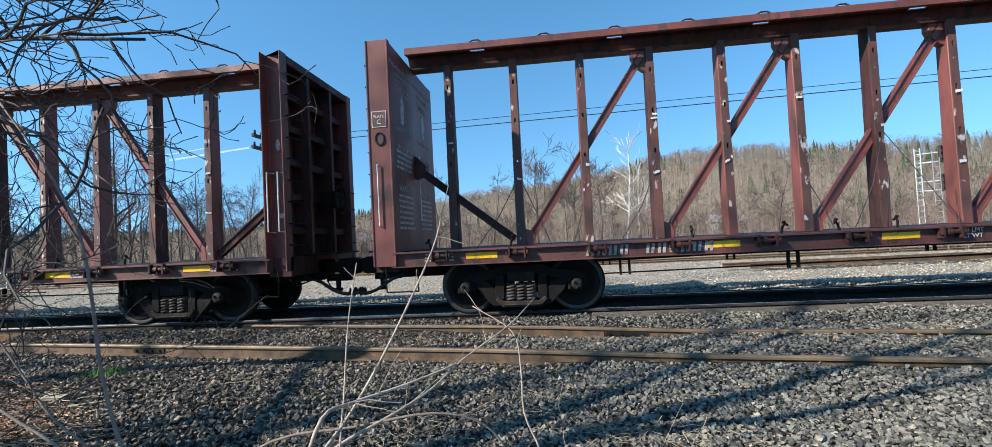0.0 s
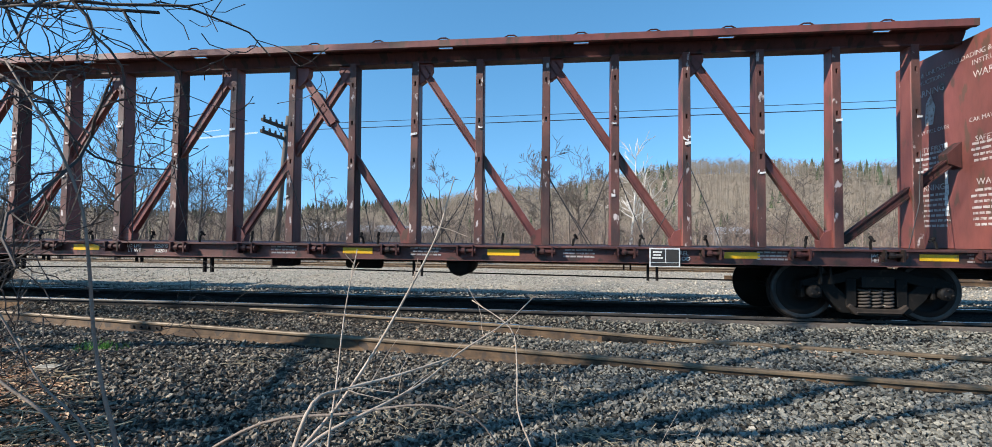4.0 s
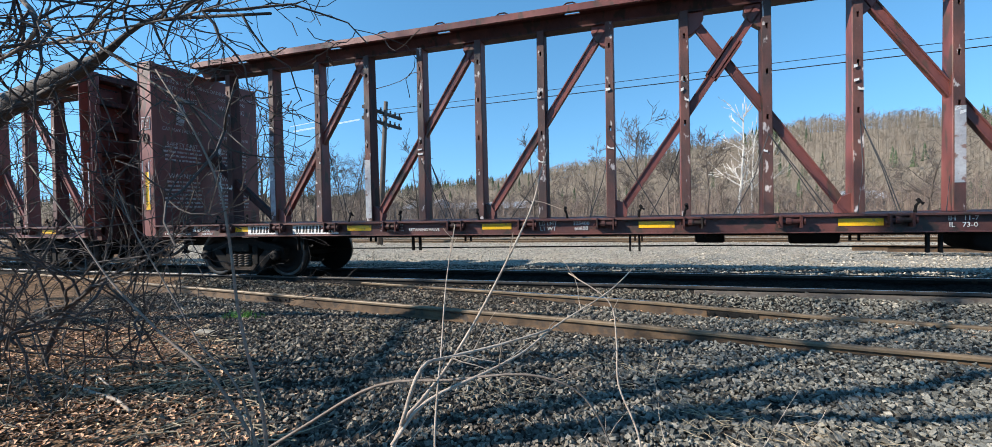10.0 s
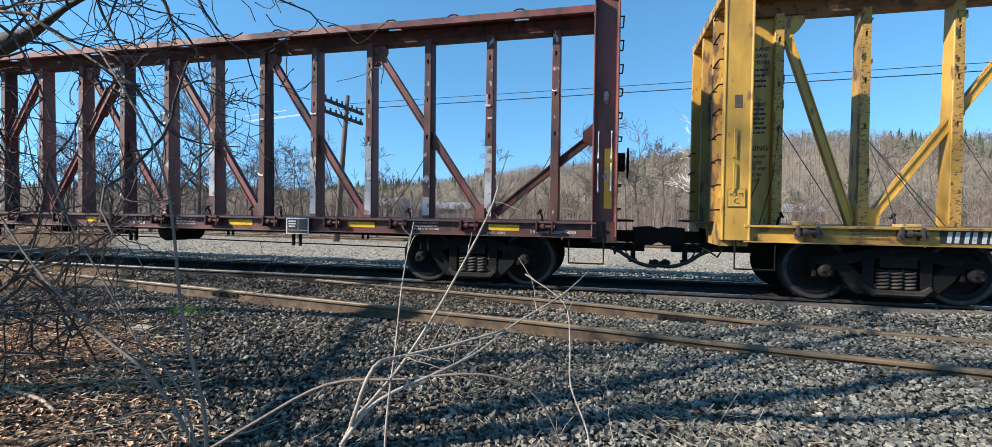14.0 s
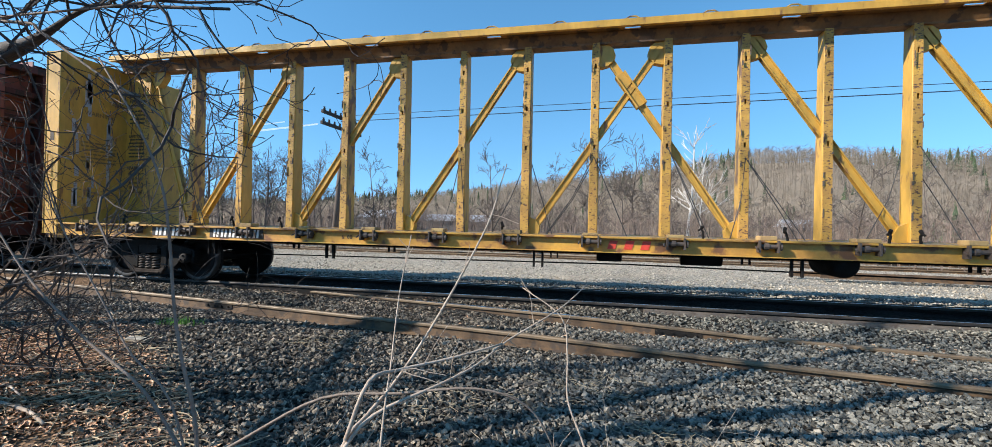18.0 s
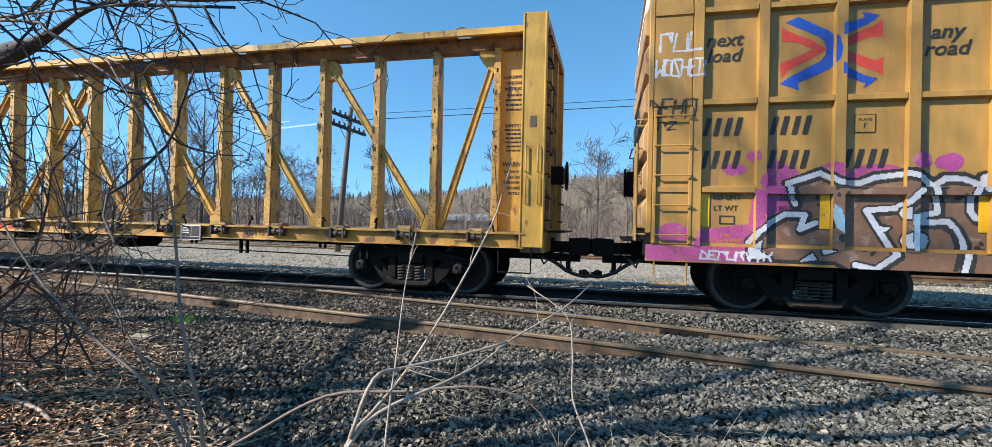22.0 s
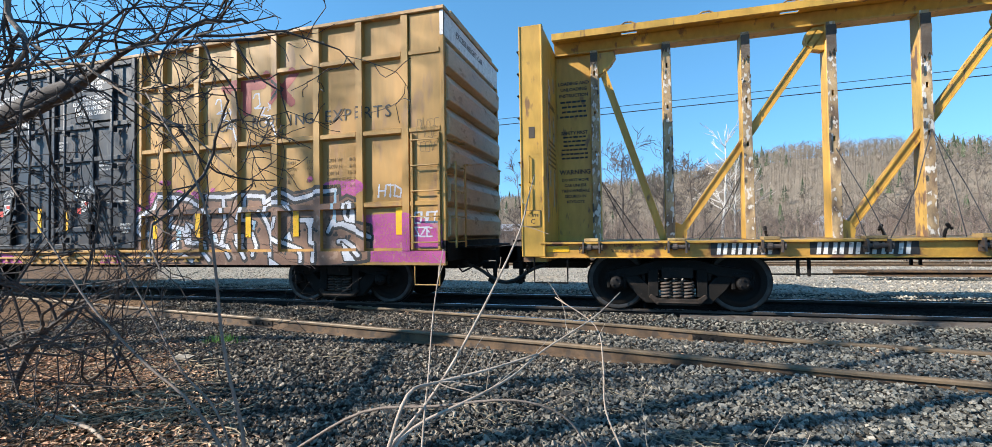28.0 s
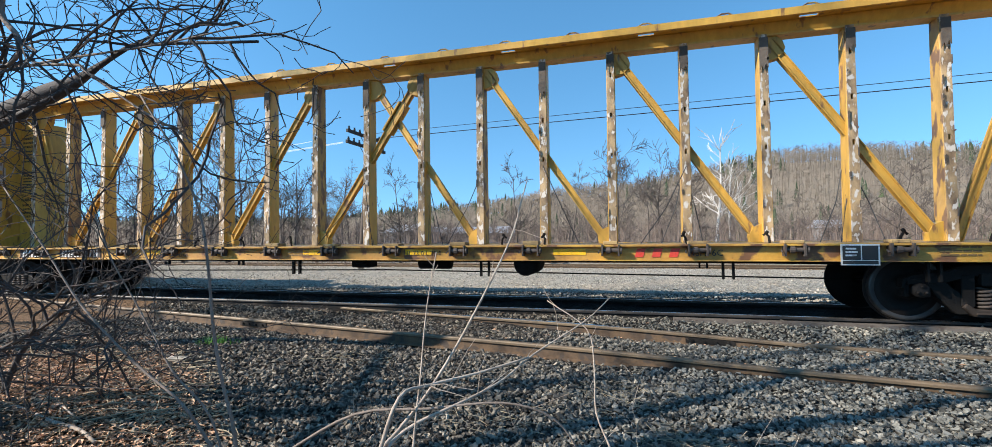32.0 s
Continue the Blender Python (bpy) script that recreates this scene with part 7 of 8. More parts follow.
def litter():
    """Dry leaves over the bank, straw and a green tuft."""
    rnd = random.Random(5)
    g = Geo()
    for _ in range(46000):
        y = rnd.uniform(-0.5, 5.2)
        x = 0.55 - 1.3 * y - abs(rnd.gauss(0, 1.5)) + rnd.gauss(0, 0.28)
        if x < -8.5 or not clear_of_rails(x, y) or rnd.random() < 0.85 * smooth((y - 3.6) / 0.9) or noise.noise((x * 1.6, y * 1.6, 3)) < rnd.uniform(-0.9, 0.25):
            continue
        s = rnd.uniform(0.013, 0.030)
        a, tilt = rnd.uniform(0, 6.28), rnd.uniform(-0.5, 0.5)
        z = ground_z(x, y) + rnd.uniform(0.008, 0.045)
        ca, sa = math.cos(a), math.sin(a)
        pts = []
        for u, w, h in ((-1.0, 0, 0), (-0.2, -0.55, 0.25), (-0.2, 0.55, 0.25), (1.0, 0, 0.1), (0.2, 0, -0.08)):
            pts.append((x + s * (u * ca - w * sa), y + s * (u * sa + w * ca), z + s * (h + tilt * u)))
        g.add(pts, [(0, 1, 4), (0, 4, 2), (1, 3, 4), (4, 3, 2)])
    for _ in range(2600):
        x, y = rnd.uniform(-7, 4.5), rnd.uniform(4.4, 7.9)
        if abs(y - rail_a(x) - rnd.choice((0.2, 1.3, 1.7))) < 0.35 and clear_of_rails(x, y):
            s, a, z = rnd.uniform(0.014, 0.034), rnd.uniform(0, 6.28), ground_z(x, y) + 0.03
            ca, sa = math.cos(a), math.sin(a)
            g.add([(x + s * (u * ca - w * sa), y + s * (u * sa + w * ca), z + s * h) for u, w, h in ((-1, 0, 0), (0, -0.6, 0.3), (1, 0, 0), (0, 0.6, 0.2))], [(0, 1, 2), (0, 2, 3)])
    tagged(new("leaf_litter", g.mesh("leaf_litter", M["leaf"])), "dry brown fallen leaves on the bank", "leaves", kind="stuff")
    g = Geo()
    for _ in range(520):
        cx, cy = rnd.choice(((0.35, 3.4), (-0.1, 4.2), (0.9, 3.0), (-3.2, 4.9), (-1.1, 3.5), (-3.6, 2.6)))
        x, y = cx + rnd.gauss(0, 0.28), cy + rnd.gauss(0, 0.2)
        a, l, z = rnd.uniform(0, 6.28), rnd.uniform(0.05, 0.16), ground_z(x, y) + 0.045
        g.tube([(x, y, z), (x + l * math.cos(a), y + l * math.sin(a), z + rnd.uniform(-0.02, 0.04))], 0.0022, 3, False)
    for _ in range(260):
        y = rnd.uniform(1.2, 4.6)
        x = 0.9 - 1.3 * y - abs(rnd.gauss(0, 1.3))
        a, l, z = rnd.uniform(0, 6.28), rnd.uniform(0.12, 0.45), ground_z(x, y) + 0.04
        b = a + rnd.gauss(0, 0.3)
        g.tube([(x, y, z), (x + l * 0.5 * math.cos(a), y + l * 0.5 * math.sin(a), z + rnd.uniform(0, 0.04)), (x + l * 0.5 * (math.cos(a) + math.cos(b)), y + l * 0.5 * (math.sin(a) + math.sin(b)), z + rnd.uniform(0, 0.07))], [0.005, 0.004, 0.002], 4, False)
    tagged(new("dry_straw", g.mesh("dry_straw", M["straw"])), "pale dry straw scattered on the stones", "straw", kind="stuff")
    g = Geo()
    for _ in range(140):
        x, y = -5.34 + rnd.gauss(0, 0.11), 5.12 + rnd.gauss(0, 0.07)
        z, l, a = ground_z(x, y), rnd.uniform(0.06, 0.15), rnd.uniform(0, 6.28)
        d = Vector((math.cos(a), math.sin(a), 0)) * 0.006
        tip = Vector((x, y, z + l)) + Vector((rnd.gauss(0, 0.04), rnd.gauss(0, 0.04), 0))
        g.add([Vector((x, y, z)) - d, Vector((x, y, z)) + d, tip], [(0, 1, 2)])
    tagged(new("grass_tuft", g.mesh("grass_tuft", M["grass"])), "small bright green grass tuft among the stones", "grass", kind="stuff")
    pale = Geo()
    v, f = stone_shape(random.Random(3))
    pale.add([(a * 0.22, b * 0.10, c * 0.05) for a, b, c in v], f)
    thing("pale_stone", "flat pale stone lying on the ballast", "stone", pose(-4.97, 4.26, -0.13), geo=pale, material=M["gravel"])

# ---- plants ----


def grow(g, p, d, length, r, level, rnd, seg=4, wander=0.25, kids=(3, 5), spread=0.7, lift=0.12, min_r=0.002, taper=0.35, buds=False):
    """A branch as a bent tapering tube, with side branches down to level 0."""
    n = (4 if level else 3) + (2 if buds else 0)
    pts, radii = [p.copy()], [r]
    q, dd = p.copy(), d.copy()
    for i in range(n):
        dd = (dd + Vector((rnd.gauss(0, wander), rnd.gauss(0, wander), rnd.gauss(0, wander) + lift)) * 0.5).normalized()
        q = q + dd * (length / n)
        pts.append(q.copy())
        radii.append(max(min_r, r * (1 - (1 - taper) * (i + 1) / n)))
    g.tube(pts, radii, max(3, seg), False)
    if buds and level == 0:
        e = pts[-1]
        g.tube([e, e + dd * 0.012, e + dd * 0.024], [0.002, 0.0045, 0.001], 4, False)
    if level <= 0:
        return
    for k in range(rnd.randint(*kids)):
        u = rnd.uniform(0.25, 1.0)
        i = min(n - 1, int(u * n))
        base = pts[i].lerp(pts[i + 1], u * n - i)
        axis = (pts[i + 1] - pts[i]).normalized()
        side = Vector((rnd.gauss(0, 1), rnd.gauss(0, 1), rnd.gauss(0, 1)))
        side = (side - axis * side.dot(axis)).normalized()
        nd = (axis * (1 - spread * 0.5) + side * spread).normalized()
        grow(g, base, nd, length * rnd.uniform(0.42, 0.72), max(min_r, radii[i] * rnd.uniform(0.42, 0.62)), level - 1, rnd, max(3, seg - 1), wander, kids, spread, lift, min_r, taper, buds)


def tree_parts(height, seed, levels=4, r=None, kids=(4, 6), spread=0.75, min_r=0.006, lean=0.05, low=0.22):
    """Trunk and crown of a bare tree."""
    rnd = random.Random(seed)
    trunk, crown = Geo(), Geo()
    r = r or height * 0.014
    pts, radii = [Vector((0, 0, -0.15))], [r * 1.3]
    d = Vector((rnd.gauss(0, lean), rnd.gauss(0, lean), 1)).normalized()
    n = 7
    for i in range(n):
        d = (d + Vector((rnd.gauss(0, 0.07), rnd.gauss(0, 0.07), 0.1))).normalized()
        pts.append(pts[-1] + d * height * 0.92 / n)
        radii.append(r * (1 - 0.88 * (i + 1) / n))
    trunk.tube(pts, radii, 7)
    for k in range(int(9 + height * 0.7)):
        u = rnd.uniform(low, 0.98)
        i = min(n - 1, int(u * n))
        base = pts[i].lerp(pts[i + 1], u * n - i)
        a = rnd.uniform(0, 6.28)
        up = 0.35 + 0.7 * u
        dd = Vector((math.cos(a), math.sin(a), up)).normalized()
        grow(crown, base, dd, height * rnd.uniform(0.20, 0.36) * (1.15 - 0.6 * u), radii[i] * 0.5, levels - 2, rnd, 4, 0.22, kids, spread, 0.14, min_r)
    return trunk, crown


def plant_trees():
    kinds = []
    for k in range(7):
        h = (6.5, 8.5, 7.5, 5.0, 9.5, 4.0, 7.0)[k]
        t, c = tree_parts(h, 40 + k, 4, kids=(3, 5), min_r=0.012)
        kinds.append((t.mesh("trunk", M["far_bark"], True), c.mesh("crown", M["far_bark"])))
    rnd = random.Random(21)
    spots = []
    for az in range(-62, 50, 2):
        for _ in range(3 if az < -30 else 2):
            spots.append((az + rnd.uniform(-1.2, 1.2), rnd.uniform(27, 62)))
    for az, dist in spots:
        big = az < -33
        k = rnd.choice((0, 1, 2, 4, 6)) if big else rnd.choice((0, 3, 5, 5, 6, 3))
        s = rnd.uniform(0.75, 1.15) * (0.95 if big else 0.72)
        x, y = dist * math.sin(radians(az)), dist * math.cos(radians(az))
        if y < 22.5:
            continue
        ob = thing("bare_tree", "leafless grey-brown tree beyond the yard", "tree", pose(x, y, ground_z(x, y), 0, 0, rnd.uniform(0, 360)) @ Matrix.Scale(s, 4), "bare trees")
        part("trunk", kinds[k][0], None, ob)
        part("crown", kinds[k][1], None, ob)
    # the taller bare tree and the white birch behind the yard
    for az, dist, h, m, lab, seed in ((-1.5, 36, 8.6, "far_bark", "tall leafless tree with a spreading crown", 77), (8.9, 40, 9.4, "birch", "white-barked birch with bare branches", 78), (10.3, 42, 7.6, "birch", "smaller white-barked birch beside it", 79), (3.5, 44, 8.6, "far_bark", "tall slim leafless tree behind the yard", 80), (6.0, 38, 6.8, "far_bark", "slim leafless tree behind the yard", 84)):
        x, y = dist * math.sin(radians(az)), dist * math.cos(radians(az))
        t, c = tree_parts(h, seed, 4 if m == "far_bark" else 3, r=h * 0.015, kids=(4, 6) if m == "far_bark" else (4, 6), spread=0.75 if m == "far_bark" else 0.5, min_r=0.016, lean=0.03, low=0.25)
        ob = thing("birch_tree" if m == "birch" else "bare_tree", lab, "tree", pose(x, y, ground_z(x, y)))
        part("trunk", t, M[m], ob, smooth=True)
        part("crown", c, M[m], ob)


def brush():
    """Undergrowth along the far side of the yard: thin upright and arching stems."""
    rnd = random.Random(8)
    g = Geo()
    for _ in range(4200):
        az = radians(rnd.uniform(-64, 50))
        dist = rnd.uniform(26, 60)
        x, y = dist * math.sin(az), dist * math.cos(az)
        if y < 22:
            continue
        h = rnd.uniform(1.0, 3.6)
        z = ground_z(x, y)
        a = rnd.uniform(0, 6.28)
        lean = rnd.uniform(0.05, 0.5)
        p1 = (x + h * 0.4 * lean * math.cos(a), y + h * 0.4 * lean * math.sin(a), z + h * 0.6)
        p2 = (x + h * lean * math.cos(a), y + h * lean * math.sin(a), z + h * rnd.uniform(0.85, 1.0))
        g.tube([(x, y, z - 0.1), p1, p2], [0.016, 0.012, 0.005], 3, False)
        for _ in range(3):
            b = rnd.uniform(0, 6.28)
            l = h * rnd.uniform(0.15, 0.35)
            g.tube([p1, (p1[0] + l * math.cos(b), p1[1] + l * math.sin(b), p1[2] + l * rnd.uniform(0.3, 1.0))], [0.010, 0.004], 3, False)
    tagged(new("undergrowth", g.mesh("undergrowth", M["brush"])), "tangled leafless undergrowth beyond the yard", "undergrowth", kind="stuff")


def hill_woods():
    """The wooded hillside: many bare crowns and some pines, as one far wood."""
    rnd = random.Random(9)
    g, pine = Geo(), Geo()
    for _ in range(17000):
        az = rnd.uniform(-66, 52)
        r = rnd.uniform(80, 300)
        x, y = r * math.sin(radians(az)), r * math.cos(radians(az))
        if y < 60:
            continue
        z = ground_z(x, y)
        h = rnd.uniform(3.5, 8.0) * (0.75 + 0.4 * smooth((r - 80) / 200))
        if (noise.noise((x * 0.03, y * 0.03, 7)) > 0.15 and rnd.random() < (0.05 if r < 230 else 0.26)) or (az < -20 and r > 200 and rnd.random() < 0.35):
            w = h * 0.2
            for k in range(4):
                zz, ww = z + h * (0.15 + 0.2 * k), w * (1.0 - 0.22 * k)
                n = len(pine.v)
                a0 = rnd.uniform(0, 6.28)
                pine.v += [(x + ww * rnd.uniform(0.7, 1.2) * math.cos(a0 + q * 1.257), y + ww * rnd.uniform(0.7, 1.2) * math.sin(a0 + q * 1.257), zz) for q in range(5)] + [(x, y, zz + h * 0.34)]
                pine.f += [(n + q, n + (q + 1) % 5, n + 5) for q in range(5)]
            continue
        t = 0.05 + 0.0002 * r
        g.add([(x - t, y, z), (x + t, y, z), (x, y, z + h)], [(0, 1, 2)])
        w = 0.030 + 0.00030 * r
        for k in range(12):
            a, u = rnd.uniform(0, 6.28), rnd.uniform(0.25, 0.85)
            l = h * rnd.uniform(0.14, 0.30)
            bx, bz = x + l * 1.3 * math.cos(a), z + h * u + l * rnd.uniform(0.2, 0.9)
            g.add([(x - w, y, z + h * u), (x + w, y, z + h * u), (bx, y + l * 0.6 * math.sin(a), bz)], [(0, 1, 2)])
    tagged(new("hill_woods", g.mesh("hill_woods", M["wood_far"])), "leafless brown woods covering the far hillside", "woods", kind="stuff")
    tagged(new("hill_pines", pine.mesh("hill_pines", M["pine"])), "scattered dark green pines on the hillside", "pines", kind="stuff")


BOUGHS = (
    ("bark_dark", 0.034, ((-5.31, 2.39, 1.90), (-4.93, 2.44, 2.08), (-4.52, 2.49, 2.21), (-4.08, 2.54, 2.39), (-3.58, 2.59, 2.65), (-3.36, 2.64, 2.68), (-2.47, 2.69, 2.61))),
    ("bark", 0.020, ((-3.59, 1.89, 2.90), (-3.62, 1.89, 2.61), (-3.47, 1.89, 2.44), (-3.50, 1.89, 2.31), (-3.83, 1.89, 2.21), (-4.15, 1.89, 2.21))),
    ("bark", 0.013, ((-4.93, 2.29, 2.53), (-4.63, 2.29, 2.52), (-3.67, 2.29, 2.44), (-3.50, 2.29, 2.36), (-3.04, 2.29, 2.08), (-2.67, 2.29, 1.88), (-2.30, 2.30, 1.60))),
    ("bark", 0.012, ((-4.72, 2.19, 2.36), (-4.43, 2.19, 2.39), (-3.76, 2.19, 2.43), (-2.73, 2.19, 2.43), (-1.94, 2.20, 2.48))),
    ("bark_dark", 0.018, ((-4.68, 2.19, 0.30), (-4.39, 2.19, 0.41), (-3.85, 2.19, 0.60), (-3.52, 2.19, 0.77), (-3.16, 2.19, 0.88))),
)
STEMS = (
    ("bark", 0.015, 0.006, ((-1.94, 2.00, -0.16), (-1.98, 2.00, 0.22), (-2.06, 2.00, 0.48), (-2.12, 2.00, 0.75), (-2.16, 2.00, 1.09), (-2.22, 2.00, 1.38), (-2.38, 1.99, 1.70), (-2.64, 1.99, 2.05))),
    ("bark", 0.013, 0.005, ((-1.93, 2.02, -0.16), (-2.28, 2.00, 0.30), (-2.65, 1.99, 0.54), (-3.06, 1.99, 0.84), (-3.39, 1.99, 1.19), (-3.77, 1.99, 1.58))),
    ("bark", 0.009, 0.004, ((-1.96, 1.99, -0.16), (-2.13, 2.00, 0.28), (-2.37, 1.99, 0.50), (-2.52, 1.99, 0.70), (-2.68, 1.99, 0.91), (-2.84, 1.99, 1.12), (-2.98, 1.99, 1.39))),
    ("bark_dark", 0.042, 0.008, ((-5.34, 2.85, -0.16), (-5.28, 2.87, 0.04), (-5.16, 2.90, 0.28), (-4.93, 2.93, 0.51), (-4.70, 2.95, 0.67), (-4.13, 2.97, 0.86), (-3.68, 3.00, 1.10))),
)
STICKS = (
    ("twig_pale", 0.0065, 0.003, ((-0.74, 1.55, -0.16), (-0.78, 1.60, 0.29), (-0.81, 1.70, 0.51), (-0.87, 1.87, 0.60), (-0.91, 2.03, 0.88), (-0.93, 2.20, 1.15))),
    ("twig_pale", 0.013, 0.0025, ((-1.02, 1.35, -0.12), (-0.94, 1.60, 0.35), (-0.92, 1.77, 0.43), (-0.86, 1.93, 0.54), (-0.74, 2.10, 0.79), (-0.57, 2.27, 1.19), (-0.54, 2.43, 1.41), (-0.54, 2.60, 1.55))),
    ("twig_pale", 0.011, 0.006, ((-0.93, 1.62, 0.39), (-0.88, 1.70, 0.59), (-0.83, 1.87, 0.59), (-0.66, 2.03, 0.61), (-0.46, 2.20, 0.65))),
    ("twig_pale", 0.010, 0.003, ((-0.95, 1.58, 0.33), (-0.86, 1.70, 0.46), (-0.66, 1.88, 0.54), (-0.55, 2.06, 0.58), (-0.44, 2.24, 0.66), (-0.22, 2.42, 0.79), (-0.09, 2.60, 0.90))),
    ("twig_pale", 0.008, 0.003, ((-0.04, 2.15, -0.16), (-0.06, 2.20, 0.14), (-0.09, 2.26, 0.23), (-0.16, 2.32, 0.38), (-0.17, 2.38, 0.58), (-0.21, 2.44, 0.75), (-0.42, 2.50, 0.88))),
    ("bark", 0.009, 0.004, ((-1.90, 1.65, 0.01), (-1.44, 1.70, 0.30), (-1.12, 1.76, 0.48), (-0.81, 1.82, 0.51), (-0.50, 1.88, 0.54), (-0.30, 1.94, 0.47), (-0.20, 2.00, 0.30), (-0.14, 2.03, 0.09))),
)


def near_shrub():
    """The shrub at the bank, whose limbs reach across from beyond the view."""
    rnd = random.Random(31)
    ob = thing("leaning_tree", "leafless tree leaning over the bank, with budding twigs", "tree")
    base = Vector((-5.7, 2.0, -0.25))
    part("trunk", Geo().tube([base, (-5.6, 2.15, 0.6), (-5.45, 2.3, 1.4), (-5.3, 2.4, 1.91)], [0.085, 0.07, 0.055, 0.036], 9), M["bark_dark"], ob, smooth=True)
    part("trunk", Geo().tube([base, (-5.5, 2.1, 0.9), (-5.2, 2.2, 1.8), (-4.93, 2.3, 2.54)], [0.07, 0.05, 0.03, 0.014], 8), M["bark"], ob, smooth=True)
    part("trunk", Geo().tube([base, (-5.2, 2.1, 0.0), (-4.68, 2.2, 0.31)], [0.05, 0.03, 0.02], 8), M["bark_dark"], ob, smooth=True)
    part("trunk", Geo().tube([base, (-5.3, 2.0, 1.0), (-4.7, 1.9, 2.0), (-4.15, 1.9, 2.22)], [0.05, 0.035, 0.025, 0.02], 8), M["bark"], ob, smooth=True)
    part("trunk", Geo().tube(curve_through(((-8.95, 3.70, -0.3), (-8.7, 3.65, 1.0), (-8.2, 3.6, 2.1), (-7.25, 3.6, 2.57)), 3), [0.20, 0.19, 0.185, 0.18, 0.175, 0.17, 0.16, 0.15, 0.14, 0.135], 10), M["bark_dark"], ob, smooth=True)
    part("limb", Geo().tube(curve_through(((-7.25, 3.6, 2.57), (-6.58, 3.6, 2.71), (-6.06, 3.62, 2.86), (-5.70, 3.63, 2.95), (-5.25, 3.66, 3.17)), 3), [0.134, 0.13, 0.125, 0.12, 0.116, 0.11, 0.10, 0.09, 0.075, 0.06, 0.045, 0.03, 0.015], 9), M["bark_dark"], ob, "thick dark limb", smooth=True)
    for m, r, pts in BOUGHS:
        line = curve_through(pts, 4)
        n = len(line)
        part("limb", Geo().tube(line, [r * (1 - 0.75 * i / n) for i in range(n)], 8), M[m], ob, smooth=True)
        tw = Geo()
        count = 16 if r > 0.017 else 11
        for k in range(count):
            u = rnd.uniform(0.08, 1.0)
            i = min(n - 2, int(u * (n - 1)))
            axis = (line[i + 1] - line[i]).normalized()
            d = (axis * 0.7 + Vector((rnd.gauss(0, 0.5), rnd.gauss(0, 0.4), rnd.gauss(0.05, 0.6)))).normalized()
            grow(tw, line[i], d, rnd.uniform(0.5, 1.3), max(0.010, r * 0.5 * (1.1 - u)), 2, rnd, 5, 0.65, (2, 4), 0.62, 0.05, 0.0030, 0.4, True)
        part("twig_spray", tw, M["bark_dark"], ob, kind="stuff")
    # a thicket of arching shoots low by the trunk
    th = Geo()
    for k in range(40):
        p = Vector((rnd.uniform(-7.6, -4.0), rnd.uniform(1.8, 3.6), -0.15))
        d = Vector((rnd.gauss(0.25, 0.4), rnd.gauss(0, 0.3), rnd.uniform(0.5, 1.1))).normalized()
        grow(th, p, d, rnd.uniform(1.0, 2.4), rnd.uniform(0.006, 0.012), 2, rnd, 5, 0.5, (2, 4), 0.55, 0.0, 0.0022, 0.4, True)
    part("thicket", th, M["bark_dark"], ob, "tangle of thin dark shoots", kind="stuff")


def near_saplings():
    rnd = random.Random(17)
    for name, label, group in (("sapling", "slim leafless sapling stem", STEMS), ("dead_stick", "thin pale dead stick standing in the stones", STICKS)):
        for m, r0, r1, pts in group:
            line = curve_through(pts, 4)
            n = len(line)
            ob = thing(name, label if m != "bark" or name == "sapling" else "thin brown fallen twig", "twig", group=name + "s")
            r0, r1 = (r0 * 0.8, r1 * 0.85) if name == "dead_stick" else (r0 * 0.72, r1 * 0.8)
            part("stem", Geo().tube(line, [r0 + (r1 - r0) * i / (n - 1) for i in range(n)], 7), M[m], ob, smooth=True)
            for k in range(5):
                tw = Geo()
                i = rnd.randrange(n // 3, n - 1)
                axis = (line[i + 1] - line[i]).normalized()
                d = (axis * 0.6 + Vector((rnd.gauss(0, 0.5), rnd.gauss(0, 0.4), rnd.gauss(0, 0.5)))).normalized()
                grow(tw, line[i], d, rnd.uniform(0.06, 0.22), max(0.002, r1 * 0.6), 0, rnd, 4, 0.3, (1, 2), 0.6, 0.0, 0.0015, 0.4)
                part("side_twig", tw, M[m], ob)
    for pts, r in ((((-4.9, 2.66, -0.13), (-4.71, 2.62, -0.10), (-4.11, 2.47, -0.09), (-3.73, 2.42, -0.10), (-3.48, 2.35, -0.13)), 0.022), (((-4.6, 2.74, -0.12), (-4.3, 2.66, -0.06), (-4.07, 2.58, -0.07), (-3.8, 2.52, -0.12)), 0.010)):
        line = curve_through(pts, 4)
        n = len(line)
        ob = thing("dead_branch", "grey dead branch lying on the leaf litter", "branch", group="dead branches")
        part("stem", Geo().tube(line, [r * (1 - 0.5 * i / n) for i in range(n)], 7), M["twig_pale"], ob, smooth=True)
        for k in range(3):
            tw = Geo()
            i = rnd.randrange(2, n - 2)
            grow(tw, line[i], Vector((rnd.gauss(0.3, 0.5), rnd.gauss(0, 0.5), rnd.uniform(0, 0.4))).normalized(), rnd.uniform(0.15, 0.35), r * 0.3, 0, rnd, 4, 0.3)
            part("side_twig", tw, M["twig_pale"], ob)
    th = Geo()
    for k in range(34):
        p = Vector((rnd.uniform(-2.0, 0.9), rnd.uniform(1.5, 2.9), -0.17))
        d = Vector((rnd.gauss(0, 0.6), rnd.gauss(0, 0.4), rnd.uniform(0.2, 0.9))).normalized()
        grow(th, p, d, rnd.uniform(0.15, 0.5), rnd.uniform(0.002, 0.0045), 1, rnd, 4, 0.35, (1, 3), 0.7, -0.05, 0.0014, 0.4)
    tagged(new("dry_stalks", th.mesh("dry_stalks", M["twig_pale"])), "short dry stalks sticking out of the stones", "stalks", kind="stuff")


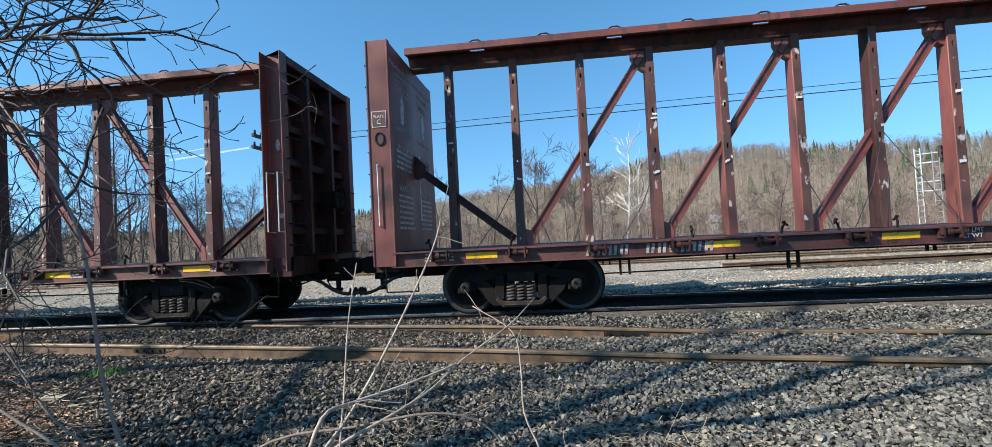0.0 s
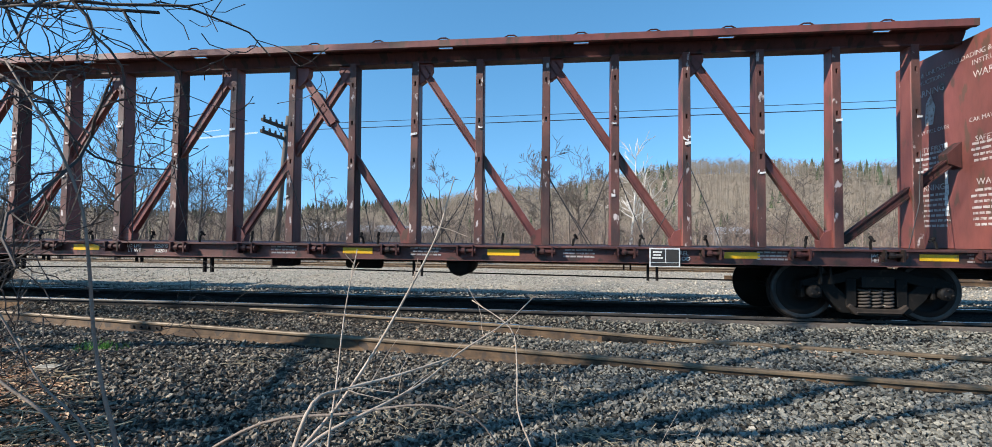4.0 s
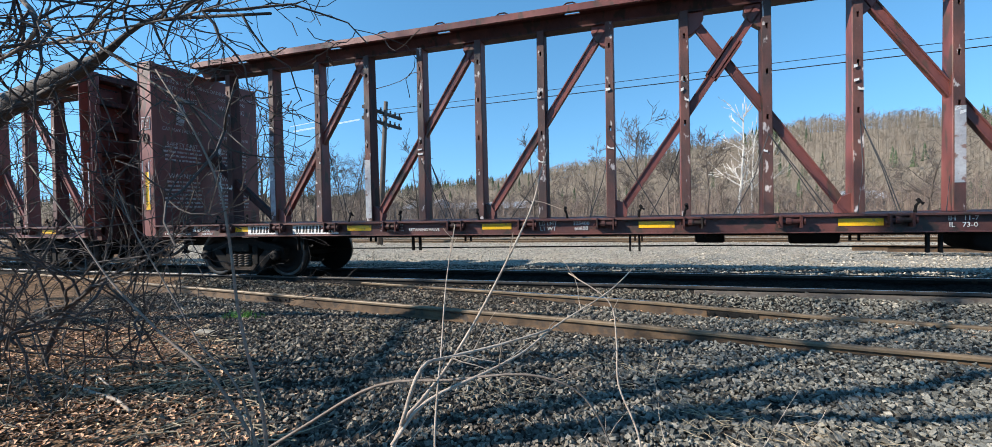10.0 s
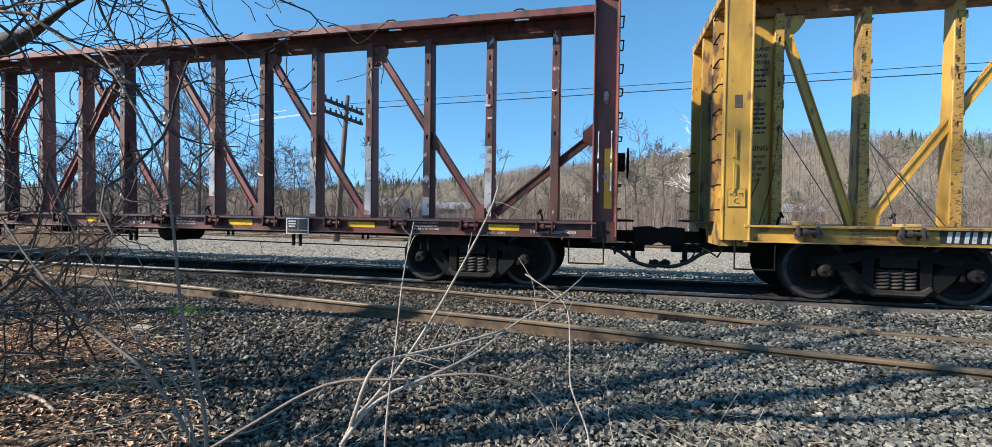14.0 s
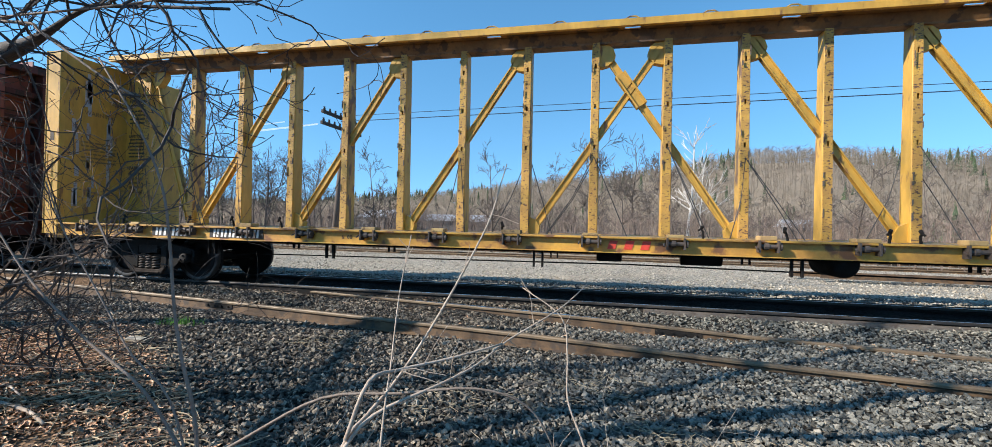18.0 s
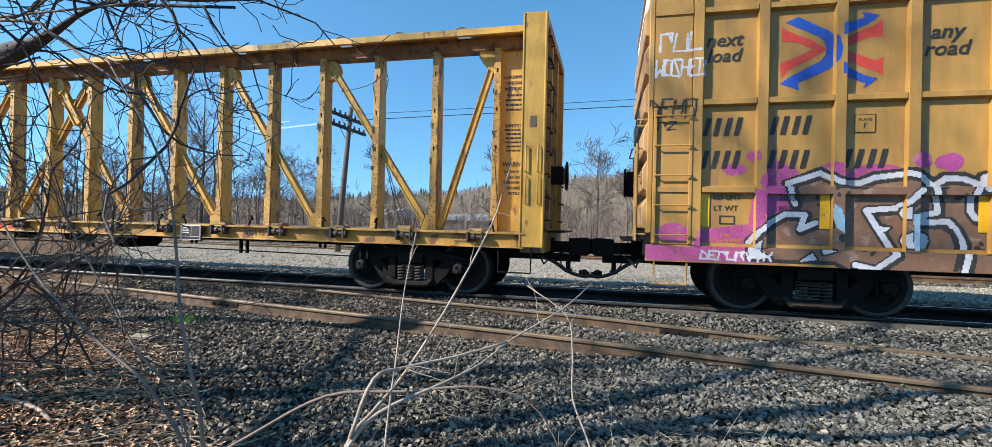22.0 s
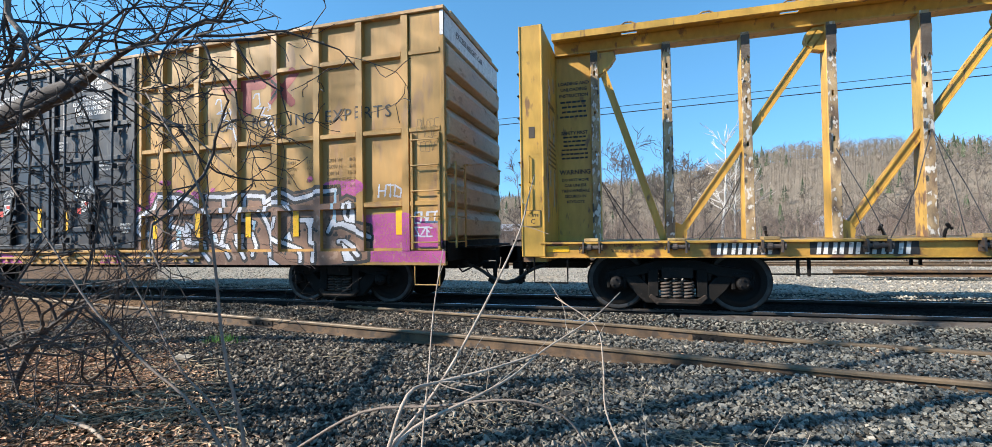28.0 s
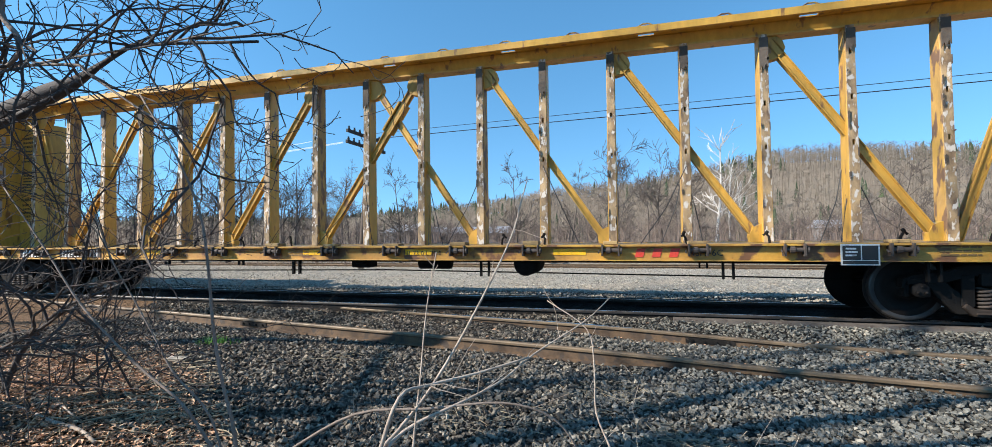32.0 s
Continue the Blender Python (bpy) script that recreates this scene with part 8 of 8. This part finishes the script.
def shade_trees():
    """The trees on the bank behind the viewer, whose shade lies over the ballast and the cars."""
    rnd = random.Random(55)
    stems = (
        (((-4.75, 0.40, -0.2), (-4.70, 0.44, 1.5), (-4.62, 0.48, 3.2), (-4.5, 0.5, 5.0), (-4.45, 0.6, 7.2)), 0.15, 0.05),
        (((-4.72, 0.46, 1.2), (-5.5, 0.38, 2.3), (-6.6, 0.30, 3.0), (-8.5, 0.85, 4.1), (-10.5, 1.4, 5.2)), 0.10, 0.04),
        (((-4.68, 0.50, 0.4), (-4.50, 0.95, 1.8), (-4.46, 1.10, 3.0), (-4.84, 1.40, 4.5), (-5.0, 1.7, 6.2)), 0.11, 0.04),
        (((-4.62, 0.48, 3.2), (-4.0, 0.2, 4.2), (-3.5, 0.1, 5.6), (-3.3, 0.0, 7.0)), 0.07, 0.02),
    )
    ob = thing("shade_tree", "forked leafless tree on the bank behind", "tree", group="bank trees")
    for pts, r0, r1 in stems:
        line = curve_through(pts, 4)
        n = len(line)
        part("limb", Geo().tube(line, [r0 + (r1 - r0) * i / (n - 1) for i in range(n)], 9), M["bark_dark"], ob, smooth=True)
        tw = Geo()
        for k in range(5):
            i = rnd.randrange(n // 3, n - 1)
            d = ((line[i + 1] - line[i]).normalized() * 0.7 + Vector((rnd.gauss(0, 0.6), rnd.gauss(-0.1, 0.5), rnd.gauss(0.2, 0.5)))).normalized()
            if d.y > 0.45:
                d.y = 0.2
            grow(tw, line[i], d, rnd.uniform(0.9, 2.2), rnd.uniform(0.018, 0.04), 2, rnd, 5, 0.25, (2, 4), 0.6, 0.06, 0.004, 0.4)
        part("twig_spray", tw, M["bark_dark"], ob, kind="stuff")
    for x, y, h, seed, low in ((-22.5, -4.6, 19.5, 304, 0.66), (-27.0, -6.0, 21.0, 308, 0.64), (-6.5, -5.2, 15.5, 309, 0.3), (-17.0, -5.0, 20.5, 311, 0.60)):
        t, c = tree_parts(h, seed, 4, r=h * 0.011, kids=(3, 4) if seed == 311 else (2, 3), min_r=0.010, low=low)
        ob = thing("shade_tree", "leafless tree on the bank behind", "tree", pose(x, y, ground_z(x, y)), "bank trees")
        part("trunk", t, M["bark_dark"], ob, smooth=True)
        part("crown", c, M["bark_dark"], ob)


# ---- line-side things ----


def utility_pole():
    az, dist = radians(-30.6), 24.0
    x, y = dist * math.sin(az), dist * math.cos(az)
    z0 = ground_z(x, y)
    h = 1.22 + dist * math.tan(radians(13.0)) - z0
    ob = thing("utility_pole", "weathered leaning utility pole with two crossarms", "utility pole", pose(x, y, z0))
    part("shaft", Geo().tube([(-0.56, 0, -0.3), (-0.28, 0, h * 0.5), (0, 0, h)], [0.15, 0.13, 0.10], 10), M["pole"], ob, smooth=True)
    for k, z in enumerate((h - 0.55, h - 1.05)):
        arm = part("crossarm", Geo().box(-1.65, 1.65, -0.055, 0.055, -0.07, 0.07), M["pole_dark"], ob, m=pose(-0.16 - 0.03 * k, 0, z, 0, 0, 88))
        for q in range(8):
            u = -1.5 + q * 3.0 / 7
            part("insulator", Geo().lathe([(-0.09, 0.0), (-0.09, 0.045), (0.0, 0.06), (0.03, 0.035), (0.09, 0.05), (0.10, 0.0)], 8).moved(pose(u, 0, 0.14, 90)), M["signal"], arm)
        part("arm_brace", Geo().tube([(-0.6, 0, -0.05), (0, 0.06, -0.5)], 0.016, 4).tube([(0.6, 0, -0.05), (0, 0.06, -0.5)], 0.016, 4), M["pole_dark"], arm)
    # spans that run on along the yard
    for k, up in enumerate((0.26, 0.0)):
        a = Vector((x - 0.1, y - 0.3, 6.02 + up))
        b = Vector((33.0, 17.2, 6.05 + up))
        pts = [a.lerp(b, i / 16) for i in range(17)]
        thing("overhead_wire", "thin black overhead line wire", "wire", group="overhead wires", geo=Geo().tube(pts, 0.019 if k else 0.013, 4), material=M["wire"])


def signal_mast():
    az, dist = radians(36.2), 38.0
    x, y = dist * math.sin(az), dist * math.cos(az)
    ob = thing("railway_signal", "silver lattice signal mast with black signal heads", "railway signal", pose(x, y, ground_z(x, y), 0, 0, -36))
    eye = 1.42
    m = Geo()
    for sx in (-0.62, -0.36):
        for sy in (-0.13, 0.13):
            m.tube([(sx, sy, -0.2), (sx, sy, eye + dist * math.tan(radians(6.2)))], 0.03, 5)
    part("mast", m, M["silver"], ob)
    for k in range(16):
        z = 0.4 + k * 0.33
        part("mast_rung", Geo().tube([(-0.62, -0.13, z), (-0.36, -0.13, z + 0.16)], 0.018, 4).tube([(-0.36, 0.13, z), (-0.62, 0.13, z + 0.16)], 0.018, 4), M["silver"], ob)
    part("ladder", Geo().tube([(0.15, -0.1, 0), (0.15, -0.1, 5.3)], 0.022, 4).tube([(0.45, -0.1, 0), (0.45, -0.1, 4.9)], 0.022, 4), M["silver"], ob)
    for k in range(14):
        part("ladder_rung", Geo().tube([(0.15, -0.1, 0.4 + k * 0.33), (0.45, -0.1, 0.4 + k * 0.33)], 0.014, 4), M["silver"], ob)
    for el in (5.5, 3.0):
        z = eye + dist * math.tan(radians(el))
        part("bracket", Geo().box(-0.6, 0.9, -0.03, 0.03, z - 0.45, z - 0.38).box(-0.6, 0.8, -0.03, 0.03, z + 0.1, z + 0.15), M["silver"], ob)
        head = part("signal_head", Geo().box(0.42, 0.92, -0.08, 0.08, z - 0.48, z + 0.52), M["signal"], ob, "black three-lamp signal head", bevel=0.05)
        for q in (-0.3, 0.02, 0.34):
            part("lamp_hood", Geo().lathe([(-0.34, 0.13), (-0.06, 0.14), (-0.06, 0.0)], 12).moved(pose(0.67, -0.02, z + q)), M["signal"], head, smooth=True)
    part("cabinet", Geo().box(0.7, 1.5, -0.3, 0.3, 0, 1.75), M["silver"], ob, bevel=0.03)


def shed(az, dist, w, h, turn, label, roof="roof"):
    x, y = dist * math.sin(radians(az)), dist * math.cos(radians(az))
    ob = thing("yard_shed", label, "shed", pose(x, y, ground_z(x, y), 0, 0, turn), "sheds")
    d = w * 0.6
    part("wall", Geo().box(-w / 2, w / 2, -d / 2, d / 2, 0, h * 0.7), M["shed"], ob)
    e = 0.3
    part("roof", Geo().loft([(-w / 2 - e, -d / 2 - e, h * 0.68), (-w / 2 - e, d / 2 + e, h * 0.68), (-w / 2 - e, 0, h)], [(w / 2 + e, -d / 2 - e, h * 0.68), (w / 2 + e, d / 2 + e, h * 0.68), (w / 2 + e, 0, h)]), M[roof], ob, "pale metal roof")
    for k in range(3):
        u = -w / 2 + (k + 0.5) * w / 3
        part("window", Geo().box(u - 0.4, u + 0.4, -d / 2 - 0.03, -d / 2, h * 0.3, h * 0.55), M["signal"], ob)


plant_trees()
brush()
hill_woods()
near_shrub()
near_saplings()
shade_trees()
utility_pole()
signal_mast()
shed(-26.0, 62, 7, 3.2, -35, "low grey shed with a pale roof")
shed(-19.5, 66, 14, 2.9, 12, "long low shed with a pale metal roof")
shed(19.5, 75, 4.2, 3.2, 15, "small pale-roofed building among trees")
g = Geo()
for az0, az1, el0, el1, w in ((-40.7, -33.6, 9.4, 11.0, 6), (-41.0, -37.0, 9.9, 10.9, 3)):
    n = len(g.v)
    for a, el in ((az0, el0), (az1, el1)):
        for s in (-1, 1):
            d = 3600
            g.v.append((d * math.sin(radians(a)), d * math.cos(radians(a)), d * math.tan(radians(el)) + s * w))
    g.f.append((n, n + 2, n + 3, n + 1))
tagged(new("contrail", g.mesh("contrail", M["contrail"])), "thin white streak of cloud", "cloud", kind="structure")

# ---- the train ----
rnd_train = random.Random(3)
C = 8.647
NUM_RED = [(-8.1, 4, 0.17, 0.15, "faded", ""), (-7.2, 6, 0.17, 0.15, "faded", "")]
WORDS_RED = [("LD LMT", -2.72, 1.015, 0.085), ("225800", -2.22, 1.015, 0.085), ("LT WT", -2.72, 0.935, 0.085), ("60200", -2.22, 0.935, 0.085), ("REL", 6.35, 1.0, 0.085), ("ROD", 6.35, 0.92, 0.085), ("JACK", 9.0, 1.0, 0.07), ("HERE", 9.0, 0.93, 0.07)]
red_label = "oxide red centre-beam flatcar with end bulkheads, empty"
centerbeam(C - 24.38, "red", red_label, rnd_train, (-9.72, -6.09, -3.65, 1.27, 3.64, 7.17, 9.8), 6.05, NUM_RED, WORDS_RED, (-4.9, 2.4, 7.6, 10.3))
centerbeam(C, "red", red_label, rnd_train, (-9.72, -6.09, -3.65, 1.27, 3.64, 7.17, 9.8), 6.05, NUM_RED, WORDS_RED, (0.0, 2.4, 4.8, 7.6, 10.4, -10.4))
NUM_TR = [(-8.62, 4, 0.15, 0.12, "ink", "white"), (-7.55, 6, 0.15, 0.12, "ink", "white")]
WORDS_TR = [("EMPTY LOAD", -9.9, 1.03, 0.065), ("3/8 ADJ. BLOCK", -9.9, 0.97, 0.065), ("JACK HERE", -9.75, 0.90, 0.06), ("2 INCH HF COMP SHOES", -10.55, 0.90, 0.065), ("LD LMT", -2.72, 1.015, 0.085), ("225400", -2.2, 1.015, 0.085), ("LT WT", -2.72, 0.935, 0.085), ("60600", -2.2, 0.935, 0.085), ("RETAINING VALVE", -4.88, 0.94, 0.07),
            ("IH   11-7", 2.5, 1.015, 0.085), ("IL   73-0", 2.5, 0.935, 0.085), ("JACK HERE", 9.6, 0.89, 0.06), ("2 INCH HF COMP SHOES", 10.5, 0.92, 0.065)]
centerbeam(C + 24.38, "red", "oxide red centre-beam flatcar with pale patched uprights, empty", rnd_train, (-8.95, -6.17, -3.57, -1.1, 1.43, 4.81, 7.23, 9.72), 6.05, NUM_TR, WORDS_TR, (-5.5, 3.6, 8.4))
NUM_Y = [(-8.72, 4, 0.19, 0.15, "white", "ink"), (-7.42, 6, 0.17, 0.15, "white", "ink")]
WORDS_Y = [("R&H 75", 6.2, 0.96, 0.13), ("WT", -5.4, 0.96, 0.10), ("6  00", -4.7, 0.96, 0.10)]
centerbeam(57.387, "yellow", "weathered yellow centre-beam flatcar with end bulkheads, empty", rnd_train, (), 4.89, NUM_Y, WORDS_Y, (-9.6, 10.2))
boxcar(79.46, rnd_train)
NUM_Z = [(-8.62, 4, 0.19, 0.16, "white", "ink"), (-7.38, 6, 0.185, 0.16, "white", "ink")]
WORDS_Z = [("EMPTY LOAD", -9.85, 1.03, 0.065), ("3/16 ADJ. BLOCK", -9.85, 0.95, 0.065), ("JACK", -10.5, 1.0, 0.065), ("HERE", -10.5, 0.93, 0.065), ("LD LMT", -4.75, 1.015, 0.09), ("224300", -4.0, 1.015, 0.09), ("LT WT", -4.75, 0.92, 0.09), ("61700", -4.0, 0.92, 0.09), ("NSH76C", 5.6, 0.96, 0.13), ("IL 73-0 L 75-0", 1.2, 0.96, 0.11)]
centerbeam(101.25, "yellow", "bright yellow centre-beam flatcar with chipped uprights, empty", rnd_train, (-10.97, -4.72, -0.96, 1.1, 3.65), 7.47, NUM_Z, WORDS_Z, (-1.3, 8.6))

# ---- loose stones and litter, last ----
stones()
litter()


def motions():
    for car, x in CARS:
        walk(car, [(t, pose(x + gone(t), TRACK_Y, 0)) for t in range(0, 33)])
    steps = [k * 0.2 for k in range(161)]
    for w, x in WHEELSETS:
        walk(w, [(t, pose(x, 0, WHEEL_R, 0, math.degrees(gone(t) / WHEEL_R), 0)) for t in steps])


motions()
